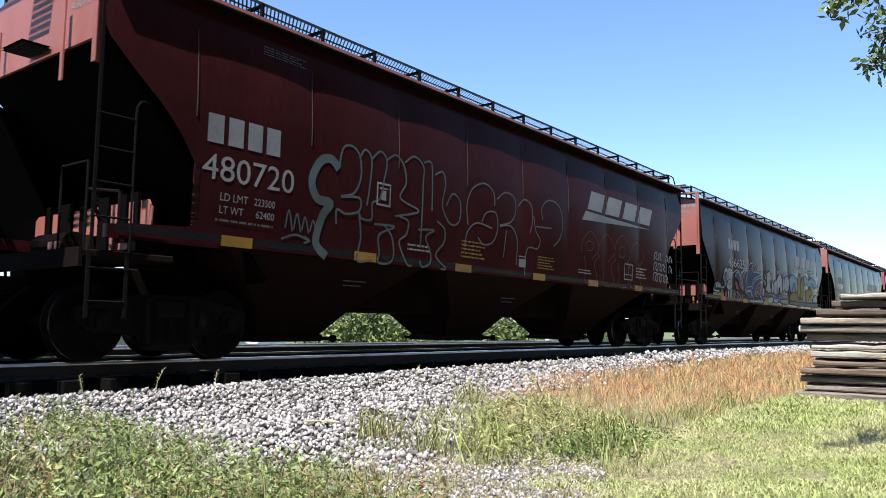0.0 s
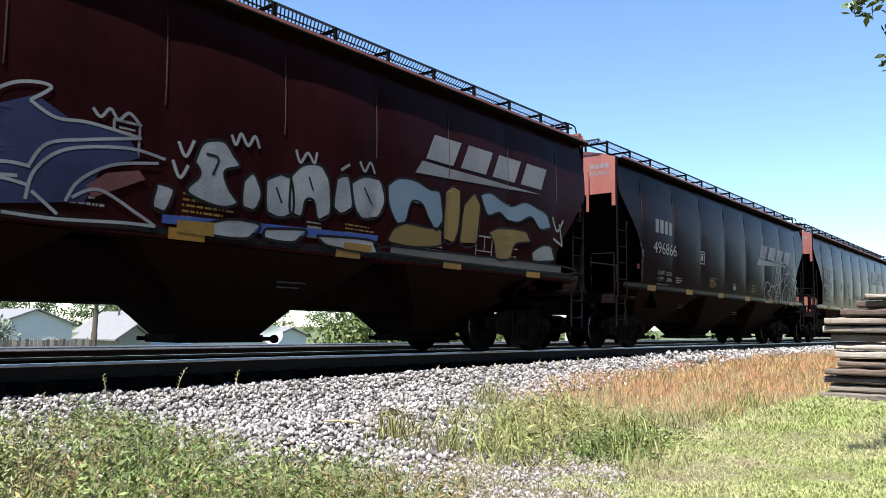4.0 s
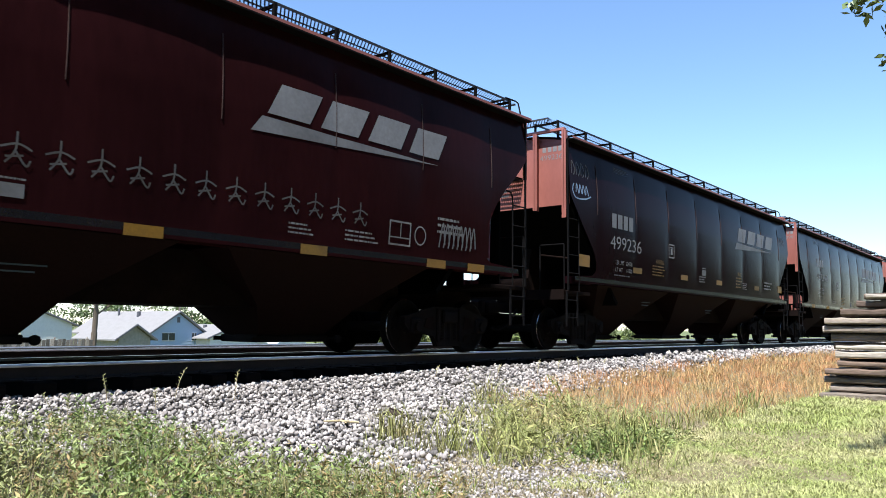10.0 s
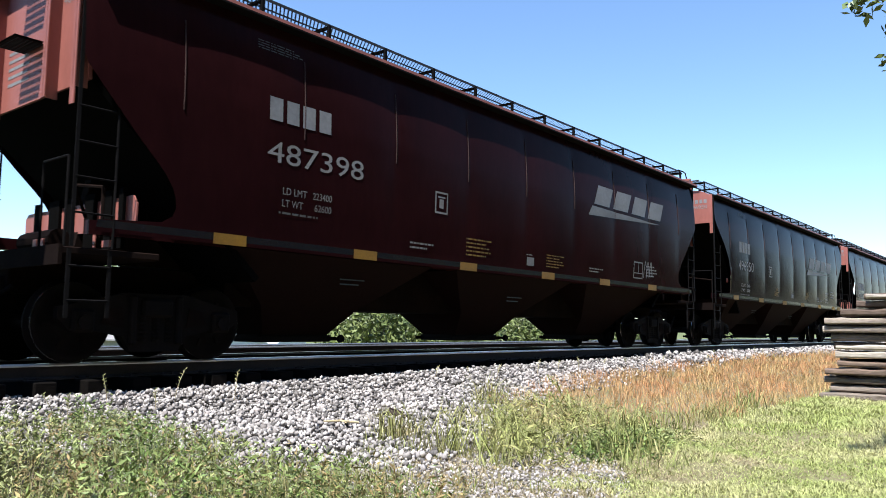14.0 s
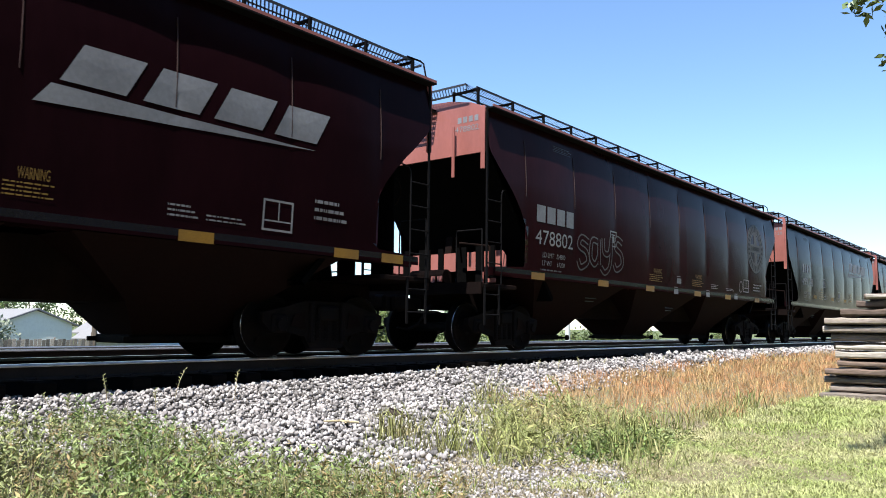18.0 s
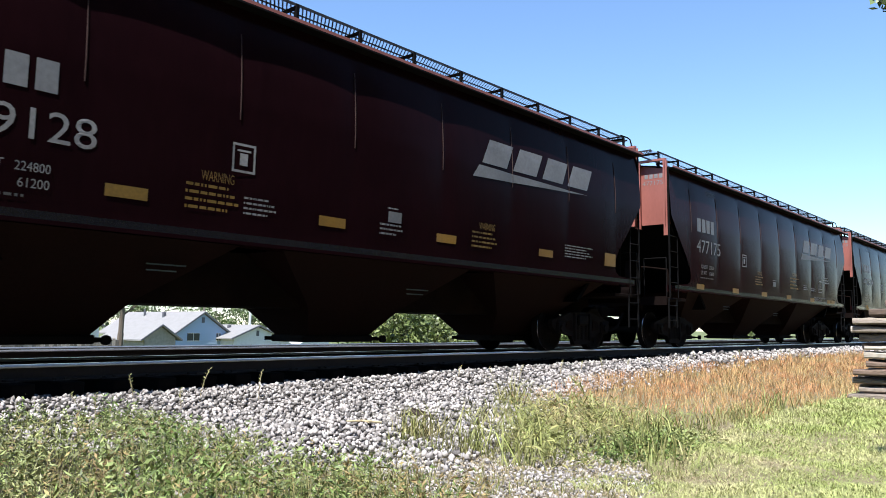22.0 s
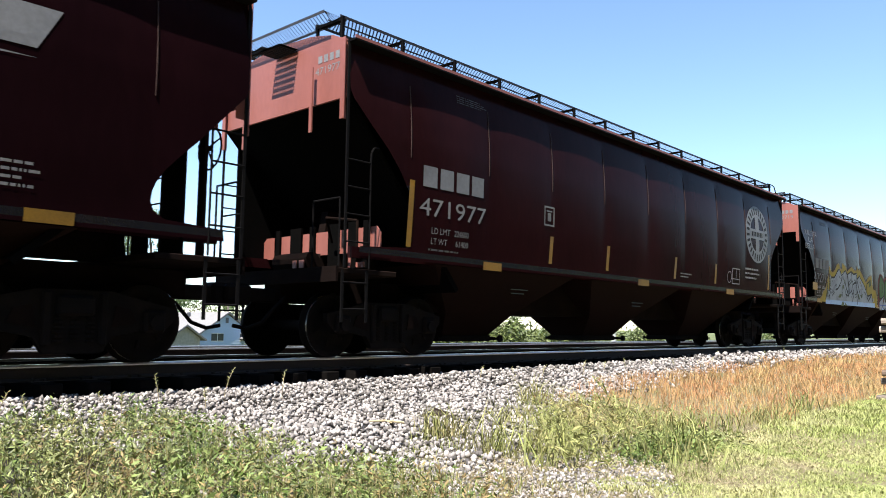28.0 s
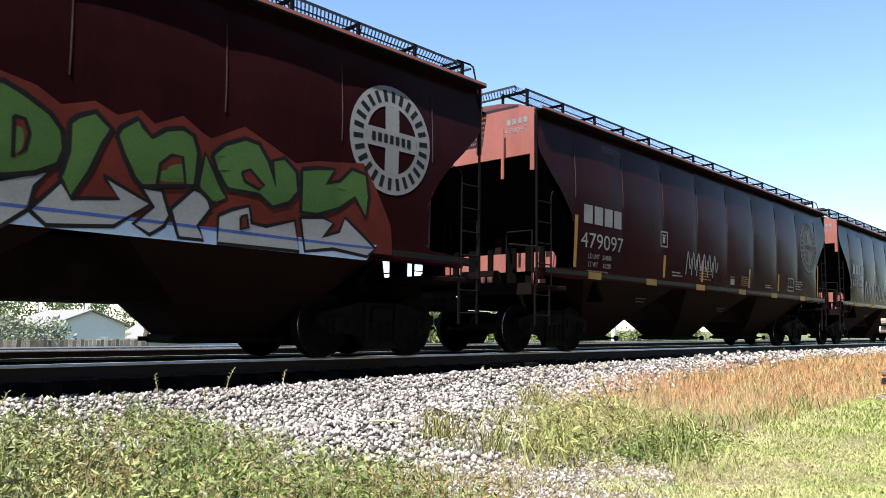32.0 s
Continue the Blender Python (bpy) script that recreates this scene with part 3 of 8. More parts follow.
        for i in range(n + 1):
            part("running_board_bracket", BRACKET, None, board, "", pose(min(L - 0.32, 0.02 + (L - 0.3) * i / n), 0, 0))
    for a in (0.1, L - 0.1):
        b = a - 0.02 if a < 1 else a + 0.02
        e = Shape()
        for i in range(-4, 34):
            for p, q in ((0.0, 0.28), (0.28, 0.0)):
                y0, y1 = (min(1.2, max(-1.2, -1.2 + 0.07 * i + w)) for w in (p, q))
                e.add([(b - 0.2, y0, 4.885), (b + 0.2, y1, 4.885), (b + 0.2, y1 + 0.022, 4.893), (b - 0.2, y0 + 0.022, 4.893)], [(0, 1, 2, 3)])
        e.box(b - 0.21, b - 0.20, -1.2, 1.2, 4.86, 4.90).box(b + 0.20, b + 0.21, -1.2, 1.2, 4.86, 4.90)
        part("crosswalk_grating", e, M_GALV, car)
    part("roof_grab_rail", Shape().path([(L - 0.3, -1.25, 4.91), (L + 0.02, -1.27, 4.91), (L + 0.04, -1.32, 4.86), (L + 0.04, -1.42, 4.44)], 0.016), M_RAILING, car)
    for i in (-1, 0, 1):
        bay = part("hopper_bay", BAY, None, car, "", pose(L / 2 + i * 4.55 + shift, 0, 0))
        part("discharge_gate", GATE, None, bay)
    end_parts(car, kind, L, pose(0, 0, 0), step, open_end, plated)
    end_parts(car, kind, L, pose(L, 0, 0, 0, 0, 180))
    wheels = []
    for cx in (1.35, L - 1.75):
        truck = new("truck")
        truck.parent = car
        truck.matrix_basis = pose(cx, 0, 0)
        part("side_frame", SIDE_FRAME, None, truck)
        part("side_frame", SIDE_FRAME, None, truck, "", pose(0, 0, 0, 0, 0, 180))
        part("bolster", BOLSTER, None, truck)
        for ax in (-0.889, 0.889):
            w = part("wheelset", WHEELSET, None, truck, "steel wheelset with bright worn rims", pose(ax, 0, 0.457))
            wheels.append((w, ax))
    CARS.append((car, x, wheels))
    return car


LEFTS = [-32.4, -14.3, 4.10, 23.0, 40.9, 58.37, 77.52, 95.05, 113.75, 131.5, 150.42, 167.75, 185.65, 204.0, 222.75, 241.1, 259.5, 277.6, 295.8, 314.0, 332.2]
BAY_SHIFT = {0: -0.3, 2: -0.15, 3: -0.44, 6: -0.2, 7: -0.42, 8: -0.08, 9: -0.38, 11: -0.16, 12: -0.1, 13: -0.2}
KINDS = "rrrarraarraaarrrraar"
for i, (a, b) in enumerate(zip(LEFTS, LEFTS[1:])):
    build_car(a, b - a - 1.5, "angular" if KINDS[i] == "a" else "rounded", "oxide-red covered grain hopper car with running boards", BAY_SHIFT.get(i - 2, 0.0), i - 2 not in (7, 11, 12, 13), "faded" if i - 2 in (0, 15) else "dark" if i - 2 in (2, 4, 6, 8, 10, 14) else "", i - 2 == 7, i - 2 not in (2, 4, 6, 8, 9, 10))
# ------------------------------------------------------------ lettering and paint on the cars
from mathutils import geometry

M_GREYPAINT = material("grey_white_paint", (0.18, 0.185, 0.20), 0.6, vary=0.25, scale=1.5, fine=20, second=(0.12, 0.12, 0.13), amount=0.8, bump=0.0)
M_OCHRE = material("dim_yellow_stencil", (0.20, 0.115, 0.018), 0.6, vary=0.35, scale=2, fine=30, second=(0.09, 0.05, 0.012), amount=0.9, bump=0.0)
M_SILVERDIM = material("thin_silver_spray", (0.24, 0.26, 0.29), 0.6, spec=0.1, vary=0.3, scale=2, second=(0.15, 0.16, 0.19), amount=0.9, bump=0.0)
M_OLIVESPRAY = material("olive_spray", (0.07, 0.085, 0.035), 0.6, spec=0.1, vary=0.25, scale=3, second=(0.04, 0.05, 0.03), bump=0.0)
M_PALESPRAY = material("pale_white_spray", (0.25, 0.27, 0.30), 0.6, spec=0.1, vary=0.25, scale=3, second=(0.19, 0.21, 0.23), bump=0.0)
M_DIMPINK = material("dull_pink_spray", (0.14, 0.06, 0.065), 0.6, spec=0.1, vary=0.25, scale=3, second=(0.09, 0.04, 0.045), bump=0.0)
M_FADED = material("faded_paint_line", (0.085, 0.085, 0.088), 0.7, vary=0.25, scale=2, fine=20, second=(0.065, 0.06, 0.06), amount=0.9, bump=0.0)
M_SILVER = material("silver_spray", (0.21, 0.22, 0.24), 0.5, spec=0.1, vary=0.2, scale=2, second=(0.17, 0.18, 0.20), bump=0.0)
M_YELLOWSPRAY = material("yellow_spray", (0.25, 0.185, 0.03), 0.6, spec=0.1, vary=0.15, second=(0.14, 0.11, 0.03), bump=0.0)
M_GREENSPRAY = material("green_spray", (0.055, 0.115, 0.036), 0.6, spec=0.1, vary=0.25, scale=3, second=(0.04, 0.095, 0.03), bump=0.0)
M_PALEBLUE = material("pale_blue_spray", (0.26, 0.36, 0.52), 0.6, spec=0.1, vary=0.15, second=(0.18, 0.25, 0.42), bump=0.0)
M_DIMRED = material("faded_red_spray", (0.10, 0.022, 0.018), 0.6, spec=0.1, vary=0.25, second=(0.06, 0.015, 0.013), bump=0.0)
M_REDSPRAY = material("red_spray", (0.105, 0.020, 0.015), 0.6, spec=0.1, vary=0.2, second=(0.05, 0.012, 0.01), bump=0.0)
M_BLACKSPRAY = material("black_spray", (0.012, 0.012, 0.014), 0.6, spec=0.1, vary=0.2, bump=0.0)
M_BLUESPRAY = material("blue_spray", (0.05, 0.09, 0.30), 0.6, spec=0.1, vary=0.2, bump=0.0)
M_NAVY = material("navy_spray", (0.03, 0.035, 0.09), 0.6, spec=0.1, vary=0.2, second=(0.02, 0.02, 0.05), bump=0.0)
M_PINK = material("pink_spray", (0.42, 0.16, 0.17), 0.6, spec=0.1, vary=0.2, second=(0.30, 0.10, 0.12), bump=0.0)
M_TEAL = material("teal_grey_spray", (0.075, 0.10, 0.105), 0.65, spec=0.1, vary=0.25, scale=2, second=(0.05, 0.065, 0.065), amount=0.9, bump=0.0)
M_DUSTYBLUE = material("dusty_blue_spray", (0.13, 0.19, 0.27), 0.6, spec=0.1, vary=0.2, scale=3, second=(0.17, 0.20, 0.22), bump=0.0)
M_TANSPRAY = material("tan_yellow_spray", (0.17, 0.125, 0.05), 0.6, spec=0.1, vary=0.2, scale=3, second=(0.13, 0.09, 0.045), bump=0.0)
CAR = {i - 2: c for i, (c, x, w) in enumerate(CARS)}
CAR_L = {i - 2: LEFTS[i + 1] - LEFTS[i] - 1.5 for i in range(len(LEFTS) - 1)}
GLYPHS = {}


def glyphs(text):
    """Outline of a text in the built-in font as (vertices, faces), scaled to a unit square."""
    if text not in GLYPHS:
        cu = bpy.data.curves.new("text", "FONT")
        cu.body = text
        cu.resolution_u = 3
        ob = bpy.data.objects.new("text", cu)
        scene.collection.objects.link(ob)
        me = bpy.data.meshes.new_from_object(ob.evaluated_get(bpy.context.evaluated_depsgraph_get()))
        v = np.array([q.co[:2] for q in me.vertices])
        lo, hi = v.min(0), v.max(0)
        GLYPHS[text] = ((v - lo) / (hi - lo), [tuple(p.vertices) for p in me.polygons])
        bpy.data.objects.remove(ob)
        bpy.data.curves.remove(cu)
        bpy.data.meshes.remove(me)
    return GLYPHS[text]


def wrap(L, pts, off):
    out = []
    for x, z in pts:
        out.append((x, side_y(L, x, z) - 0.0055 - 0.4 * off, z))
    return out


SHIFT = {0: -0.05, 3: 0.36, 4: -0.2, 6: -0.15, 10: 0.25, 12: -0.25}


def finer(pts, faces):
    """Cut faces into triangles with no edge longer than 0.2, so that paint follows the curved sheet."""
    v, out = list(pts), []
    todo = [(f[0], f[i], f[i + 1]) for f in faces for i in range(1, len(f) - 1)]
    while todo:
        t = todo.pop()
        e = [math.hypot(v[t[i]][0] - v[t[(i + 1) % 3]][0], v[t[i]][1] - v[t[(i + 1) % 3]][1]) for i in range(3)]
        i = max(range(3), key=lambda q: e[q])
        if e[i] < 0.2:
            out.append(t)
            continue
        a, b, c = t[i], t[(i + 1) % 3], t[(i + 2) % 3]
        v.append(((v[a][0] + v[b][0]) / 2, (v[a][1] + v[b][1]) / 2))
        m = len(v) - 1
        todo += [(a, m, c), (m, b, c)]
    return v, out


def paint(k, name, shapes, mat, label="", off=0.0):
    """Flat paint on the near side of car k: shapes are (points in x and z, faces)."""
    if name in ("graffiti_tag", "graffiti_figures") and len(shapes) > 1:
        for one in shapes:
            paint(k, "graffiti_stroke", [one], mat, label, off)
        return None
    s = Shape()
    dx = SHIFT.get(k, 0.0)
    for pts, faces in shapes:
        pts = [(x + dx, z) for x, z in pts]
        small = max(p[0] for p in pts) - min(p[0] for p in pts) < 0.4 and max(p[1] for p in pts) - min(p[1] for p in pts) < 0.4
        if not small and len(pts) < 400:
            pts, faces = finer(pts, faces)
        s.add(wrap(CAR_L[k], pts, off), faces)
    return part(name, s, mat, CAR[k], label)


def lettering(k, text, x0, z0, x1, z1, mat=None, slant=0.0, off=0.0, name="lettering"):
    v, f = glyphs(text)
    pts = [(x0 + (x1 - x0) * a + slant * b * (z1 - z0), z0 + (z1 - z0) * b) for a, b in v]
    return paint(k, name, [(pts, f)], mat or M_WHITE, "painted white lettering" if mat is None else "", off)


def quad(x0, z0, x1, z1, s=0.0):
    return [(x0, z0), (x1, z0), (x1 + s, z1), (x0 + s, z1)], [(0, 1, 2, 3)]


def rows_of_bars(k, x0, z0, x1, z1, n, mat, name="stencil_text"):
    h = (z1 - z0) / n
    out = []
    for i in range(n):
        end = x1 - (x1 - x0) * (0.25 * ((i * 7 + k) % 3) / 2)
        step = (x1 - x0) / 13
        x = x0
        j = 0
        while x < end - 0.02:
            w = min(end - x, step * (0.45 + 0.55 * ((i * 2 + j * 3 + j // 3) % 4)))
            out.append(quad(x, z0 + h * i + h * 0.32, x + w, z0 + h * i + h * 0.72))
            x += w + step * 0.38
            j += 1
    tagged(paint(k, name, out, mat), kind="stuff")


def frame_box(k, x0, z0, x1, z1, w=0.03, split=False):
    out = [quad(x0, z0, x1, z0 + w), quad(x0, z1 - w, x1, z1), quad(x0, z0 + w, x0 + w, z1 - w), quad(x1 - w, z0 + w, x1, z1 - w)]
    if split:
        m, c = (x0 + x1) / 2, z0 + (z1 - z0) * 0.3
        out += [quad(x0 + w, c, x1 - w, c + w * 0.7), quad(m, c + w * 0.7, m + w * 0.7, z1 - w)]
    else:
        out += [quad(x0 + 0.11, z0 + 0.09, x1 - 0.11, z1 - 0.12), quad(x0 + 0.07, z1 - 0.10, x1 - 0.07, z1 - 0.075)]
    paint(k, "stencil_box", out, M_WHITE)


def road_mark(k, x0, z0, x1, z1, mat=None):
    """The owner's initials as four plain blocks."""
    w = (x1 - x0) / 4
    for i in range(4):
        paint(k, "owner_mark_block", [quad(x0 + w * i + 0.02, z0, x0 + w * (i + 1) - 0.05, z1)], mat or M_GREYPAINT)


def slanted_logo(k, x0, z0, mat=None):
    """The owner's emblem as four slanted blocks over a wedge."""
    m = mat or M_GREYPAINT
    s = 0.42
    for i in range(4):
        a = x0 + 0.25 + 0.92 * i
        paint(k, "emblem_block", [quad(a, z0 + 0.27, a + 0.72, z0 + 0.71, s * 0.56)], m)
    paint(k, "emblem_wedge", [([(x0, z0), (x0 + 1.2, z0 + 0.055), (x0 + 2.4, z0 + 0.11), (x0 + 3.75, z0 + 0.175), (x0 + 2.4, z0 + 0.19), (x0 + 1.2, z0 + 0.205), (x0 + 0.17, z0 + 0.22)], [(0, 1, 5, 6), (1, 2, 4, 5), (2, 3, 4)])], m)


def round_emblem(k, cx, cz, r, mat=None):
    n = 40
    def ring(r0, r1):
        p = [(cx + q * math.cos(2 * math.pi * i / n), cz + q * math.sin(2 * math.pi * i / n)) for i in range(n) for q in (r0, r1)]
        return p, [(2 * i, 2 * i + 1, (2 * i + 3) % (2 * n), (2 * i + 2) % (2 * n)) for i in range(n)]
    m = mat or M_SILVER
    a = r * 0.62
    paint(k, "emblem_ring", [ring(a, r)], m)
    paint(k, "emblem_cross", [quad(cx - r * 0.17, cz - a * 0.99, cx + r * 0.17, cz + a * 0.99), quad(cx - a * 0.99, cz - r * 0.17, cx - r * 0.17, cz + r * 0.17), quad(cx + r * 0.17, cz - r * 0.17, cx + a * 0.99, cz + r * 0.17)], m)
    marks = []
    for i in range(26):
        t = 2 * math.pi * (i + 0.3) / 26
        c, s = math.cos(t), math.sin(t)
        p = [(cx + c * q - s * d, cz + s * q + c * d) for q, d in ((r * 0.70, -r * 0.045), (r * 0.70, r * 0.045), (r * 0.92, r * 0.045), (r * 0.92, -r * 0.045))]
        marks.append((p, [(0, 1, 2, 3)]))
    marks += [quad(cx - r * 0.5 + r * 0.145 * i, cz - r * 0.08, cx - r * 0.5 + r * 0.145 * i + r * 0.09, cz + r * 0.08) for i in range(7)]
    paint(k, "emblem_marks", marks, M_BLACKSPRAY, "", 0.004)


def smooth_line(pts, per=6):
    out = []
    q = [pts[0]] + list(pts) + [pts[-1]]
    for i in range(1, len(q) - 2):
        p0, p1, p2, p3 = (np.array(a, float) for a in q[i - 1:i + 3])
        for j in range(per):
            t = j / per
            out.append(tuple(0.5 * (2 * p1 + (p2 - p0) * t + (2 * p0 - 5 * p1 + 4 * p2 - p3) * t * t + (3 * p1 - p0 - 3 * p2 + p3) * t ** 3)))
    return out + [tuple(pts[-1])]


def ribbon(pts, w, sharp=False):
    p = list(pts) if sharp else smooth_line(pts)
    v = []
    for i, (x, z) in enumerate(p):
        a, b = p[max(0, i - 1)], p[min(len(p) - 1, i + 1)]
        dx, dz = b[0] - a[0], b[1] - a[1]
        d = math.hypot(dx, dz) or 1
        v += [(x - dz / d * w / 2, z + dx / d * w / 2), (x + dz / d * w / 2, z - dx / d * w / 2)]
    return v, [(2 * i, 2 * i + 1, 2 * i + 3, 2 * i + 2) for i in range(len(p) - 1)]


def fan(pts):
    c = (sum(p[0] for p in pts) / len(pts), sum(p[1] for p in pts) / len(pts))
    n = len(pts)
    return [c] + list(pts), [(0, i + 1, (i + 1) % n + 1) for i in range(n)]


def field(pts):
    """A filled outline of any shape."""
    tris = geometry.tessellate_polygon([[Vector((x, z, 0)) for x, z in pts]])
    return list(pts), [tuple(t) for t in tris]


def skyline(tops, base):
    """A field of paint under a jagged upper edge, down to one height."""
    n = len(tops)
    low = [(x, min(base, z - 0.02)) for x, z in tops]
    return list(tops) + low, [(i, n + i, n + i + 1, i + 1) for i in range(n - 1)]


def loop(cx, cz, rx, rz, wob, seed, n=14):
    r = random.Random(seed)
    return [(cx + rx * math.cos(2 * math.pi * i / n) * (1 + wob * r.uniform(-1, 1)), cz + rz * math.sin(2 * math.pi * i / n) * (1 + wob * r.uniform(-1, 1))) for i in range(n)]


def throw_up(k, x0, x1, z0, z1, humps, mat, w, seed):
    """Outline bubble letters: tall rounded humps above, loops and tails below."""
    r = random.Random(seed)
    out = []
    step = (x1 - x0) / humps
    for i in range(humps):
        a = x0 + step * i
        h = z1 - (z1 - z0) * (0.12 * abs(i - humps * 0.35) / humps + r.uniform(0, 0.06))
        m = z0 + (z1 - z0) * r.uniform(0.42, 0.55)
        out.append(ribbon([(a, m), (a + step * 0.05, h - 0.25), (a + step * 0.5, h), (a + step * 0.95, h - 0.25), (a + step * 0.95, m + 0.1), (a + step * 0.6, m - 0.1)], w))
        b = a + step * r.uniform(0.0, 0.2)
        out.append(ribbon([(b, m - 0.05), (b + step * 0.15, z0 + (z1 - z0) * 0.2), (b + step * 0.1, z0 + 0.05), (b + step * 0.5, z0), (b + step * 0.8, z0 + 0.12), (b + step * 0.6, m - 0.2), (b + step * 0.9, m)], w))
        if i % 2 == 0:
            out.append(ribbon(loop(a + step * 0.45, m + (h - m) * 0.35, step * 0.22, (h - m) * 0.22, 0.15, seed + i) + [loop(a + step * 0.45, m + (h - m) * 0.35, step * 0.22, (h - m) * 0.22, 0.15, seed + i)[0]], w * 0.8))
    for q in out:
        paint(k, "graffiti_stroke", [q], mat, "spray-painted outline letter")


def common(k, number, mark, num, limits, logo=None, boxes=True, serif=False, shade=None):
    """The marks that every car carries; mark and num are boxes x0, z0, x1, z1."""
    L = CAR_L[k]
    road_mark(k, *mark, mat=shade)
    lettering(k, number, *num, mat=shade, name="car_number")
    lx, lz = num[0] + 0.28, limits[0]
    if limits[1]:
        lettering(k, "LD LMT", lx, lz + 0.16, lx + 0.42, lz + 0.255)
        lettering(k, limits[1], lx + 0.52, lz + 0.16, lx + 0.86, lz + 0.255)
        lettering(k, "LT WT", lx, lz, lx + 0.36, lz + 0.095)
        lettering(k, limits[2], lx + 0.56, lz, lx + 0.86, lz + 0.095)
    rows_of_bars(k, lx - 0.05, lz - 0.12, lx + 0.85, lz - 0.05, 1, M_FADED)
    if logo:
        slanted_logo(k, *logo)
    if boxes:
        frame_box(k, num[2] + 1.65, 2.30, num[2] + 1.98, 2.66)
    if k not in (3, 4, 6, 7, 8, 9, 11):
        frame_box(k, L - 3.95, 1.66, L - 3.45, 2.06, 0.028, True)
    rows_of_bars(k, 2.3, 4.02, 3.1, 4.16, 4, M_FADED)
    if k not in (2, 3, 4, 6, 7, 8, 9, 11):
        rows_of_bars(k, L - 3.25, 1.72, L - 2.6, 2.02, 4, M_WHITE)
        marks(k, 1.42, (1.75, 4.1, 6.6, 9.2, 11.6, 14.1), [(6.75, 1.66, 7.5, 2.0), (9.35, 1.64, 10.05, 1.92)], [(5.3, 1.66, 5.9, 1.80), (11.1, 1.66, 11.75, 1.78)], [(8.65, 1.64, 8.9, 1.80)])
    s = Shape()
    for i in range(4):
        z = 1.12 - 0.07 * (i % 2) - 0.1 * (i // 2)
        s.box(4.1 + 4.3 * (i // 2), 4.6 + 4.3 * (i // 2) - 0.12 * (i % 2), -1.30, -1.295, z, z + 0.018)
    part("stencil_text", s, M_TEAL, CAR[k])
    # end markings
    e = Shape()
    front = -0.012 if KINDS[k + 2] == "r" else 0.152
    xf = 0.046 if KINDS[k + 2] == "r" else 0.156
    for i in range(4):
        e.add([(xf, -1.36 + 0.13 * i, 4.22), (xf, -1.27 + 0.13 * i, 4.22), (xf, -1.27 + 0.13 * i, 4.33), (xf, -1.36 + 0.13 * i, 4.33)], [(0, 1, 2, 3)])
    part("owner_mark", e, M_WHITE, CAR[k])
    v, f = glyphs(number)
    part("car_number", Shape().add([(xf, -0.82 - 0.55 * a, 4.05 + 0.11 * b) for a, b in v], f), M_WHITE, CAR[k])
    e = Shape()
    for i in range(5):
        e.add([(xf, 0.0 + 0.05 * (i % 2), 3.75 - 0.1 * i), (xf, 0.6, 3.75 - 0.1 * i), (xf, 0.6, 3.79 - 0.1 * i), (xf, 0.0 + 0.05 * (i % 2), 3.79 - 0.1 * i)], [(0, 1, 2, 3)])
    if KINDS[k + 2] == "a":
        part("stencil_text", e, M_WHITE, CAR[k])


def marks(k, strip_z, strips, warnings=(), captions=(), placards=(), volume=None, plate=None, title=False):
    """Strips of yellow tape, warning texts, small notes and placards low on the side."""
    for x in strips:
        paint(k, "reflector_strip", [quad(x, strip_z, x + 0.48, strip_z + 0.135)], M_YELLOW if (int(x * 10) + k) % 3 else M_OCHRE, "yellow reflective strip")
    for x0, z0, x1, z1 in warnings:
        if title:
            z = z1 - 0.12
            lettering(k, "WARNING", x0 + (x1 - x0) * 0.25, z, x0 + (x1 - x0) * 0.85, z1, M_OCHRE)
            z1 = z - 0.02
        rows_of_bars(k, x0, z0, x1, z1, 4 if title else 5, M_OCHRE, "warning_text")
    for x0, z0, x1, z1 in captions:
        rows_of_bars(k, x0, z0, x1, z1, max(2, round((z1 - z0) / 0.06)), M_WHITE)
    for x0, z0, x1, z1 in placards:
        paint(k, "white_placard", [quad(x0, z0, x1, z1)], M_GREYPAINT)
        rows_of_bars(k, x0 - 0.02, z1 + 0.02, x1 + 0.02, z1 + 0.07, 1, M_WHITE)
    if volume:
        rows_of_bars(k, *volume, 3, M_WHITE, "capacity_text")
    if plate:
        paint(k, "reflector_plate", [quad(*plate)], M_YELLOW, "yellow reflective plate")


def stencil_ring(k, cx, cz, r):
    n = 20
    paint(k, "stencil_ring", [ribbon([(cx + r * math.cos(2 * math.pi * i / n), cz + 1.1 * r * math.sin(2 * math.pi * i / n)) for i in range(n + 1)], 0.022)], M_WHITE)


def volume_text(k, cuft, z=1.78):
    L = CAR_L[k]
    x = L - 2.75
    for i, t in enumerate((cuft, "EW  9-6  H 15-3", "EXW 10-8  H 0-3")):
        lettering(k, t, x, z + 0.14 * i, x + 0.78, z + 0.09 + 0.14 * i)


OUTLINE_PALE_A = [
    [(11.67, 2.87), (11.63, 2.16), (11.51, 1.97), (11.89, 2.06), (12.08, 2.39), (12.14, 2.77), (11.93, 2.9), (11.67, 2.87)],
    [(12.28, 2.79), (12.15, 2.54), (12.43, 2.44), (12.65, 2.24), (12.43, 2.07), (12.16, 2.09)],
    [(12.71, 2.85), (12.49, 2.63), (12.87, 2.21), (13.01, 2.81), (12.78, 2.91)],
    [(13.24, 2.5), (13.81, 2.57)],
    [(13.51, 2.73), (13.56, 2.3)],
    [(13.32, 2.32), (13.72, 2.71)],
    [(13.17, 2.15), (13.09, 2.62), (13.48, 2.88), (13.81, 2.77), (13.81, 2.22)],
    [(13.97, 2.9), (14.5, 2.87), (14.15, 2.62), (14.5, 2.46), (14.06, 2.35), (14.83, 2.34), (14.33, 2.08)],
]
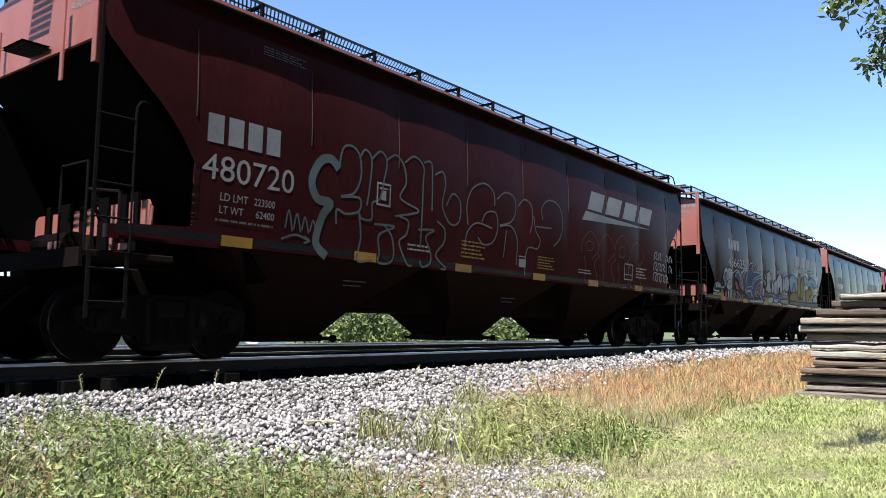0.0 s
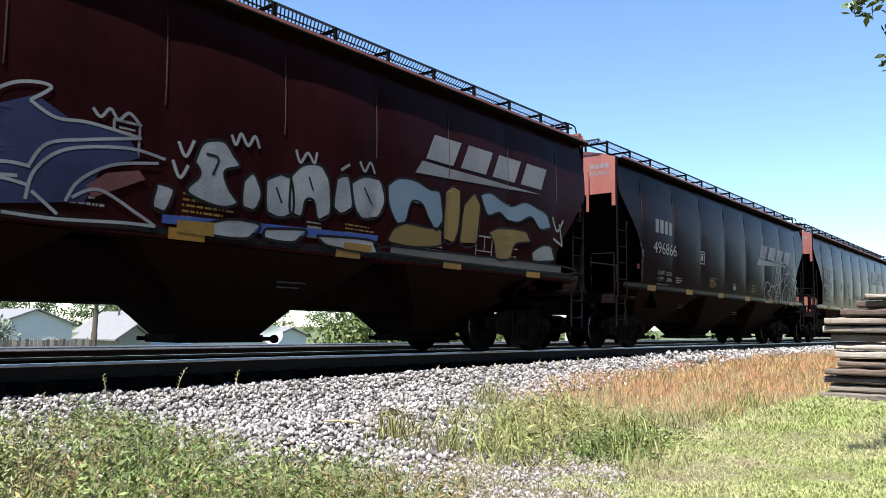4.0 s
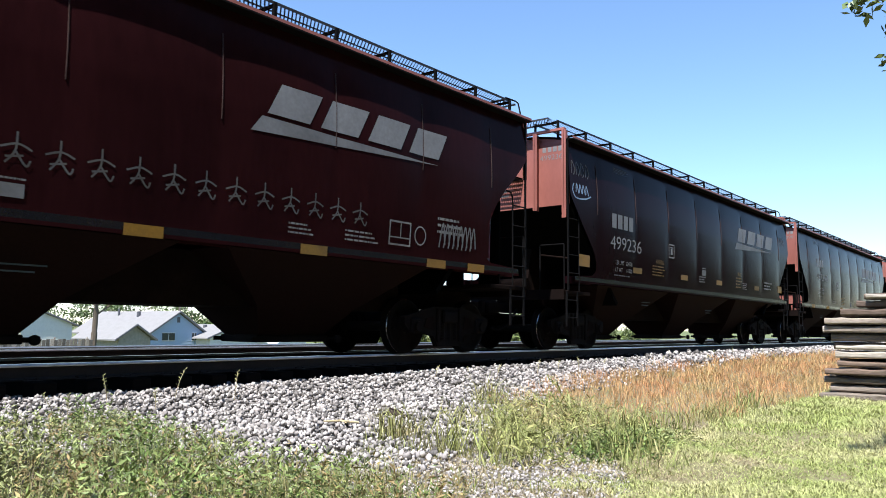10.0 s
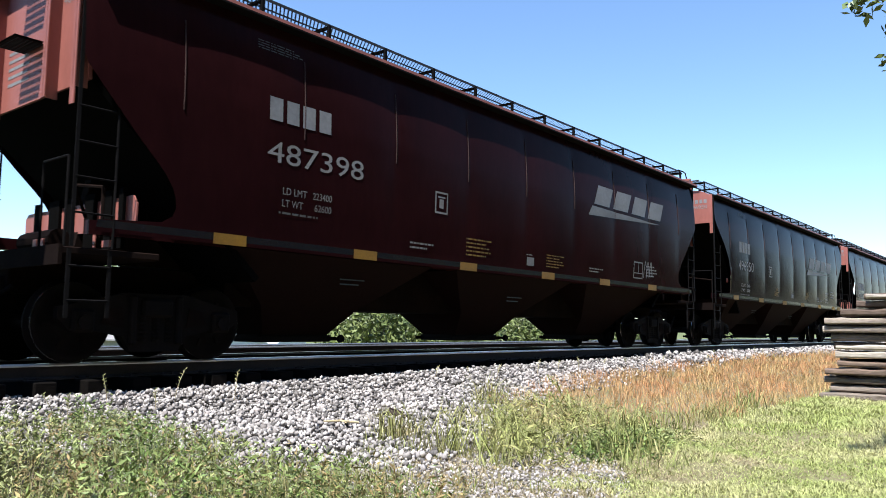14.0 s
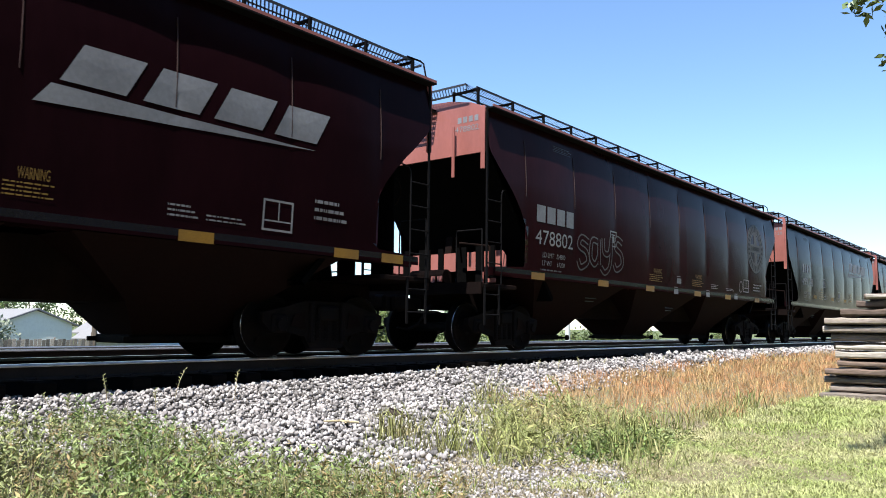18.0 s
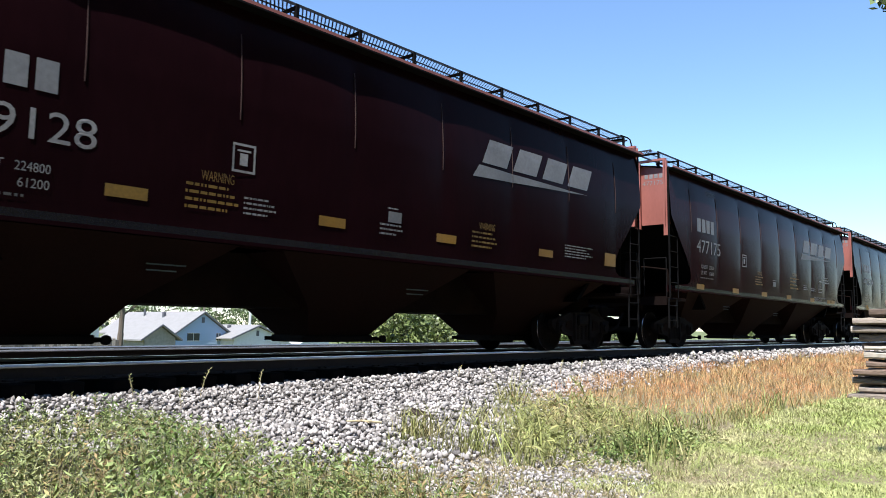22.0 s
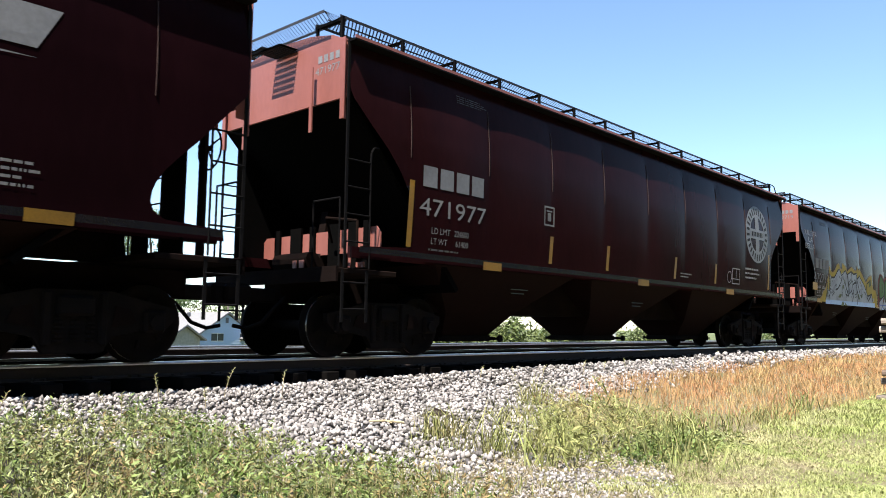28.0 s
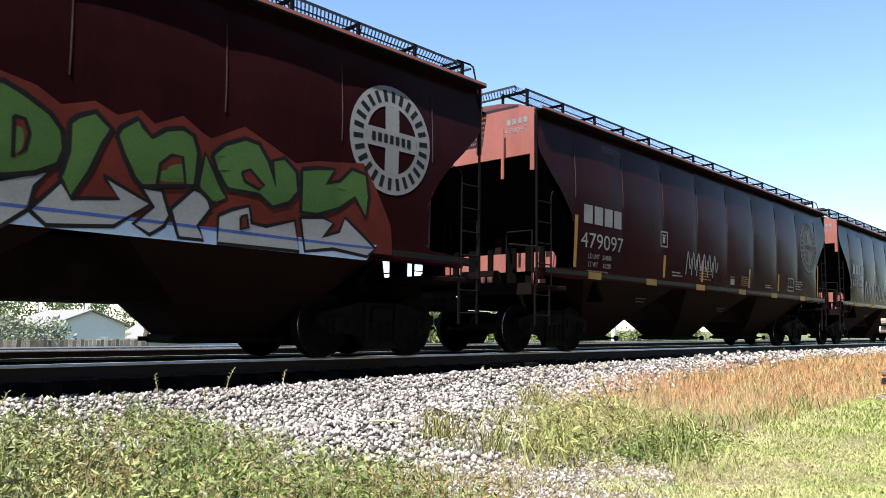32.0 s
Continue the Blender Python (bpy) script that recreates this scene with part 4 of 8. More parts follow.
OUTLINE_PALE_B = [
    [(10.92, 1.45), (10.82, 1.73), (11.02, 2.08), (11.32, 2.08), (11.51, 1.88), (11.2, 1.77), (11.52, 1.58), (11.16, 1.43), (10.92, 1.49)],
    [(11.64, 1.55), (11.89, 2.01), (12.17, 1.43)],
    [(12.17, 1.43), (12.23, 1.87), (12.51, 1.99), (12.73, 1.73), (12.66, 1.43)],
    [(12.88, 1.46), (13.02, 1.85), (13.33, 2.12), (13.65, 2.01), (13.74, 1.72), (13.5, 1.43)],
    [(13.9, 1.44), (13.82, 1.93), (14.24, 2.22), (14.16, 1.86), (14.07, 1.55)],
    [(14.42, 1.88), (14.69, 2.11), (14.97, 1.93), (14.91, 1.61)],
]
OUTLINE_TEAL_A = [
    [(3.53, 1.43), (3.32, 1.61), (3.41, 1.99), (3.55, 2.19), (3.3, 2.23), (3.19, 2.47), (3.33, 2.76), (3.53, 2.83), (3.69, 2.71)],
    [(3.69, 2.71), (3.76, 3.03), (3.94, 3.1), (4.11, 2.98), (4.15, 2.67), (4.02, 2.41), (3.75, 2.32), (4.13, 2.35), (4.14, 2.16), (3.87, 2.08), (3.68, 2.12), (3.69, 1.91)],
    [(4.11, 2.94), (4.22, 3.1), (4.37, 2.98), (4.35, 2.58), (4.3, 2.26)],
    [(4.37, 2.98), (4.57, 3.14), (4.72, 3.01), (4.67, 2.71), (4.59, 2.41), (4.42, 2.31), (4.42, 2.07), (4.2, 2.05), (4.14, 2.12), (4.21, 1.77), (4.16, 1.43), (4.39, 1.43), (4.5, 1.44)],
]
OUTLINE_TEAL_B = [
    [(4.72, 3.03), (4.93, 3.15), (5.12, 3.04), (5.2, 2.75), (5.08, 2.48), (5.53, 2.33), (4.96, 2.18)],
    [(5.16, 3.07), (5.38, 3.21), (5.62, 3.08), (5.62, 2.78), (5.61, 1.74)],
    [(5.62, 3.15), (5.82, 3.18), (5.86, 2.82), (5.87, 2.38)],
    [(5.93, 3.0), (6.14, 3.08), (6.22, 2.87), (6.15, 2.5), (6.38, 2.22), (6.64, 2.29), (6.67, 2.62), (6.44, 2.75), (6.26, 2.52)],
    [(4.48, 2.0), (4.96, 2.01), (4.61, 1.85), (4.64, 1.58), (4.62, 1.43), (4.86, 1.43), (4.97, 1.56), (4.91, 1.84), (4.72, 2.01)],
    [(5.08, 2.19), (5.28, 2.13), (5.25, 1.92), (5.09, 1.78), (5.29, 1.46), (5.42, 1.43)],
]
OUTLINE_TEAL_C = [
    [(5.54, 2.03), (5.95, 2.06), (5.74, 1.93), (5.89, 1.68), (5.89, 1.51), (5.69, 1.43), (5.62, 1.53)],
    [(6.02, 2.22), (6.23, 2.11), (6.24, 1.89), (6.03, 1.65), (6.32, 1.45), (6.18, 1.43)],
]
OUTLINE_FAINT_A = [
    [(6.92, 2.27), (6.88, 2.63), (7.04, 2.94), (7.4, 3.08), (7.69, 2.95), (7.73, 2.71)],
    [(7.8, 2.84), (8.07, 3.01), (8.39, 2.97), (8.47, 2.72), (8.31, 2.48), (7.92, 2.37)],
    [(8.55, 2.81), (8.8, 2.98), (9.05, 2.88), (9.1, 2.57), (9.01, 2.33)],
    [(7.33, 2.36), (7.47, 2.55), (7.77, 2.58), (7.85, 2.3), (7.7, 2.03), (7.41, 1.96), (7.23, 2.07)],
    [(6.85, 1.87), (6.92, 2.15), (7.19, 2.33), (7.66, 2.28)],
    [(7.92, 2.35), (8.31, 2.39), (8.55, 2.15), (8.55, 1.67)],
    [(9.49, 2.66), (9.45, 2.89), (9.72, 3.09), (10.15, 3.03), (10.34, 2.71), (10.24, 2.37), (9.95, 2.15)],
]
OUTLINE_FAINT_B = [
    [(9.14, 2.69), (9.23, 2.4), (9.4, 2.24), (9.31, 2.05), (8.97, 2.04), (8.88, 1.79), (8.88, 1.48)],
    [(9.23, 2.49), (9.86, 2.52)],
    [(8.15, 2.29), (8.08, 1.77)],
]


def graffiti_of_the_flower_car():
    """A woolly pale animal with flowers, dark swirls, silver letters and blue and tan letters."""
    paint(1, "graffiti_fill", [field([(1.06, 1.8), (1.17, 1.9), (1.31, 1.97), (1.46, 1.99), (1.62, 1.96), (1.72, 1.89), (1.79, 1.85), (2.0, 1.9), (2.08, 1.88), (2.02, 1.8), (1.75, 1.8), (1.59, 1.8), (1.36, 1.79), (1.14, 1.78)])], M_SILVERDIM, "", 0.003)
    paint(1, "graffiti_stroke", [ribbon([(1.06, 1.8), (1.17, 1.9), (1.31, 1.97), (1.46, 1.99), (1.62, 1.96), (1.72, 1.89), (1.79, 1.85), (2.0, 1.9), (2.08, 1.88), (2.02, 1.8), (1.75, 1.8), (1.59, 1.8), (1.36, 1.79), (1.14, 1.78), (1.06, 1.8)], 0.035)], M_BLACKSPRAY, "", 0.005)
    paint(1, "graffiti_fill", [field([(1.1, 1.84), (1.2, 1.91), (1.28, 1.89), (1.27, 1.82), (1.15, 1.79)])], M_BLACKSPRAY, "", 0.006)
    paint(1, "graffiti_stroke", [ribbon([(1.35, 1.94), (1.42, 1.88), (1.37, 1.81)], 0.03)], M_BLACKSPRAY, "", 0.009)
    paint(1, "graffiti_stroke", [ribbon([(1.47, 1.97), (1.52, 1.88), (1.5, 1.81)], 0.03)], M_BLACKSPRAY, "", 0.009)
    paint(1, "graffiti_fill", [field([(0.99, 1.76), (1.14, 1.75), (1.32, 1.73), (1.56, 1.74), (1.6, 1.66), (1.29, 1.66), (1.07, 1.69)])], M_SILVERDIM, "", 0.003)
    paint(1, "graffiti_stroke", [ribbon([(0.99, 1.76), (1.14, 1.75), (1.32, 1.73), (1.56, 1.74), (1.6, 1.66), (1.29, 1.66), (1.07, 1.69), (0.99, 1.76)], 0.035)], M_BLACKSPRAY, "", 0.005)
    paint(1, "graffiti_fill", [field([(1.77, 1.79), (1.88, 1.76), (1.91, 1.68), (1.79, 1.68)])], M_SILVERDIM, "", 0.003)
    paint(1, "graffiti_stroke", [ribbon([(1.77, 1.79), (1.88, 1.76), (1.91, 1.68), (1.79, 1.68), (1.77, 1.79)], 0.035)], M_BLACKSPRAY, "", 0.005)
    paint(1, "graffiti_fill", [field([(1.03, 1.65), (2.02, 1.69), (2.03, 1.56), (1.04, 1.56)])], M_OCHRE, "", 0.002)
    paint(1, "graffiti_fill", [field([(2.38, 2.45), (2.5, 2.53), (2.6, 2.51), (2.71, 2.49), (2.84, 2.47), (2.92, 2.38), (2.91, 2.25), (2.84, 2.16), (2.8, 2.08), (2.85, 1.94), (2.79, 1.82), (2.63, 1.77), (2.44, 1.78), (2.31, 1.84), (2.28, 1.91), (2.36, 2.01), (2.43, 2.13), (2.36, 2.3)])], M_SILVERDIM, "", 0.003)
    paint(1, "graffiti_stroke", [ribbon([(2.38, 2.45), (2.5, 2.53), (2.6, 2.51), (2.71, 2.49), (2.84, 2.47), (2.92, 2.38), (2.91, 2.25), (2.84, 2.16), (2.8, 2.08), (2.85, 1.94), (2.79, 1.82), (2.63, 1.77), (2.44, 1.78), (2.31, 1.84), (2.28, 1.91), (2.36, 2.01), (2.43, 2.13), (2.36, 2.3), (2.38, 2.45)], 0.035)], M_BLACKSPRAY, "", 0.005)
    paint(1, "graffiti_fill", [field([(2.01, 2.39), (2.13, 2.48), (2.25, 2.51), (2.34, 2.45), (2.38, 2.31), (2.43, 2.16), (2.39, 2.07), (2.27, 2.0), (2.21, 1.9), (2.12, 1.89), (2.05, 1.97), (1.99, 2.07), (1.97, 2.17), (1.98, 2.28)])], M_SILVERDIM, "", 0.006)
    paint(1, "graffiti_stroke", [ribbon([(2.01, 2.39), (2.13, 2.48), (2.25, 2.51), (2.34, 2.45), (2.38, 2.31), (2.43, 2.16), (2.39, 2.07), (2.27, 2.0), (2.21, 1.9), (2.12, 1.89), (2.05, 1.97), (1.99, 2.07), (1.97, 2.17), (1.98, 2.28), (2.01, 2.39)], 0.035)], M_BLACKSPRAY, "", 0.008)
    paint(1, "graffiti_fill", [field([(1.9, 2.19), (1.96, 2.27), (2.02, 2.23), (2.01, 2.12), (1.96, 2.07), (1.91, 2.1)])], M_SILVERDIM, "", 0.009)
    paint(1, "graffiti_stroke", [ribbon([(1.9, 2.19), (1.96, 2.27), (2.02, 2.23), (2.01, 2.12), (1.96, 2.07), (1.91, 2.1), (1.9, 2.19)], 0.035)], M_BLACKSPRAY, "", 0.011)
    paint(1, "graffiti_stroke", [ribbon([(2.3, 2.22), (2.28, 2.15), (2.24, 2.1), (2.19, 2.08), (2.13, 2.09), (2.09, 2.13), (2.07, 2.18), (2.08, 2.25), (2.12, 2.3), (2.18, 2.32), (2.23, 2.32), (2.28, 2.28), (2.3, 2.22)], 0.05)], M_BLACKSPRAY, "", 0.012)
    paint(1, "graffiti_stroke", [ribbon([(2.23, 2.22), (2.23, 2.19), (2.21, 2.17), (2.18, 2.16), (2.16, 2.16), (2.14, 2.18), (2.13, 2.21), (2.13, 2.24), (2.15, 2.26), (2.18, 2.27), (2.21, 2.27), (2.23, 2.25), (2.23, 2.22)], 0.035)], M_BLACKSPRAY, "", 0.012)
    paint(1, "graffiti_stroke", [ribbon([(2.08, 2.04), (2.21, 2.02), (2.34, 2.09)], 0.03)], M_BLACKSPRAY, "", 0.012)
    paint(1, "graffiti_stroke", [ribbon([(2.5, 2.14), (2.61, 2.12), (2.7, 2.16)], 0.03)], M_BLACKSPRAY, "", 0.012)
    paint(1, "graffiti_stroke", [ribbon([(2.47, 1.99), (2.58, 1.96), (2.73, 2.03)], 0.03)], M_BLACKSPRAY, "", 0.012)
    paint(1, "graffiti_stroke", [ribbon([(2.54, 2.39), (2.64, 2.38)], 0.03)], M_BLACKSPRAY, "", 0.012)
    paint(1, "graffiti_stroke", [ribbon([(2.48, 1.75), (2.54, 1.53)], 0.09)], M_SILVERDIM, "", 0.004)
    paint(1, "graffiti_stroke", [ribbon([(2.65, 1.77), (2.71, 1.53)], 0.09)], M_SILVERDIM, "", 0.004)
    paint(1, "graffiti_stroke", [ribbon([(2.79, 1.82), (2.88, 1.53)], 0.09)], M_SILVERDIM, "", 0.004)
    paint(1, "graffiti_fill", [field([(2.4, 1.66), (2.37, 1.63), (2.34, 1.62), (2.34, 1.58), (2.32, 1.55), (2.28, 1.56), (2.26, 1.58), (2.22, 1.57), (2.18, 1.57), (2.19, 1.61), (2.2, 1.64), (2.18, 1.66), (2.18, 1.7), (2.22, 1.71), (2.25, 1.71), (2.27, 1.73), (2.31, 1.75), (2.33, 1.72), (2.33, 1.69), (2.37, 1.68)])], M_DIMPINK, "", 0.003)
    paint(1, "graffiti_fill", [field([(3.29, 1.66), (3.25, 1.62), (3.21, 1.61), (3.2, 1.57), (3.18, 1.52), (3.13, 1.54), (3.1, 1.57), (3.05, 1.55), (3.0, 1.56), (3.01, 1.6), (3.03, 1.63), (3.0, 1.66), (2.99, 1.71), (3.05, 1.72), (3.09, 1.72), (3.12, 1.75), (3.17, 1.77), (3.2, 1.74), (3.2, 1.7), (3.25, 1.69)])], M_DIMPINK, "", 0.003)
    paint(1, "graffiti_fill", [field([(4.11, 1.64), (4.09, 1.62), (4.05, 1.61), (4.05, 1.58), (4.03, 1.55), (4.0, 1.56), (3.97, 1.58), (3.94, 1.57), (3.9, 1.57), (3.9, 1.6), (3.92, 1.62), (3.9, 1.64), (3.89, 1.67), (3.93, 1.68), (3.97, 1.68), (3.99, 1.7), (4.03, 1.72), (4.05, 1.69), (4.05, 1.67), (4.08, 1.66)])], M_DIMPINK, "", 0.003)
    paint(1, "graffiti_fill", [field([(3.34, 1.6), (3.47, 1.69), (3.64, 1.63), (3.62, 1.53), (3.38, 1.53)])], M_NAVY, "", 0.003)
    paint(1, "graffiti_fill", [field([(3.09, 2.26), (3.24, 2.4), (3.42, 2.43), (3.59, 2.33), (3.78, 2.16), (4.02, 1.94), (4.14, 1.83), (3.97, 1.77), (3.74, 1.91), (3.51, 2.12), (3.3, 2.21)])], M_NAVY, "", 0.004)
    paint(1, "graffiti_fill", [field([(3.18, 2.12), (3.36, 2.06), (3.58, 1.85), (3.52, 1.8), (3.31, 1.86), (3.2, 1.96)])], M_DIMPINK, "", 0.005)
    paint(1, "graffiti_fill", [field([(3.51, 2.15), (3.68, 2.09), (3.9, 1.93), (3.99, 1.83), (3.8, 1.83), (3.6, 1.97)])], M_DIMPINK, "", 0.006)
    paint(1, "graffiti_fill", [field([(4.3, 2.39), (4.66, 2.53), (5.04, 2.72), (5.39, 2.55), (6.03, 2.5), (6.19, 2.28), (5.75, 2.09), (5.61, 1.71), (4.81, 1.59), (4.2, 1.75), (4.37, 2.02), (4.24, 2.18)])], M_NAVY, "", 0.004)
    paint(1, "graffiti_fill", [field([(5.61, 1.89), (5.82, 2.05), (6.19, 2.14), (6.27, 2.05), (5.9, 1.87), (5.68, 1.76)])], M_DIMPINK, "", 0.006)
    paint(1, "graffiti_stroke", [ribbon([(3.0, 2.36), (3.19, 2.45), (3.39, 2.48), (3.61, 2.4), (3.9, 2.13), (4.14, 1.81)], 0.035)], M_SILVERDIM, "", 0.009)
    paint(1, "graffiti_stroke", [ribbon([(3.14, 2.23), (3.29, 2.39), (3.5, 2.4), (3.73, 2.19), (3.98, 1.89)], 0.035)], M_SILVERDIM, "", 0.009)
    paint(1, "graffiti_stroke", [ribbon([(3.67, 2.3), (3.83, 2.43), (4.17, 2.57), (4.53, 2.6), (4.66, 2.68), (4.85, 2.8), (5.07, 2.85), (5.18, 2.82), (4.99, 2.65)], 0.035)], M_SILVERDIM, "", 0.009)
    paint(1, "graffiti_stroke", [ribbon([(3.72, 2.35), (4.06, 2.49), (4.6, 2.55)], 0.035)], M_SILVERDIM, "", 0.009)
    paint(1, "graffiti_stroke", [ribbon([(4.58, 2.61), (4.4, 2.32), (4.25, 2.01), (4.38, 1.77)], 0.035)], M_SILVERDIM, "", 0.009)
    paint(1, "graffiti_stroke", [ribbon([(4.66, 2.53), (4.44, 2.29), (4.33, 1.97)], 0.035)], M_SILVERDIM, "", 0.009)
    paint(1, "graffiti_stroke", [ribbon([(4.99, 2.65), (5.25, 2.53), (5.6, 2.55), (6.19, 2.5)], 0.035)], M_SILVERDIM, "", 0.009)
    paint(1, "graffiti_stroke", [ribbon([(5.03, 2.01), (5.19, 2.25), (5.6, 2.37), (6.19, 2.5)], 0.035)], M_SILVERDIM, "", 0.009)
    paint(1, "graffiti_stroke", [ribbon([(5.02, 1.66), (5.09, 1.97), (5.39, 2.23), (6.04, 2.36), (6.5, 2.32)], 0.035)], M_SILVERDIM, "", 0.009)
    paint(1, "graffiti_stroke", [ribbon([(5.41, 1.69), (5.54, 1.93), (5.89, 2.15), (6.42, 2.26)], 0.035)], M_SILVERDIM, "", 0.009)
    paint(1, "graffiti_stroke", [ribbon([(5.47, 1.74), (5.75, 1.86), (6.2, 1.66), (6.43, 1.54)], 0.035)], M_SILVERDIM, "", 0.009)
    paint(1, "graffiti_stroke", [ribbon([(4.43, 1.93), (4.8, 2.0), (5.04, 1.99)], 0.035)], M_SILVERDIM, "", 0.009)
    paint(1, "graffiti_stroke", [ribbon([(4.43, 1.84), (4.93, 1.88)], 0.035)], M_SILVERDIM, "", 0.009)
    paint(1, "graffiti_stroke", [ribbon([(4.38, 1.77), (4.74, 1.84), (5.04, 1.8)], 0.035)], M_SILVERDIM, "", 0.009)
    paint(1, "graffiti_stroke", [ribbon([(3.34, 1.73), (3.58, 1.69), (3.86, 1.55)], 0.035)], M_SILVERDIM, "", 0.009)
    paint(1, "graffiti_stroke", [ribbon([(4.81, 1.51), (5.34, 1.5), (6.05, 1.54), (6.43, 1.54)], 0.035)], M_SILVERDIM, "", 0.009)
    paint(1, "graffiti_stroke", [ribbon([(5.07, 1.75), (5.34, 1.55)], 0.035)], M_SILVERDIM, "", 0.009)
    paint(1, "graffiti_stroke", [ribbon([(5.62, 2.72), (5.71, 2.64), (5.81, 2.75), (5.91, 2.65), (6.03, 2.75), (6.18, 2.63)], 0.035)], M_SILVERDIM, "", 0.009)
    paint(1, "graffiti_fill", [field([(6.87, 2.36), (6.98, 2.61), (7.25, 2.68), (7.41, 2.53), (7.5, 2.41), (7.29, 2.31), (7.36, 2.11), (7.5, 1.95), (7.3, 1.87), (6.99, 1.91), (6.79, 2.01), (6.95, 2.22)])], M_SILVERDIM, "", 0.005)
    paint(1, "graffiti_stroke", [ribbon([(6.87, 2.36), (6.98, 2.61), (7.25, 2.68), (7.41, 2.53), (7.5, 2.41), (7.29, 2.31), (7.36, 2.11), (7.5, 1.95), (7.3, 1.87), (6.99, 1.91), (6.79, 2.01), (6.95, 2.22), (6.87, 2.36)], 0.04)], M_BLACKSPRAY, "", 0.007)
    paint(1, "graffiti_fill", [field([(7.92, 2.31), (8.14, 2.41), (8.33, 2.38), (8.39, 1.95), (8.2, 1.85), (7.96, 1.91)])], M_SILVERDIM, "", 0.005)
    paint(1, "graffiti_stroke", [ribbon([(7.92, 2.31), (8.14, 2.41), (8.33, 2.38), (8.39, 1.95), (8.2, 1.85), (7.96, 1.91), (7.92, 2.31)], 0.04)], M_BLACKSPRAY, "", 0.007)
    paint(1, "graffiti_fill", [field([(8.33, 2.43), (8.53, 2.61), (8.83, 2.65), (9.0, 2.45), (9.04, 2.01), (8.83, 1.9), (8.73, 2.14), (8.59, 2.13), (8.53, 1.91), (8.34, 1.95)])], M_SILVERDIM, "", 0.005)
    paint(1, "graffiti_stroke", [ribbon([(8.33, 2.43), (8.53, 2.61), (8.83, 2.65), (9.0, 2.45), (9.04, 2.01), (8.83, 1.9), (8.73, 2.14), (8.59, 2.13), (8.53, 1.91), (8.34, 1.95), (8.33, 2.43)], 0.04)], M_BLACKSPRAY, "", 0.007)
    paint(1, "graffiti_fill", [field([(9.14, 2.52), (9.36, 2.58), (9.46, 2.16), (9.25, 2.03), (9.1, 2.12)])], M_SILVERDIM, "", 0.005)
    paint(1, "graffiti_stroke", [ribbon([(9.14, 2.52), (9.36, 2.58), (9.46, 2.16), (9.25, 2.03), (9.1, 2.12), (9.14, 2.52)], 0.04)], M_BLACKSPRAY, "", 0.007)
    paint(1, "graffiti_fill", [field([(9.42, 2.5), (9.69, 2.64), (10.03, 2.62), (10.14, 2.34), (10.02, 2.09), (9.68, 2.01), (9.51, 2.16)])], M_SILVERDIM, "", 0.005)
    paint(1, "graffiti_stroke", [ribbon([(9.42, 2.5), (9.69, 2.64), (10.03, 2.62), (10.14, 2.34), (10.02, 2.09), (9.68, 2.01), (9.51, 2.16), (9.42, 2.5)], 0.04)], M_BLACKSPRAY, "", 0.007)
    paint(1, "graffiti_fill", [field([(6.42, 2.02), (6.38, 1.77), (6.54, 1.73), (6.63, 1.99)])], M_SILVERDIM, "", 0.005)
    paint(1, "graffiti_stroke", [ribbon([(6.42, 2.02), (6.38, 1.77), (6.54, 1.73), (6.63, 1.99), (6.42, 2.02)], 0.04)], M_BLACKSPRAY, "", 0.007)
    paint(1, "graffiti_fill", [field([(7.57, 2.24), (7.72, 2.36), (7.86, 2.11), (7.77, 1.9), (7.58, 1.93)])], M_SILVERDIM, "", 0.005)
    paint(1, "graffiti_stroke", [ribbon([(7.57, 2.24), (7.72, 2.36), (7.86, 2.11), (7.77, 1.9), (7.58, 1.93), (7.57, 2.24)], 0.04)], M_BLACKSPRAY, "", 0.007)
    paint(1, "graffiti_stroke", [ribbon([(7.36, 2.78), (7.43, 2.67), (7.5, 2.82), (7.61, 2.69), (7.71, 2.83), (7.79, 2.69)], 0.04)], M_SILVERDIM, "", 0.009)
    paint(1, "graffiti_stroke", [ribbon([(8.39, 2.79), (8.47, 2.63), (8.59, 2.78), (8.71, 2.66), (8.75, 2.82)], 0.04)], M_SILVERDIM, "", 0.009)
    paint(1, "graffiti_stroke", [ribbon([(9.58, 2.84), (9.69, 2.71), (9.8, 2.86), (9.91, 2.71)], 0.04)], M_SILVERDIM, "", 0.009)
    paint(1, "graffiti_stroke", [ribbon([(6.65, 2.56), (6.75, 2.4), (6.85, 2.61)], 0.04)], M_SILVERDIM, "", 0.009)
    paint(1, "graffiti_stroke", [ribbon([(6.59, 2.33), (6.69, 2.14), (6.79, 2.3)], 0.04)], M_SILVERDIM, "", 0.009)
    paint(1, "graffiti_stroke", [ribbon([(7.12, 2.52), (7.29, 2.41)], 0.04)], M_SILVERDIM, "", 0.009)
    paint(1, "graffiti_stroke", [ribbon([(9.21, 2.65), (9.38, 2.76)], 0.04)], M_SILVERDIM, "", 0.009)
    paint(1, "graffiti_stroke", [ribbon([(7.02, 2.48), (7.19, 2.45), (7.12, 2.24)], 0.03)], M_BLACKSPRAY, "", 0.012)
    paint(1, "graffiti_stroke", [ribbon([(8.09, 2.24), (8.2, 2.04)], 0.03)], M_BLACKSPRAY, "", 0.012)
    paint(1, "graffiti_stroke", [ribbon([(8.63, 2.46), (8.71, 2.28)], 0.03)], M_BLACKSPRAY, "", 0.012)
    paint(1, "graffiti_stroke", [ribbon([(9.69, 2.47), (9.86, 2.25)], 0.03)], M_BLACKSPRAY, "", 0.012)
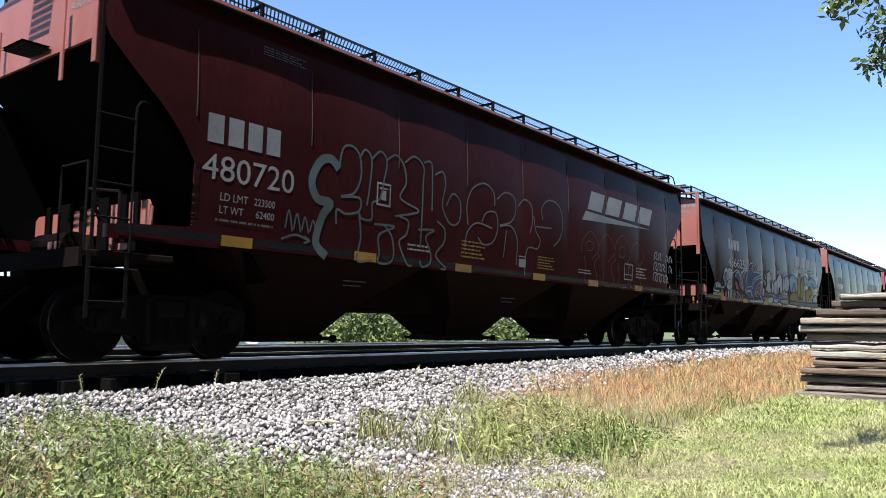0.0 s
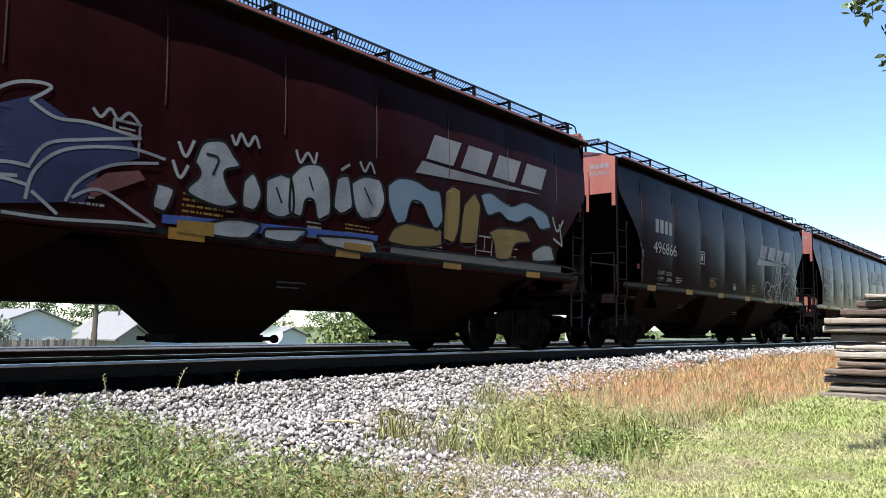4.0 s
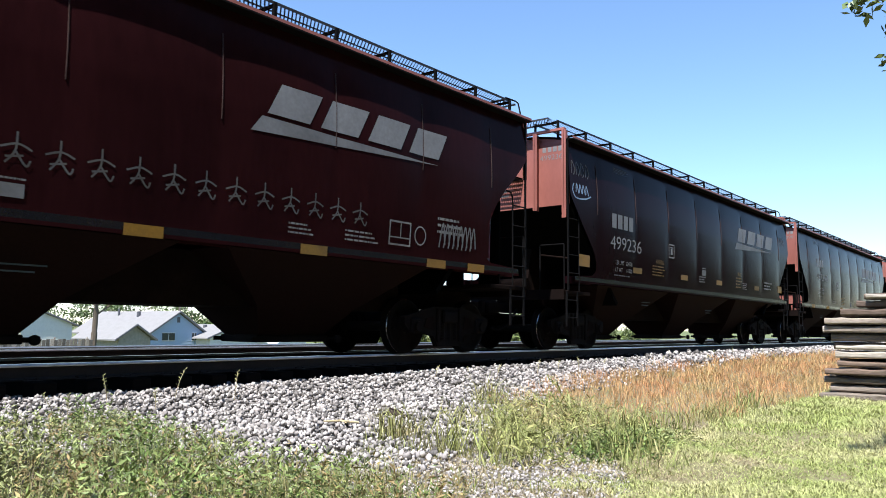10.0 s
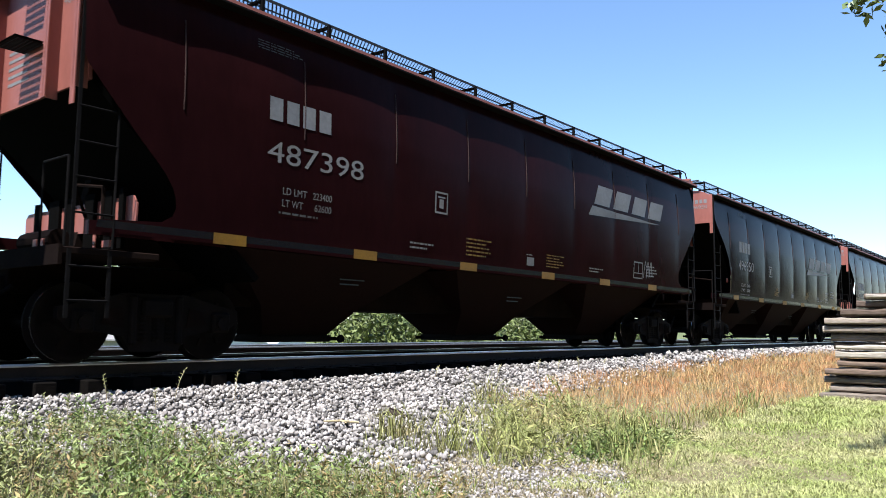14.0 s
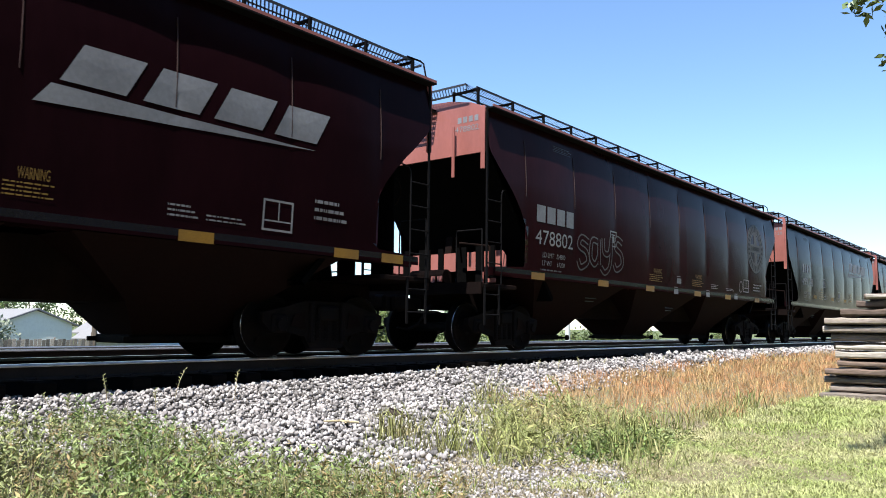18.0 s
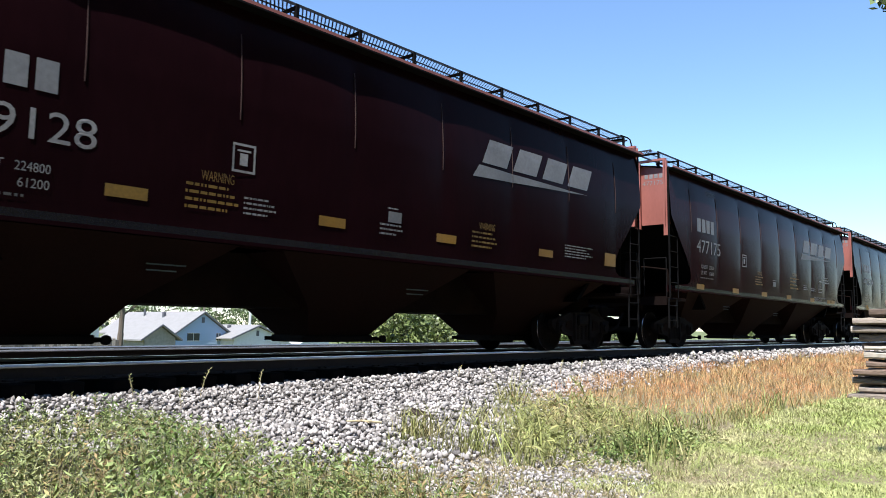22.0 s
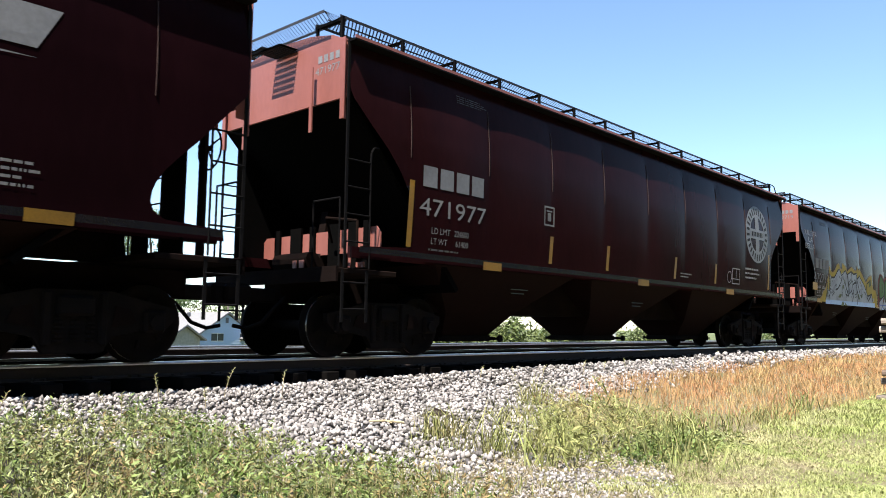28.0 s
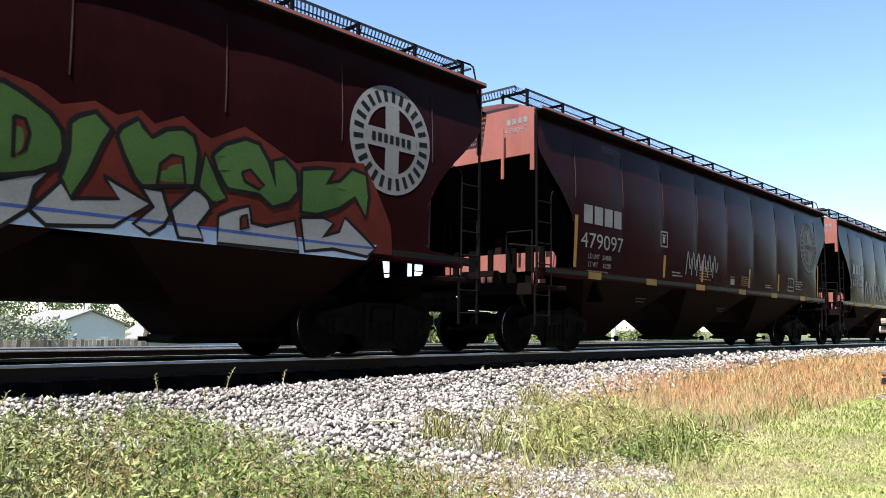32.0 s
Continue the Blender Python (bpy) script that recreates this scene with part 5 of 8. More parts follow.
    paint(1, "graffiti_fill", [field([(6.51, 1.69), (7.87, 1.74), (10.02, 1.8), (10.02, 1.72), (7.87, 1.61), (6.51, 1.59)])], M_BLUESPRAY, "", 0.004)
    paint(1, "graffiti_fill", [field([(6.99, 1.61), (7.42, 1.74), (7.87, 1.72), (7.69, 1.53), (7.16, 1.52)])], M_SILVERDIM, "", 0.006)
    paint(1, "graffiti_stroke", [ribbon([(6.99, 1.61), (7.42, 1.74), (7.87, 1.72), (7.69, 1.53), (7.16, 1.52), (6.99, 1.61)], 0.035)], M_BLACKSPRAY, "", 0.008)
    paint(1, "graffiti_fill", [field([(7.96, 1.68), (8.63, 1.73), (8.43, 1.55), (7.96, 1.56)])], M_SILVERDIM, "", 0.006)
    paint(1, "graffiti_stroke", [ribbon([(7.96, 1.68), (8.63, 1.73), (8.43, 1.55), (7.96, 1.56), (7.96, 1.68)], 0.035)], M_BLACKSPRAY, "", 0.008)
    paint(1, "graffiti_fill", [field([(8.83, 1.68), (9.9, 1.71), (10.02, 1.53), (9.04, 1.56)])], M_SILVERDIM, "", 0.006)
    paint(1, "graffiti_stroke", [ribbon([(8.83, 1.68), (9.9, 1.71), (10.02, 1.53), (9.04, 1.56), (8.83, 1.68)], 0.035)], M_BLACKSPRAY, "", 0.008)
    paint(1, "graffiti_fill", [field([(6.7, 1.65), (7.19, 1.67), (7.2, 1.5), (6.7, 1.51)])], M_OCHRE, "", 0.009)
    paint(1, "graffiti_fill", [field([(9.35, 1.64), (9.9, 1.64), (9.9, 1.53), (9.35, 1.54)])], M_OCHRE, "", 0.009)
    paint(1, "graffiti_fill", [field([(10.19, 2.58), (10.43, 2.73), (10.82, 2.75), (11.17, 2.66), (11.43, 2.65), (11.53, 2.22), (11.37, 2.02), (11.16, 2.19), (10.99, 2.4), (10.74, 2.4), (10.61, 2.08), (10.42, 2.03), (10.23, 2.29)])], M_DUSTYBLUE, "", 0.003)
    paint(1, "graffiti_stroke", [ribbon([(10.19, 2.58), (10.43, 2.73), (10.82, 2.75), (11.17, 2.66), (11.43, 2.65), (11.53, 2.22), (11.37, 2.02), (11.16, 2.19), (10.99, 2.4), (10.74, 2.4), (10.61, 2.08), (10.42, 2.03), (10.23, 2.29), (10.19, 2.58)], 0.035)], M_BLACKSPRAY, "", 0.005)
    paint(1, "graffiti_fill", [field([(10.37, 1.95), (10.61, 2.05), (11.11, 2.04), (11.5, 2.03), (11.52, 1.79), (10.85, 1.7), (10.25, 1.74)])], M_TANSPRAY, "", 0.003)
    paint(1, "graffiti_stroke", [ribbon([(10.37, 1.95), (10.61, 2.05), (11.11, 2.04), (11.5, 2.03), (11.52, 1.79), (10.85, 1.7), (10.25, 1.74), (10.37, 1.95)], 0.035)], M_BLACKSPRAY, "", 0.005)
    paint(1, "graffiti_fill", [field([(11.59, 2.67), (11.76, 2.8), (11.97, 2.75), (11.96, 2.13), (11.84, 1.87), (11.58, 1.91)])], M_TANSPRAY, "", 0.003)
    paint(1, "graffiti_stroke", [ribbon([(11.59, 2.67), (11.76, 2.8), (11.97, 2.75), (11.96, 2.13), (11.84, 1.87), (11.58, 1.91), (11.59, 2.67)], 0.035)], M_BLACKSPRAY, "", 0.005)
    paint(1, "graffiti_fill", [field([(12.08, 2.53), (12.37, 2.76), (12.54, 2.58), (12.46, 1.91), (12.01, 1.88)])], M_TANSPRAY, "", 0.005)
    paint(1, "graffiti_stroke", [ribbon([(12.08, 2.53), (12.37, 2.76), (12.54, 2.58), (12.46, 1.91), (12.01, 1.88), (12.08, 2.53)], 0.035)], M_BLACKSPRAY, "", 0.007)
    paint(1, "graffiti_fill", [field([(12.54, 2.77), (12.84, 2.85), (13.23, 2.75), (13.54, 2.7), (13.96, 2.83), (14.36, 2.78), (14.77, 2.68), (14.9, 2.45), (14.52, 2.37), (14.19, 2.57), (13.75, 2.42), (13.38, 2.44), (13.13, 2.53), (12.77, 2.44)])], M_DUSTYBLUE, "", 0.003)
    paint(1, "graffiti_stroke", [ribbon([(12.54, 2.77), (12.84, 2.85), (13.23, 2.75), (13.54, 2.7), (13.96, 2.83), (14.36, 2.78), (14.77, 2.68), (14.9, 2.45), (14.52, 2.37), (14.19, 2.57), (13.75, 2.42), (13.38, 2.44), (13.13, 2.53), (12.77, 2.44), (12.54, 2.77)], 0.035)], M_BLACKSPRAY, "", 0.005)
    paint(1, "graffiti_fill", [field([(12.82, 2.14), (13.21, 2.26), (14.01, 2.27), (14.17, 2.1), (13.68, 2.0), (13.51, 1.72), (13.1, 1.69), (12.99, 1.95)])], M_TANSPRAY, "", 0.006)
    paint(1, "graffiti_stroke", [ribbon([(12.82, 2.14), (13.21, 2.26), (14.01, 2.27), (14.17, 2.1), (13.68, 2.0), (13.51, 1.72), (13.1, 1.69), (12.99, 1.95), (12.82, 2.14)], 0.035)], M_BLACKSPRAY, "", 0.008)
    paint(1, "graffiti_fill", [field([(14.26, 1.9), (14.61, 2.06), (14.95, 2.06), (15.08, 1.81), (14.32, 1.74)])], M_SILVERDIM, "", 0.006)
    paint(1, "graffiti_stroke", [ribbon([(14.26, 1.9), (14.61, 2.06), (14.95, 2.06), (15.08, 1.81), (14.32, 1.74), (14.26, 1.9)], 0.035)], M_BLACKSPRAY, "", 0.008)
    paint(1, "graffiti_fill", [field([(10.32, 1.67), (15.37, 1.71), (15.36, 1.56), (10.32, 1.55)])], M_FADED, "", 0.002)
    paint(1, "graffiti_stroke", [ribbon([(10.32, 1.67), (15.37, 1.71), (15.36, 1.56), (10.32, 1.55), (10.32, 1.67)], 0.035)], M_BLACKSPRAY, "", 0.004)
    paint(1, "graffiti_stroke", [ribbon([(14.98, 2.67), (15.18, 2.4), (15.41, 2.64)], 0.05)], M_SILVERDIM, "", 0.009)
    paint(1, "graffiti_stroke", [ribbon([(15.03, 2.24), (15.39, 2.12)], 0.05)], M_SILVERDIM, "", 0.009)
    paint(1, "graffiti_stroke", [ribbon([(15.26, 2.55), (15.39, 2.12)], 0.05)], M_SILVERDIM, "", 0.009)


def paint_train():
    common(0, "480720", (1.44, 2.68, 2.64, 3.04), (1.41, 2.22, 2.86, 2.54), (1.82, "223500", "62400"), (11.2, 2.87))
    common(1, "486625", (2.44, 3.12, 3.62, 3.46), (2.44, 2.56, 4.2, 2.86), (1.85, None, None), (10.8, 2.88))
    common(2, "496866", (1.98, 2.88, 3.11, 3.22), (1.9, 2.36, 3.36, 2.66), (1.68, "223100", "62900"), (9.99, 2.62))
    common(3, "483512", (1.08, 2.72, 2.26, 3.06), (1.03, 2.26, 2.5, 2.56), (1.82, "223600", "62400"), (10.78, 2.91))
    common(4, "499236", (2.08, 2.74, 3.25, 3.07), (2.04, 2.26, 3.66, 2.56), (1.76, "224700", "61300"), (10.31, 2.96))
    common(5, "487398", (2.46, 3.11, 3.6, 3.42), (2.47, 2.56, 4.21, 2.84), (2.0, "223400", "62600"), (11.0, 2.9))
    common(6, "496950", (2.16, 2.9, 3.3, 3.24), (2.1, 2.35, 3.57, 2.65), (1.68, "223100", "62900"), (10.13, 2.66))
    common(7, "478802", (1.6, 2.52, 3.11, 2.85), (1.59, 2.08, 3.04, 2.37), (1.68, "224800", "61200"))
    common(8, "499128", (1.77, 2.74, 2.94, 3.07), (1.74, 2.24, 3.32, 2.56), (1.76, "224800", "61200"), (9.61, 2.98))
    common(9, "477175", (1.57, 3.0, 2.76, 3.35), (1.56, 2.46, 3.16, 2.8), (1.9, "224200", "61800"), (10.4, 2.93))
    common(10, "477649", (1.28, 3.06, 2.45, 3.39), (1.3, 2.5, 2.98, 2.81), (1.9, "223400", "62600"), (10.37, 2.86))
    common(11, "471977", (1.49, 2.56, 2.99, 2.88), (1.45, 2.12, 3.02, 2.39), (1.7, "224600", "61400"))
    common(12, "472719", (1.55, 2.54, 3.0, 2.87), (1.42, 2.08, 2.90, 2.38), (1.72, "225000", "61000"), shade=M_FADED)
    common(13, "479097", (1.51, 2.5, 3.03, 2.86), (1.44, 2.02, 3.07, 2.32), (1.66, "224800", "61200"))
    for k in (14, 15, 16):
        common(k, "478%d21" % k, (1.5, 2.6, 2.9, 2.95), (1.45, 2.1, 3.0, 2.4), (1.7, None, None), (10.4, 2.9))
    marks(2, 1.41, (1.6, 4.03, 6.45, 8.9, 11.25, 13.78), [(5.77, 1.67, 6.31, 1.97), (9.47, 1.69, 9.92, 1.96)], [(3.33, 1.66, 3.77, 1.84)], [(7.74, 1.69, 8.01, 1.83)])
    marks(3, 1.41, (1.7, 4.2, 6.7, 9.2, 11.7, 14.32, 15.4), [(5.8, 1.66, 6.4, 1.97)], [(11.47, 1.65, 11.93, 1.83), (12.5, 1.65, 13.21, 1.84)], [(7.9, 1.66, 8.15, 1.8)], (14.54, 1.95, 15.28, 2.27))
    frame_box(3, 13.4, 1.69, 13.9, 2.07, 0.028, True)
    stencil_ring(3, 14.13, 1.89, 0.13)
    marks(4, 1.78, (3.24, 6.1, 8.75, 12.23), [(4.3, 1.77, 5.1, 2.2), (10.42, 1.75, 11.01, 2.26)], [(11.07, 1.74, 11.52, 1.96), (7.4, 1.77, 7.9, 1.97)], [(7.6, 1.98, 7.9, 2.14)], (13.23, 1.82, 14.09, 2.12), (0.66, 1.77, 1.12, 2.02), True)
    paint(4, "reflector_plate", [quad(14.8, 1.8, 15.28, 2.03)], M_YELLOW, "yellow reflective plate")
    marks(6, 1.41, (1.7, 4.2, 6.9, 9.3, 11.85, 14.29, 15.25), [(5.9, 1.67, 6.4, 1.98), (9.92, 1.67, 10.44, 1.98)], [(11.69, 1.67, 12.11, 1.85), (12.2, 1.67, 12.8, 1.77)], [(8.0, 1.68, 8.27, 1.82)], (13.88, 1.86, 14.52, 2.2), None, True)
    frame_box(6, 13.02, 1.66, 13.52, 2.07, 0.028, True)
    marks(7, 1.39, (1.5, 4.2, 6.65, 9.76, 12.18, 14.95), [(6.84, 1.64, 7.67, 1.97), (9.56, 1.64, 10.4, 1.98)], [(10.99, 1.64, 11.6, 1.79), (12.23, 1.64, 13.02, 1.73)], [(8.53, 1.67, 8.81, 1.81), (8.35, 1.39, 8.63, 1.52), (10.64, 1.4, 10.91, 1.53), (12.99, 1.42, 13.28, 1.53)], (14.76, 1.72, 15.61, 1.99), None, True)
    frame_box(7, 13.8, 1.67, 14.33, 2.07, 0.028, True)
    stencil_ring(7, 13.56, 1.82, 0.15)
    marks(8, 1.79, (3.44, 6.36, 8.76, 11.64), [(4.37, 1.76, 5.13, 2.25), (9.64, 1.77, 10.37, 2.22)], [(5.17, 1.78, 5.68, 2.03), (7.5, 1.77, 8.0, 1.97), (12.55, 1.83, 13.6, 2.1)], [(7.66, 1.98, 7.94, 2.14)], None, (14.11, 1.78, 14.6, 2.05), True)
    marks(9, 1.51, (1.6, 4.1, 6.5, 8.91, 11.57, 13.7, 14.3), [(5.9, 1.82, 6.6, 2.25), (9.23, 1.84, 10.15, 2.41)], [(10.71, 1.88, 11.21, 2.07), (11.62, 1.88, 12.23, 2.01)], [(7.5, 1.85, 7.8, 2.0)], (13.16, 2.22, 13.9, 2.49), None, True)
    frame_box(9, 12.55, 1.87, 13.05, 2.29, 0.028, True)
    marks(11, 1.39, (3.0, 8.2, 12.86), [], [(10.2, 1.66, 10.8, 1.8)], [], (14.1, 1.83, 15.13, 2.19))
    frame_box(11, 13.19, 1.67, 13.7, 2.09, 0.028, True)
    stencil_ring(11, 13.02, 1.84, 0.13)
    marks(10, 1.51, (1.6,), [(9.23, 1.9, 10.1, 2.42)], title=True)
    for k in (9, 10):
        lettering(k, "EQUIPPED WITH CONDITIONALLY APPROVED", 12.05, 1.64, 13.6, 1.70)
        lettering(k, "TRUCK-CONTACT CAR OWNER", 12.05, 1.565, 13.0, 1.625)
    for k, x in ((2, 1.0), (6, 1.05)):
        paint(k, "red_placard", [quad(x, 1.9, x + 0.14, 2.02)], M_REDSPRAY)
    for k, cx, m in ((7, 15.0, M_FADED), (11, 14.95, None), (12, 14.98, None), (13, 14.9, M_FADED)):
        round_emblem(k, cx, 3.13, 0.80, m)
    for k in (11, 13):
        for x in (1.2, 4.85, 6.85, 9.85, 12.1, 15.75):
            paint(k, "reflector_strip", [quad(x, 1.62, x + 0.1, 2.12 if 2 < x < 15 else 2.62, 0.04)], M_YELLOW, "upright yellow reflective strip")
    # graffiti
    for q in OUTLINE_TEAL_A + OUTLINE_TEAL_B + OUTLINE_TEAL_C:
        paint(0, "graffiti_stroke", [ribbon(q, 0.034)], M_TEAL, "pale teal spray-painted outline")
    paint(0, "graffiti_stroke", [ribbon(OUTLINE_TEAL_A[0], 0.13)], M_TEAL, "broad teal spray-painted stroke", 0.003)
    for q in OUTLINE_FAINT_A + OUTLINE_FAINT_B:
        paint(0, "graffiti_stroke", [ribbon(q, 0.028)], M_FADED, "thin grey spray-painted outline")
    throw_up(0, 11.2, 14.6, 1.46, 2.75, 4, M_DIMRED, 0.025, 5)
    paint(0, "graffiti_tag", [ribbon([(2.75 + 0.15 * i, 1.75), (2.8 + 0.15 * i, 2.0 - 0.03 * i), (2.88 + 0.15 * i, 1.72)], 0.025) for i in range(4)] + [ribbon([(2.7, 1.6), (2.95, 1.68), (3.2, 1.62), (3.1, 1.67), (3.2, 1.62), (3.1, 1.58)], 0.03)], M_TEAL)
    graffiti_of_the_flower_car()
    for i in range(5):
        for j in range(3):
            x, z = 15.25 + 0.27 * i, 1.72 + 0.27 * j
            if (i + j) % 5 == 4:
                continue
            paint(0, "graffiti_stroke", [ribbon([(x, z), (x + 0.03 * j, z + 0.2), (x + 0.2, z + 0.22 - 0.03 * i), (x + 0.12, z + 0.08), (x + 0.24, z + 0.02 * j)], 0.032)], M_SILVERDIM, "white spray-painted scrawl")
    for q in OUTLINE_PALE_A + OUTLINE_PALE_B:
        paint(2, "graffiti_stroke", [ribbon(q, 0.042)], M_SILVERDIM, "white spray-painted outline letter")
    tags = []
    for i in range(15):
        x = 6.6 + 0.43 * i
        z = 2.16 - 0.006 * i
        tags += [ribbon([(x, z), (x + 0.16, z + 0.05), (x + 0.3, z)], 0.022), ribbon([(x + 0.15, z + 0.17), (x + 0.14, z - 0.02), (x + 0.05, z - 0.15)], 0.022), ribbon([(x + 0.14, z - 0.02), (x + 0.25, z - 0.16), (x + 0.29, z - 0.1)], 0.022), ribbon([(x + 0.05, z - 0.09), (x + 0.22, z - 0.06)], 0.022)]
    tags += [ribbon([(5.4, 2.65), (5.7, 2.45), (6.0, 2.6), (6.05, 2.75)], 0.035), ribbon([(5.75, 2.75), (5.72, 2.3), (5.9, 1.9), (5.8, 1.7)], 0.035), ribbon([(5.72, 2.3), (6.1, 2.0), (6.25, 1.72)], 0.03)]
    paint(3, "graffiti_figures", tags, M_FADED, "row of small painted stick figures")
    paint(3, "graffiti_tag", [ribbon([(14.6 + 0.12 * i, 1.75), (14.68 + 0.12 * i, 2.15), (14.75 + 0.12 * i, 1.8)], 0.03) for i in range(8)], M_GREYPAINT)
    paint(4, "graffiti_tag", [ribbon([(0.35 + 0.2 * i, 3.7), (0.38 + 0.2 * i, 3.98), (0.5 + 0.2 * i, 3.8), (0.42 + 0.2 * i, 3.68)], 0.025) for i in range(4)], M_FADED)
    paint(4, "graffiti_tag", [ribbon([(0.5 + 0.14 * i, 3.32), (0.53 + 0.14 * i, 3.5), (0.62 + 0.14 * i, 3.3)], 0.03) for i in range(4)] + [ribbon([(0.42, 3.5), (0.36, 3.35), (0.5, 3.2), (0.9, 3.22), (1.15, 3.3)], 0.03)], M_PALEBLUE)
    paint(4, "graffiti_tag", [ribbon([(15.0 + 0.18 * i, 3.5), (15.05 + 0.18 * i, 3.8), (15.16 + 0.18 * i, 3.55)], 0.025) for i in range(4)], M_FADED)
    paint(5, "graffiti_tag", [ribbon([(13.8 + 0.16 * i, 1.7), (13.9 + 0.16 * i, 2.1), (13.98 + 0.16 * i, 1.75)], 0.03) for i in range(3)], M_SILVER)
    says = [[(3.7, 2.3), (3.4, 2.38), (3.3, 2.2), (3.6, 2.08), (3.68, 1.88), (3.4, 1.75), (3.27, 1.9)], [(4.1, 2.35), (3.85, 2.35), (3.8, 2.0), (4.0, 1.85), (4.15, 2.05), (4.15, 2.4), (4.2, 1.85)], [(4.35, 2.45), (4.4, 2.15), (4.65, 2.15), (4.75, 2.5), (4.72, 1.9), (4.5, 1.7), (4.3, 1.8)], [(5.3, 2.42), (5.05, 2.5), (4.98, 2.3), (5.25, 2.15), (5.3, 1.92), (5.05, 1.8), (4.92, 1.92)]]
    for q in says:
        paint(7, "graffiti_letter", [ribbon(q, 0.15)], M_FADED, "pale outlined bubble letter")
        paint(7, "graffiti_inner", [ribbon(q, 0.085)], M_BODY, "", 0.004)
    # large pieces of the silver and green car
    halo = [(2.03, 1.55), (2.24, 1.62), (2.37, 1.81), (2.57, 1.87), (2.66, 2.00), (2.77, 2.17), (2.89, 2.32), (2.99, 2.46), (3.01, 2.69), (3.09, 2.67), (3.24, 2.51), (3.44, 2.48), (3.65, 2.59), (3.90, 2.79), (4.09, 2.85), (4.30, 2.64), (4.50, 2.68), (4.53, 2.88), (4.75, 2.84), (5.06, 2.75), (5.16, 2.62), (5.67, 2.82), (6.08, 2.70), (6.35, 2.74), (6.40, 2.91), (6.57, 2.74), (6.79, 2.82), (7.21, 2.54), (7.59, 2.33), (7.98, 2.56), (8.45, 2.68), (8.53, 2.32), (8.75, 2.11), (9.04, 2.09), (9.27, 1.78)]
    body = [(2.63, 1.53), (2.79, 1.87), (3.02, 1.84), (3.04, 2.41), (3.25, 2.32), (3.56, 2.33), (3.99, 2.61), (4.14, 2.65), (4.35, 2.44), (4.93, 2.65), (5.16, 2.51), (5.63, 2.66), (5.88, 2.58), (6.30, 2.63), (6.38, 2.42), (6.74, 2.56), (7.34, 2.22), (7.86, 1.84), (8.46, 1.94), (8.65, 1.62)]
    paint(12, "graffiti_halo", [skyline(halo, 1.46)], M_YELLOWSPRAY, "yellow spray-painted halo", 0.001)
    paint(12, "graffiti_halo", [ribbon(halo, 0.05, True)], M_OCHRE, "", 0.002)
    paint(12, "graffiti_fill", [skyline(body, 1.5)], M_SILVERDIM, "silver spray-painted letters", 0.004)
    paint(12, "graffiti_strip", [fan([(2.63, 1.40), (8.94, 1.43), (8.94, 1.60), (2.64, 1.54)])], M_PALEBLUE, "pale blue spray-painted strip", 0.006)
    paint(12, "graffiti_strip", [fan([(9.83, 1.38), (14.58, 1.36), (14.77, 1.59), (9.91, 1.52)])], M_PALEBLUE, "pale blue spray-painted strip", 0.006)
    inner = [[(2.79, 1.93), (2.88, 1.88), (2.94, 1.74), (2.84, 1.66), (2.79, 1.78)],
             [(3.08, 2.29), (3.14, 2.27), (3.20, 1.99), (3.13, 2.03)],
             [(4.74, 2.31), (4.84, 2.33), (4.95, 2.18), (4.77, 2.17)],
             [(4.49, 2.09), (4.71, 2.14), (4.70, 2.02), (4.53, 1.94)],
             [(4.39, 1.37), (4.55, 1.54), (4.76, 1.54), (4.72, 1.38)],
             [(4.84, 1.52), (4.97, 1.56), (5.20, 1.40), (4.89, 1.39)],
             [(6.45, 1.82), (6.65, 1.89), (6.80, 1.70), (6.65, 1.64)],
             [(6.90, 1.83), (7.17, 1.92), (7.09, 1.72)],
             [(8.05, 2.39), (8.32, 2.45), (8.25, 2.26), (7.96, 2.16)],
             [(4.03, 1.67), (4.22, 1.78), (4.46, 1.79), (4.30, 1.65)]]
    pale = [[(3.14, 2.38), (3.25, 2.25), (3.56, 2.27), (3.95, 2.54)],
             [(3.01, 1.53), (3.27, 1.94), (3.85, 2.22), (3.93, 2.20), (3.49, 1.58)],
             [(3.52, 1.59), (3.84, 1.75), (3.77, 1.58)],
             [(3.89, 2.30), (4.10, 2.68), (4.35, 2.41), (4.51, 2.36)],
             [(4.20, 2.11), (4.52, 2.19), (4.77, 2.26)],
             [(4.35, 2.48), (4.89, 2.61), (4.61, 2.13)],
             [(5.19, 2.49), (5.58, 2.61), (5.69, 2.32), (5.90, 2.00)],
             [(2.68, 1.55), (2.80, 1.65), (2.95, 1.80), (2.79, 1.90)],
             [(6.09, 2.54), (6.35, 2.62), (6.33, 2.41)],
             [(6.44, 2.35), (6.74, 2.52), (7.28, 2.23), (7.86, 1.79)],
             [(4.78, 2.08), (4.97, 1.71), (5.33, 1.56)],
             [(4.38, 1.64), (4.62, 1.88), (4.76, 2.08)]]
    dark = [[(2.99, 2.46), (3.07, 1.94), (3.20, 1.90)],
             [(2.75, 2.14), (2.77, 1.65), (2.92, 1.66)],
             [(4.77, 2.26), (5.33, 1.75), (5.14, 1.95)],
             [(5.11, 2.65), (5.32, 2.04), (5.25, 1.74), (4.96, 1.82), (4.78, 2.05)],
             [(5.16, 2.54), (5.42, 1.83), (5.70, 1.98)],
             [(5.68, 2.67), (5.59, 2.38), (5.85, 2.03), (5.97, 1.81), (5.83, 1.57), (5.71, 1.75), (5.80, 1.91)],
             [(5.79, 2.34), (5.71, 2.16), (6.20, 2.32)]]
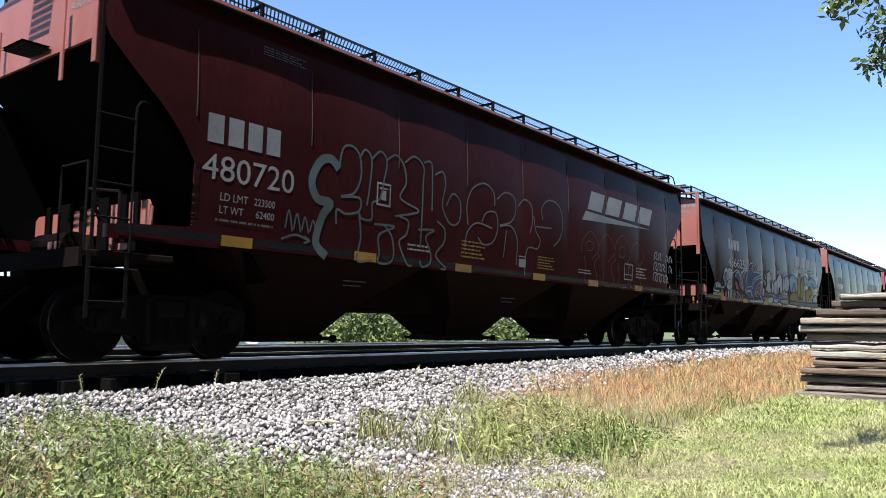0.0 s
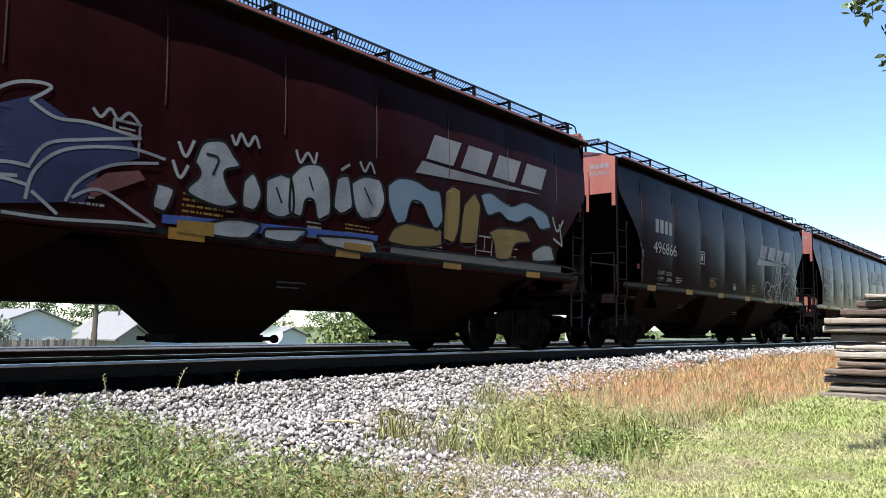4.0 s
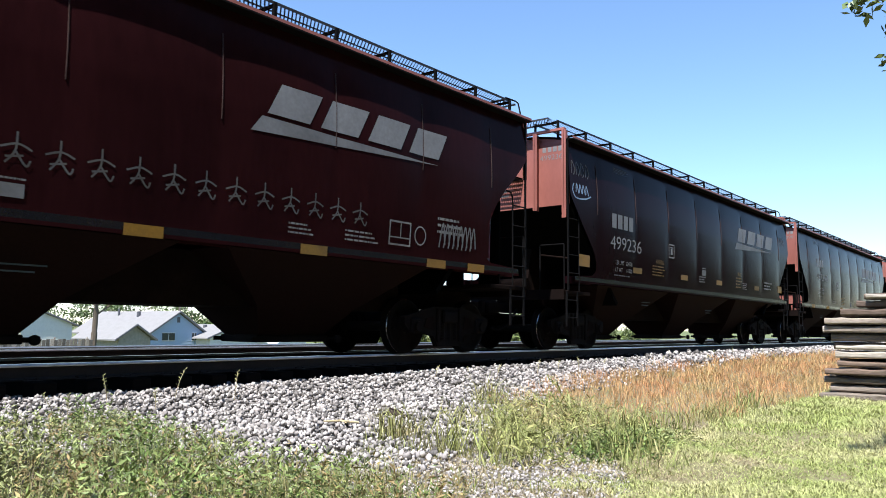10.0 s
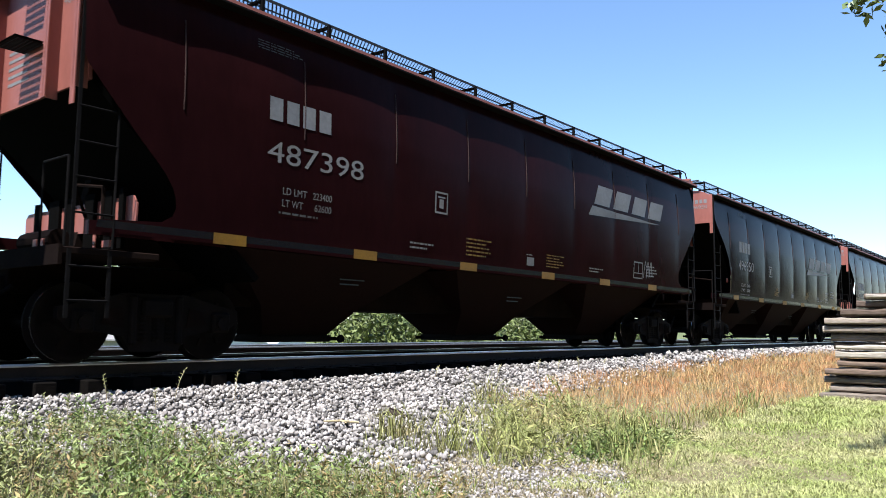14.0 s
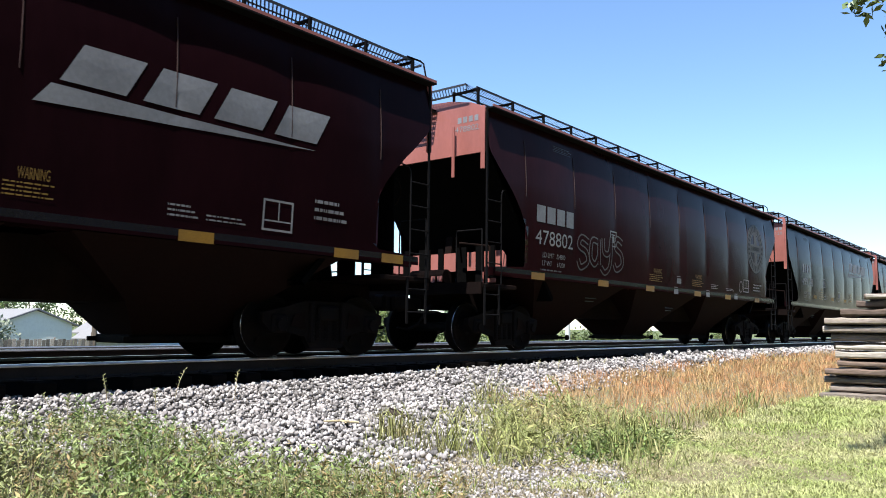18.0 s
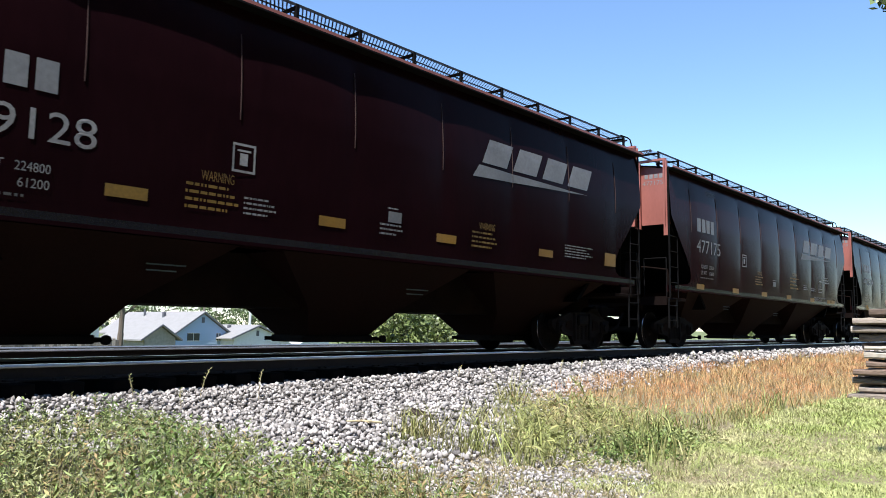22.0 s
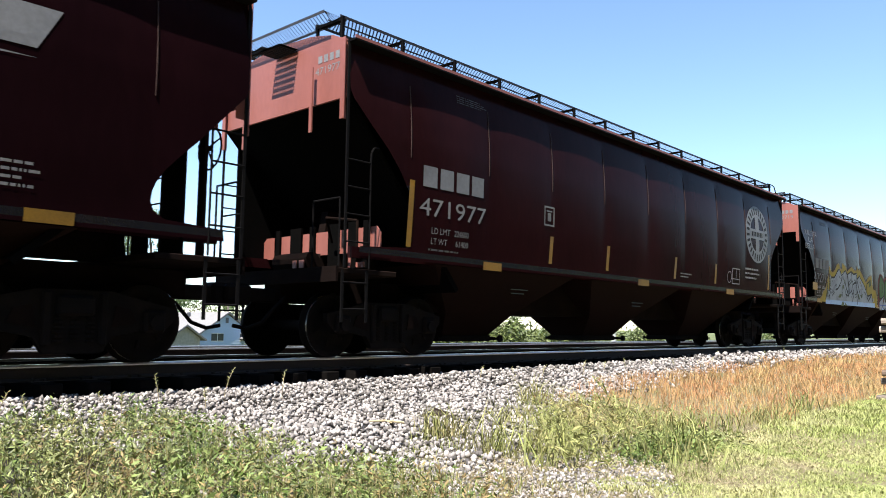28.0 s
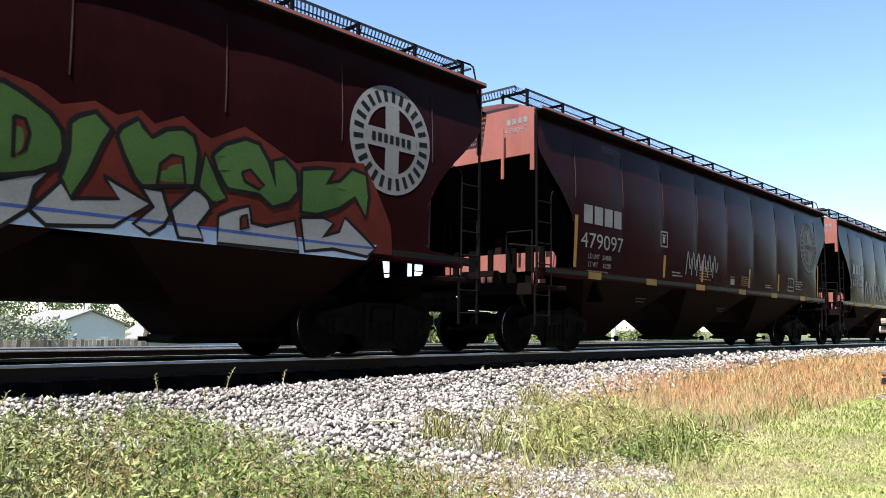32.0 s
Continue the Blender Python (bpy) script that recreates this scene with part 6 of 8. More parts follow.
    dark_more = [[(6.36, 2.38), (6.76, 1.94), (6.99, 1.76), (6.93, 2.08)],
             [(6.31, 2.09), (6.65, 1.68)],
             [(6.30, 2.63), (6.25, 2.36), (6.46, 1.48)],
             [(7.57, 1.94), (7.72, 2.31), (8.25, 2.48), (8.33, 2.26)],
             [(7.73, 1.82), (7.99, 1.67), (8.46, 1.94), (8.65, 1.62)],
             [(2.99, 1.51), (3.03, 1.66), (3.27, 1.94)],
             [(3.68, 1.90), (3.98, 1.97), (4.20, 2.11)],
             [(4.26, 2.59), (4.43, 2.35), (4.22, 2.07)]]
    hatch = [[(3.24, 1.81), (3.45, 1.67)],
             [(3.30, 1.85), (3.55, 1.74)],
             [(3.37, 1.90), (3.62, 1.79)],
             [(4.51, 2.43), (4.56, 2.29)],
             [(4.59, 2.46), (4.64, 2.30)],
             [(4.68, 2.50), (4.71, 2.34)],
             [(5.31, 2.25), (5.59, 2.38)],
             [(5.33, 2.15), (5.61, 2.28)],
             [(5.94, 2.36), (6.18, 2.38)],
             [(5.97, 2.24), (6.20, 2.26)],
             [(6.11, 1.83), (6.32, 1.87)],
             [(6.11, 1.73), (6.34, 1.77)]]
    hatch_more = [[(3.64, 2.09), (3.79, 2.01)],
             [(3.71, 2.13), (3.82, 2.06)],
             [(4.42, 1.68), (4.53, 1.87)],
             [(4.50, 1.67), (4.63, 1.90)],
             [(4.92, 1.88), (4.97, 1.71)],
             [(5.01, 1.84), (5.07, 1.66)],
             [(6.92, 2.33), (7.10, 2.06)],
             [(6.75, 2.35), (6.89, 2.12)],
             [(3.25, 2.29), (3.38, 2.18)],
             [(4.07, 2.43), (4.26, 2.32)],
             [(7.29, 2.00), (7.66, 1.86)]]
    bubble = [[(9.59, 2.42), (9.76, 2.70), (9.86, 2.74), (10.06, 2.66), (10.31, 2.52), (10.44, 2.37), (10.47, 2.18), (10.42, 2.02), (10.21, 1.90), (9.92, 1.83), (9.63, 1.84)],
             [(10.50, 2.47), (10.58, 2.55), (10.75, 2.63), (10.93, 2.48), (10.85, 2.31), (10.73, 1.99), (10.57, 1.70), (10.45, 1.89), (10.51, 2.18)],
             [(10.98, 2.42), (11.02, 2.52), (11.20, 2.65), (11.27, 2.57), (11.37, 2.48), (11.53, 2.60), (11.73, 2.65), (11.87, 2.59), (11.94, 2.41), (11.93, 2.14), (11.90, 2.01), (11.30, 1.92), (11.20, 2.00), (11.07, 2.22)]]
    bubble_more = [[(11.95, 2.05), (12.02, 2.42), (12.22, 2.12), (12.33, 1.94), (12.16, 1.85), (11.97, 1.99)],
             [(12.11, 2.41), (12.27, 2.57), (12.54, 2.69), (12.74, 2.66), (12.89, 2.47), (13.01, 2.17), (12.94, 2.48), (13.12, 2.55), (13.32, 2.40), (13.36, 2.15), (13.23, 1.99), (12.98, 1.90), (12.77, 2.03), (12.34, 2.04), (12.18, 2.25)],
             [(13.39, 2.45), (13.66, 2.51), (13.95, 2.54), (13.81, 2.32), (14.05, 2.40), (14.24, 2.59), (14.50, 2.55), (14.57, 2.24), (14.52, 1.95), (14.31, 2.20), (14.06, 2.02), (13.68, 1.89), (13.41, 1.90)]]
    lower = [[(9.64, 1.68), (9.92, 1.80), (10.37, 1.96), (10.22, 1.77), (10.18, 1.54), (9.95, 1.35), (9.66, 1.37)],
             [(10.18, 1.54), (10.46, 1.86), (10.57, 1.70), (11.06, 1.76), (10.87, 1.98), (11.41, 1.75), (11.02, 1.46), (10.35, 1.40)],
             [(11.27, 1.92), (11.53, 1.91), (11.64, 1.65), (11.58, 1.52), (11.42, 1.41), (11.23, 1.51), (11.44, 1.72)]]
    lower_more = [[(11.64, 1.72), (11.90, 1.98), (12.08, 1.94), (12.14, 1.78), (11.99, 1.57), (12.07, 1.41), (11.76, 1.41)],
             [(12.24, 1.72), (12.42, 1.81), (12.65, 1.88), (12.70, 1.68), (12.91, 1.66), (13.33, 1.78), (13.43, 1.39), (12.25, 1.39)],
             [(13.41, 1.83), (13.78, 1.87), (13.97, 1.81), (13.79, 1.61), (14.07, 1.71), (14.16, 1.91), (14.48, 1.71), (14.74, 1.54), (14.59, 1.41), (13.98, 1.47), (13.52, 1.40)]]
    holes = [[(9.98, 2.42), (10.08, 2.41), (10.13, 2.28), (10.10, 2.11), (10.00, 2.02)],
             [(11.46, 1.95), (11.48, 2.20), (11.61, 2.32), (11.74, 2.32), (11.80, 1.99)],
             [(12.52, 2.27), (12.63, 2.32), (12.84, 2.15), (12.76, 2.10), (12.56, 2.17)],
             [(12.54, 1.73), (12.62, 1.77), (12.66, 1.62), (12.55, 1.59)]]
    glow = [(9.45, 2.54), (9.76, 2.84), (10.16, 2.77), (10.41, 2.63), (10.74, 2.74), (10.98, 2.64), (11.23, 2.75), (11.39, 2.63), (11.72, 2.79), (11.97, 2.65), (12.09, 2.60), (12.53, 2.83), (12.95, 2.66), (13.30, 2.51), (13.66, 2.60), (14.45, 2.70), (14.67, 2.41), (15.01, 1.89), (15.07, 1.57)]
    stripe = [(9.65, 1.57), (9.93, 1.56), (11.38, 1.56), (13.51, 1.54), (14.74, 1.54)]
    for q in inner:
        paint(12, "graffiti_inner", [fan(q)], M_OLIVESPRAY, "", 0.006)
    for q in dark + dark_more + [body]:
        paint(12, "graffiti_edge", [ribbon(q, 0.065, True)], M_BLACKSPRAY, "", 0.008)
    for q in pale:
        paint(12, "graffiti_line", [ribbon(q, 0.03, True)], M_PALESPRAY, "", 0.010)
    for q in hatch + hatch_more:
        paint(12, "graffiti_line", [ribbon(q, 0.032, True)], M_BLACKSPRAY, "", 0.009)
    paint(12, "graffiti_halo", [skyline(glow, 1.47)], M_REDSPRAY, "dull red spray-painted ground", 0.0015)
    for q in lower + lower_more:
        paint(12, "graffiti_lower", [field(q)], M_PALESPRAY, "pale lower half of the letters", 0.007)
        paint(12, "graffiti_edge", [ribbon(q + [q[0]], 0.045, True)], M_BLACKSPRAY, "", 0.009)
    paint(12, "graffiti_line", [ribbon(stripe, 0.035)], M_BLUESPRAY, "", 0.0085)
    for q in bubble + bubble_more:
        paint(12, "graffiti_fill", [field(q)], M_GREENSPRAY, "green spray-painted letter", 0.010)
        paint(12, "graffiti_edge", [ribbon(q + [q[0]], 0.055, True)], M_BLACKSPRAY, "", 0.012)
    for q in holes:
        paint(12, "graffiti_inner", [field(q)], M_REDSPRAY, "", 0.0125)
        paint(12, "graffiti_edge", [ribbon(q + [q[0]], 0.04, True)], M_BLACKSPRAY, "", 0.014)
    for i, t in enumerate(("BELLA", "LA", "XALTIPA")):
        x = 0.62 if t != "LA" else 0.95
        lettering(12, t, x, 3.12 + 0.22 * i, x + 0.3 * (len(t) ** 0.75) * 0.9, 3.29 + 0.22 * i, M_SILVER)
    paint(12, "reflector_plate", [quad(1.29, 1.82, 1.75, 2.06)], M_YELLOW, "yellow reflective plate")
    paint(13, "graffiti_tag", [ribbon([(6.0 + 0.3 * i, 1.75), (6.1 + 0.3 * i, 2.3), (6.22 + 0.3 * i, 1.9), (6.3 + 0.3 * i, 2.15)], 0.04) for i in range(6)], M_SILVER)
    for k in (14, 1):
        paint(k, "graffiti_tag", [ribbon([(3.2 + 0.45 * i, 1.7), (3.3 + 0.45 * i, 2.4 - 0.1 * (i % 3)), (3.5 + 0.45 * i, 1.9)], 0.1) for i in range(12)], M_SILVER) if k == 14 else None


paint_train()
# ------------------------------------------------------------ ballast, grass and weeds
RNG = np.random.default_rng(7)
M_DRYGRASS = material("dry_orange_grass", (0.43, 0.215, 0.10), 0.8, vary=0.25, scale=1.3, fine=7, second=(0.40, 0.35, 0.15), amount=1.0, bump=0, islands=0.6)
M_LAWN = material("sunlit_lawn_grass", (0.31, 0.36, 0.115), 0.75, vary=0.2, scale=1.1, fine=6, second=(0.50, 0.46, 0.25), amount=0.9, bump=0, islands=0.4)
M_TUFT = material("long_green_grass", (0.20, 0.23, 0.065), 0.7, vary=0.2, scale=2.2, fine=6, second=(0.33, 0.28, 0.14), amount=0.95, bump=0, islands=0.45)
M_WEED = material("green_weed_leaf", (0.125, 0.19, 0.045), 0.6, vary=0.3, scale=1.2, fine=8, second=(0.30, 0.30, 0.13), amount=1.0, bump=0, islands=0.65)
M_OLIVEWEED = material("coarse_olive_weed", (0.24, 0.26, 0.085), 0.7, vary=0.3, scale=2.2, fine=8, second=(0.36, 0.29, 0.14), amount=1.0, bump=0, islands=0.65)
M_DRYWEED = material("withered_weed_leaf", (0.30, 0.22, 0.10), 0.8, vary=0.25, scale=2, second=(0.20, 0.22, 0.07), bump=0, islands=0.5)
M_STRAW = material("straw_litter", (0.38, 0.31, 0.19), 0.85, vary=0.2, bump=0, islands=0.4)
M_LEAF = material("tree_leaf", (0.075, 0.115, 0.03), 0.5, vary=0.2, scale=1, fine=5, second=(0.13, 0.15, 0.05), bump=0, islands=0.5)
M_FARLEAF = material("hedge_leaf", (0.10, 0.13, 0.035), 0.6, vary=0.2, scale=0.6, fine=5, second=(0.19, 0.20, 0.07), bump=0, islands=0.6)
M_BARK = material("bark", (0.13, 0.10, 0.075), 0.9, vary=0.35, fine=25, stretch=(4, 4, 1), bump=0.5)
GRASS_Y, GRASS_Z = np.array(PROFILE_Y), np.array(PROFILE_Z)


def relief(x, y):
    """Height of the ground under many places at once."""
    base = np.interp(y, GRASS_Y, GRASS_Z) + shoulder_drop(x, y)
    return base + np.array([0.035 * noise.noise((a * 0.7, b * 0.7, 0)) + 0.012 * noise.noise((a * 3, b * 3, 5)) if -8.5 < a < 29.5 and -4 < b < 7.4 else 0.0 for a, b in zip(x, y)])


def patches(x, y, f, seed):
    return np.array([noise.noise((a * f, b * f, seed)) for a, b in zip(x, y)])


def turn_many(n):
    q = RNG.normal(size=(n, 4))
    q /= np.linalg.norm(q, axis=1)[:, None]
    w, x, y, z = q.T
    return np.stack([np.stack([1 - 2 * (y * y + z * z), 2 * (x * y - z * w), 2 * (x * z + y * w)], 1), np.stack([2 * (x * y + z * w), 1 - 2 * (x * x + z * z), 2 * (y * z - x * w)], 1),
                     np.stack([2 * (x * z - y * w), 2 * (y * z + x * w), 1 - 2 * (x * x + y * y)], 1)], 1)


def stone_verts(n, size):
    """Angular crushed stones: warped cubes, eight corners each."""
    cube = np.array([(a, b, c) for a in (-1, 1) for b in (-1, 1) for c in (-1, 1)]) * 0.62
    v = cube[None] * RNG.uniform(0.55, 1.3, (n, 8, 3)) * RNG.uniform(0.5, 1.3, (n, 1, 3))
    return np.einsum("nij,nkj->nki", turn_many(n), v) * size[:, None, None]


ICO = [(0, 1, 3), (0, 3, 2), (4, 6, 7), (4, 7, 5), (0, 4, 5), (0, 5, 1), (2, 3, 7), (2, 7, 6), (0, 2, 6), (0, 6, 4), (1, 5, 7), (1, 7, 3)]


def build_ballast():
    base = thing("ballast", None, None, "pale grey crushed-stone ballast beside the rails", "ballast", kind="structure")
    spots = []
    for x0, x1, per, lo, hi in ((1.5, 9, 980, 0.011, 0.034), (9, 18, 480, 0.017, 0.042), (18, 40, 160, 0.035, 0.07), (40, 90, 30, 0.05, 0.10)):
        n = int((x1 - x0) * 4.6 * per)
        x, y = RNG.uniform(x0, x1, n), RNG.uniform(3.5, 8.75, n)
        keep = (y > gravel_edge(x) + RNG.normal(0, 0.18, n) + 0.25 * patches(x, y, 1.3, 3)) & (y < 8.72)
        x, y = x[keep], y[keep]
        spots.append((x, y, RNG.uniform(lo, hi, len(x))))
    x, y, s = (np.concatenate(a) for a in zip(*spots))
    z = relief(x, y) + s * RNG.uniform(-0.5, 1.9, len(x)) * np.where(y > 8.2, 0.4, 1.0)
    v = stone_verts(len(x), s)
    pick = np.where((x > 3) & (x < 9) & (y > 4.5) & (y < 7.4) & (s > 0.030))[0][:280]
    rest = np.ones(len(x), bool)
    rest[pick] = False
    me = soup(v[rest] + np.stack([x, y, z], 1)[rest][:, None], ICO)
    me.materials.append(M_STONE)
    tagged(part("stones", me, None, base), kind="stuff")
    pool = []
    for k in range(14):
        one = soup(v[pick[k]][None] * 1.1, ICO)
        one.materials.append(M_STONE_ONE)
        pool.append(one)
    for k, i in enumerate(pick):
        part("stone", pool[k % 14], None, base, "", pose(x[i], y[i], z[i], 0, 0, float(RNG.uniform(0, 360))))
    n = 15000
    x, y = RNG.uniform(2.6, 7.0, n), RNG.uniform(2.2, 5.2, n)
    keep = (y < gravel_edge(x) + 0.5) & (y > 0.62 * x - 0.7) & (patches(x, y, 1.4, 55) > -0.5)
    x, y = x[keep], y[keep]
    me = soup(stone_verts(len(x), RNG.uniform(0.005, 0.019, len(x))) + np.stack([x, y, relief(x, y) + 0.008], 1)[:, None], ICO)
    me.materials.append(M_STONE)
    tagged(part("stones", me, None, base), kind="stuff")
    # stones between the ties and beyond the track
    n = 5200
    x, y = RNG.uniform(0, 30, n), RNG.uniform(10.6, 12.9, n)
    s = RNG.uniform(0.03, 0.06, n)
    me = soup(stone_verts(n, s) + np.stack([x, y, np.interp(y, GRASS_Y, GRASS_Z) + shoulder_drop(x, y) + 0.01], 1)[:, None], ICO)
    me.materials.append(M_STONE)
    tagged(part("stones", me, None, base), kind="stuff")


def blades(x, y, z, h, w, lean):
    """Grass blades of two bent lengths, five corners each."""
    n = len(x)
    a, b = RNG.uniform(0, 2 * np.pi, n), RNG.uniform(0, 2 * np.pi, n)
    side = np.stack([np.cos(a), np.sin(a), np.zeros(n)], 1) * (w / 2)[:, None]
    out = np.stack([np.cos(b), np.sin(b), np.zeros(n)], 1) * (lean * h)[:, None]
    root = np.stack([x, y, z - 0.01], 1)
    up = np.zeros((n, 3))
    up[:, 2] = h
    mid = root + up * 0.6 + out * 0.3
    tip = root + up * (1 - 0.25 * lean)[:, None] + out
    return np.stack([root - side, root + side, mid - side * 0.8, mid + side * 0.8, tip], 1)


BLADE = [(0, 1, 3), (0, 3, 2), (2, 3, 4)]


def grass(name, label, mat, x, y, h, w, lean):
    me = soup(blades(x, y, relief(x, y), h, w, lean), BLADE)
    me.materials.append(mat)
    thing(name, me, None, label, "grass", kind="stuff")


def scatter(n, x0, x1, y0, y1):
    return RNG.uniform(x0, x1, n), RNG.uniform(y0, y1, n)


def build_grass():
    # mown lawn
    x, y = scatter(120000, 3.4, 16, -1.5, 3.6)
    keep = (y < 3.3 + 0.25 * patches(x, y, 1.1, 9)) & (y < 0.62 * x - 0.3 + 0.35 * patches(x, y, 2.0, 14))
    x2, y2 = scatter(14000, 16, 60, -8, 3.3)
    x3, y3 = scatter(46000, 3.4, 8.0, 0.4, 3.3)
    near = y3 < 0.62 * x3 - 0.3 + 0.35 * patches(x3, y3, 2.0, 14)
    x4, y4 = scatter(26000, -8, 3.4, -7, 3.0)
    x5, y5 = scatter(9000, 3.4, 16, -8, -1.5)
    x, y = np.concatenate([x[keep], x2, x3[near], x4, x5]), np.concatenate([y[keep], y2, y3[near], y4, y5])
    bare = patches(x, y, 0.8, 21) + 0.5 * patches(x, y, 2.6, 33)
    keep = RNG.uniform(-0.9, 0.6, len(x)) < bare + 0.85
    x, y, bare = x[keep], y[keep], bare[keep]
    far = np.clip(x / 9, 0.8, 3)
    h = RNG.uniform(0.025, 0.08, len(x)) * np.clip(1 + 0.9 * bare, 0.6, 2.0) * np.minimum(far, 1.6)
    grass("lawn", "short sunlit yellow-green lawn", M_LAWN, x, y, h, 0.0085 * far, RNG.uniform(0.4, 1.7, len(x)))
    # cut clippings lying on the lawn
    x, y = scatter(9000, 4.2, 15, -1.2, 3.2)
    keep = (y < 0.62 * x - 0.2) & (patches(x, y, 1.0, 21) < 0.15)
    x, y = x[keep], y[keep]
    grass("clippings", "pale dry clippings lying on the lawn", M_STRAW, x, y, RNG.uniform(0.02, 0.05, len(x)), 0.006 * np.clip(x / 8, 0.8, 2), RNG.uniform(1.4, 3.0, len(x)))
    # dry orange strip
    x, y = scatter(52000, 6.2, 34, 3.0, 7.5)
    top = np.interp(x, [6, 9, 11.7, 18, 34], [5.0, 6.3, 6.8, 7.35, 7.4])
    low = np.interp(x, [6, 6.7, 7.3, 9.6, 34], [5.2, 4.5, 3.5, 3.25, 3.0])
    p = patches(x, y, 0.9, 2) + 0.6 * patches(x, y, 2.7, 12)
    keep = (y < top + 0.45 * p) & (y > low + 0.3 * p) & (RNG.uniform(0, 1, len(x)) < np.clip(0.30 + (x - 6) / 7 + 0.7 * p, 0.12, 1) * np.clip(11 / x, 0.35, 1))
    x, y = x[keep], y[keep]
    h = RNG.uniform(0.05, 0.25, len(x)) * (1 + 0.7 * patches(x, y, 1.2, 5)) * np.clip(0.62 + (x - 6.2) * 0.09, 0.6, 1)
    grass("dry_grass", "tall dry orange-brown grass along the ballast", M_DRYGRASS, x, y, h, 0.0048 * np.clip(x / 9, 0.8, 2.4), RNG.uniform(0.15, 1.0, len(x)))
    # long green and tan tufts in front of it
    xs, ys, hs, ws = [], [], [], []
    for cx, cy in [(5.4, 4.3), (5.7, 3.6), (6.1, 4.0), (6.5, 3.2), (6.9, 4.5), (7.4, 3.6), (7.9, 3.3), (6.3, 4.9), (8.1, 4.4), (9.0, 3.3), (5.1, 3.4), (7.1, 5.2), (8.6, 5.3), (5.9, 2.9), (9.8, 3.5), (7.8, 5.6), (5.0, 4.0), (5.55, 3.95), (6.4, 4.35), (6.8, 3.75), (10.6, 3.4), (5.2, 4.75)]:
        n = int(RNG.uniform(50, 230))
        r = RNG.uniform(0.10, 0.34)
        xs.append(RNG.normal(cx, r, n)), ys.append(RNG.normal(cy, r * 0.8, n)), hs.append(RNG.uniform(0.08, RNG.uniform(0.22, 0.55), n)), ws.append(RNG.uniform(0.005, 0.013, n))
    x, y, h, w = (np.concatenate(q) for q in (xs, ys, hs, ws))
    grass("long_grass", "long green grass tufts at the lawn edge", M_TUFT, x, y, h, w, RNG.uniform(0.15, 1.3, len(x)))
    # straw and thin grass in the foreground
    x, y = scatter(46000, 2.2, 8.6, 2.0, 5.6)
    keep = (y < gravel_edge(x) + 0.7) & (patches(x, y, 1.6, 4) > -0.2)
    x, y = x[keep], y[keep]
    grass("straw", "pale straw and thin dry grass among stones", M_STRAW, x, y, RNG.uniform(0.012, 0.07, len(x)), 0.005 * np.ones(len(x)), RNG.uniform(1.0, 3.4, len(x)))
    x, y = scatter(5200, 2.8, 6.2, 2.3, 4.8)
    keep = (y < gravel_edge(x) + 0.8) & (patches(x, y, 1.9, 44) > 0.12)
    x, y = x[keep], y[keep]
    grass("sprigs", "thin green sprigs in the gravelly soil", M_TUFT, x, y, RNG.uniform(0.03, 0.14, len(x)), 0.0055 * np.ones(len(x)), RNG.uniform(0.3, 1.6, len(x)))


def leafy(name, label, mat, x, y, h, leaf, slim, per):
    """Stems with pointed leaves, all in one mesh."""
    z = relief(x, y)
    i = np.repeat(np.arange(len(x)), per)
    m = len(i)
    u = RNG.uniform(0.1, 1.0, m)
    bend = RNG.normal(0, 0.07, (len(x), 2))[i]
    base = np.stack([x[i] + bend[:, 0] * u, y[i] + bend[:, 1] * u, z[i] + h[i] * u], 1)
    a = RNG.uniform(0, 2 * np.pi, m)
    d = np.stack([np.cos(a), np.sin(a), RNG.uniform(-0.2, 1.6, m)], 1)
    d /= np.linalg.norm(d, axis=1)[:, None]
    ln = RNG.uniform(*leaf, m)[:, None]
    side = np.cross(d, RNG.normal(size=(m, 3)))
    side /= np.linalg.norm(side, axis=1)[:, None]
    w = ln * RNG.uniform(*slim, (m, 1))
    me = soup(np.stack([base, base + d * ln * 0.45 + side * w, base + d * ln - np.array([0, 0, 0.2]) * ln, base + d * ln * 0.45 - side * w], 1), [(0, 1, 2, 3)])
    me.materials.append(mat)
    thing(name, me, None, label, "weeds", kind="stuff")


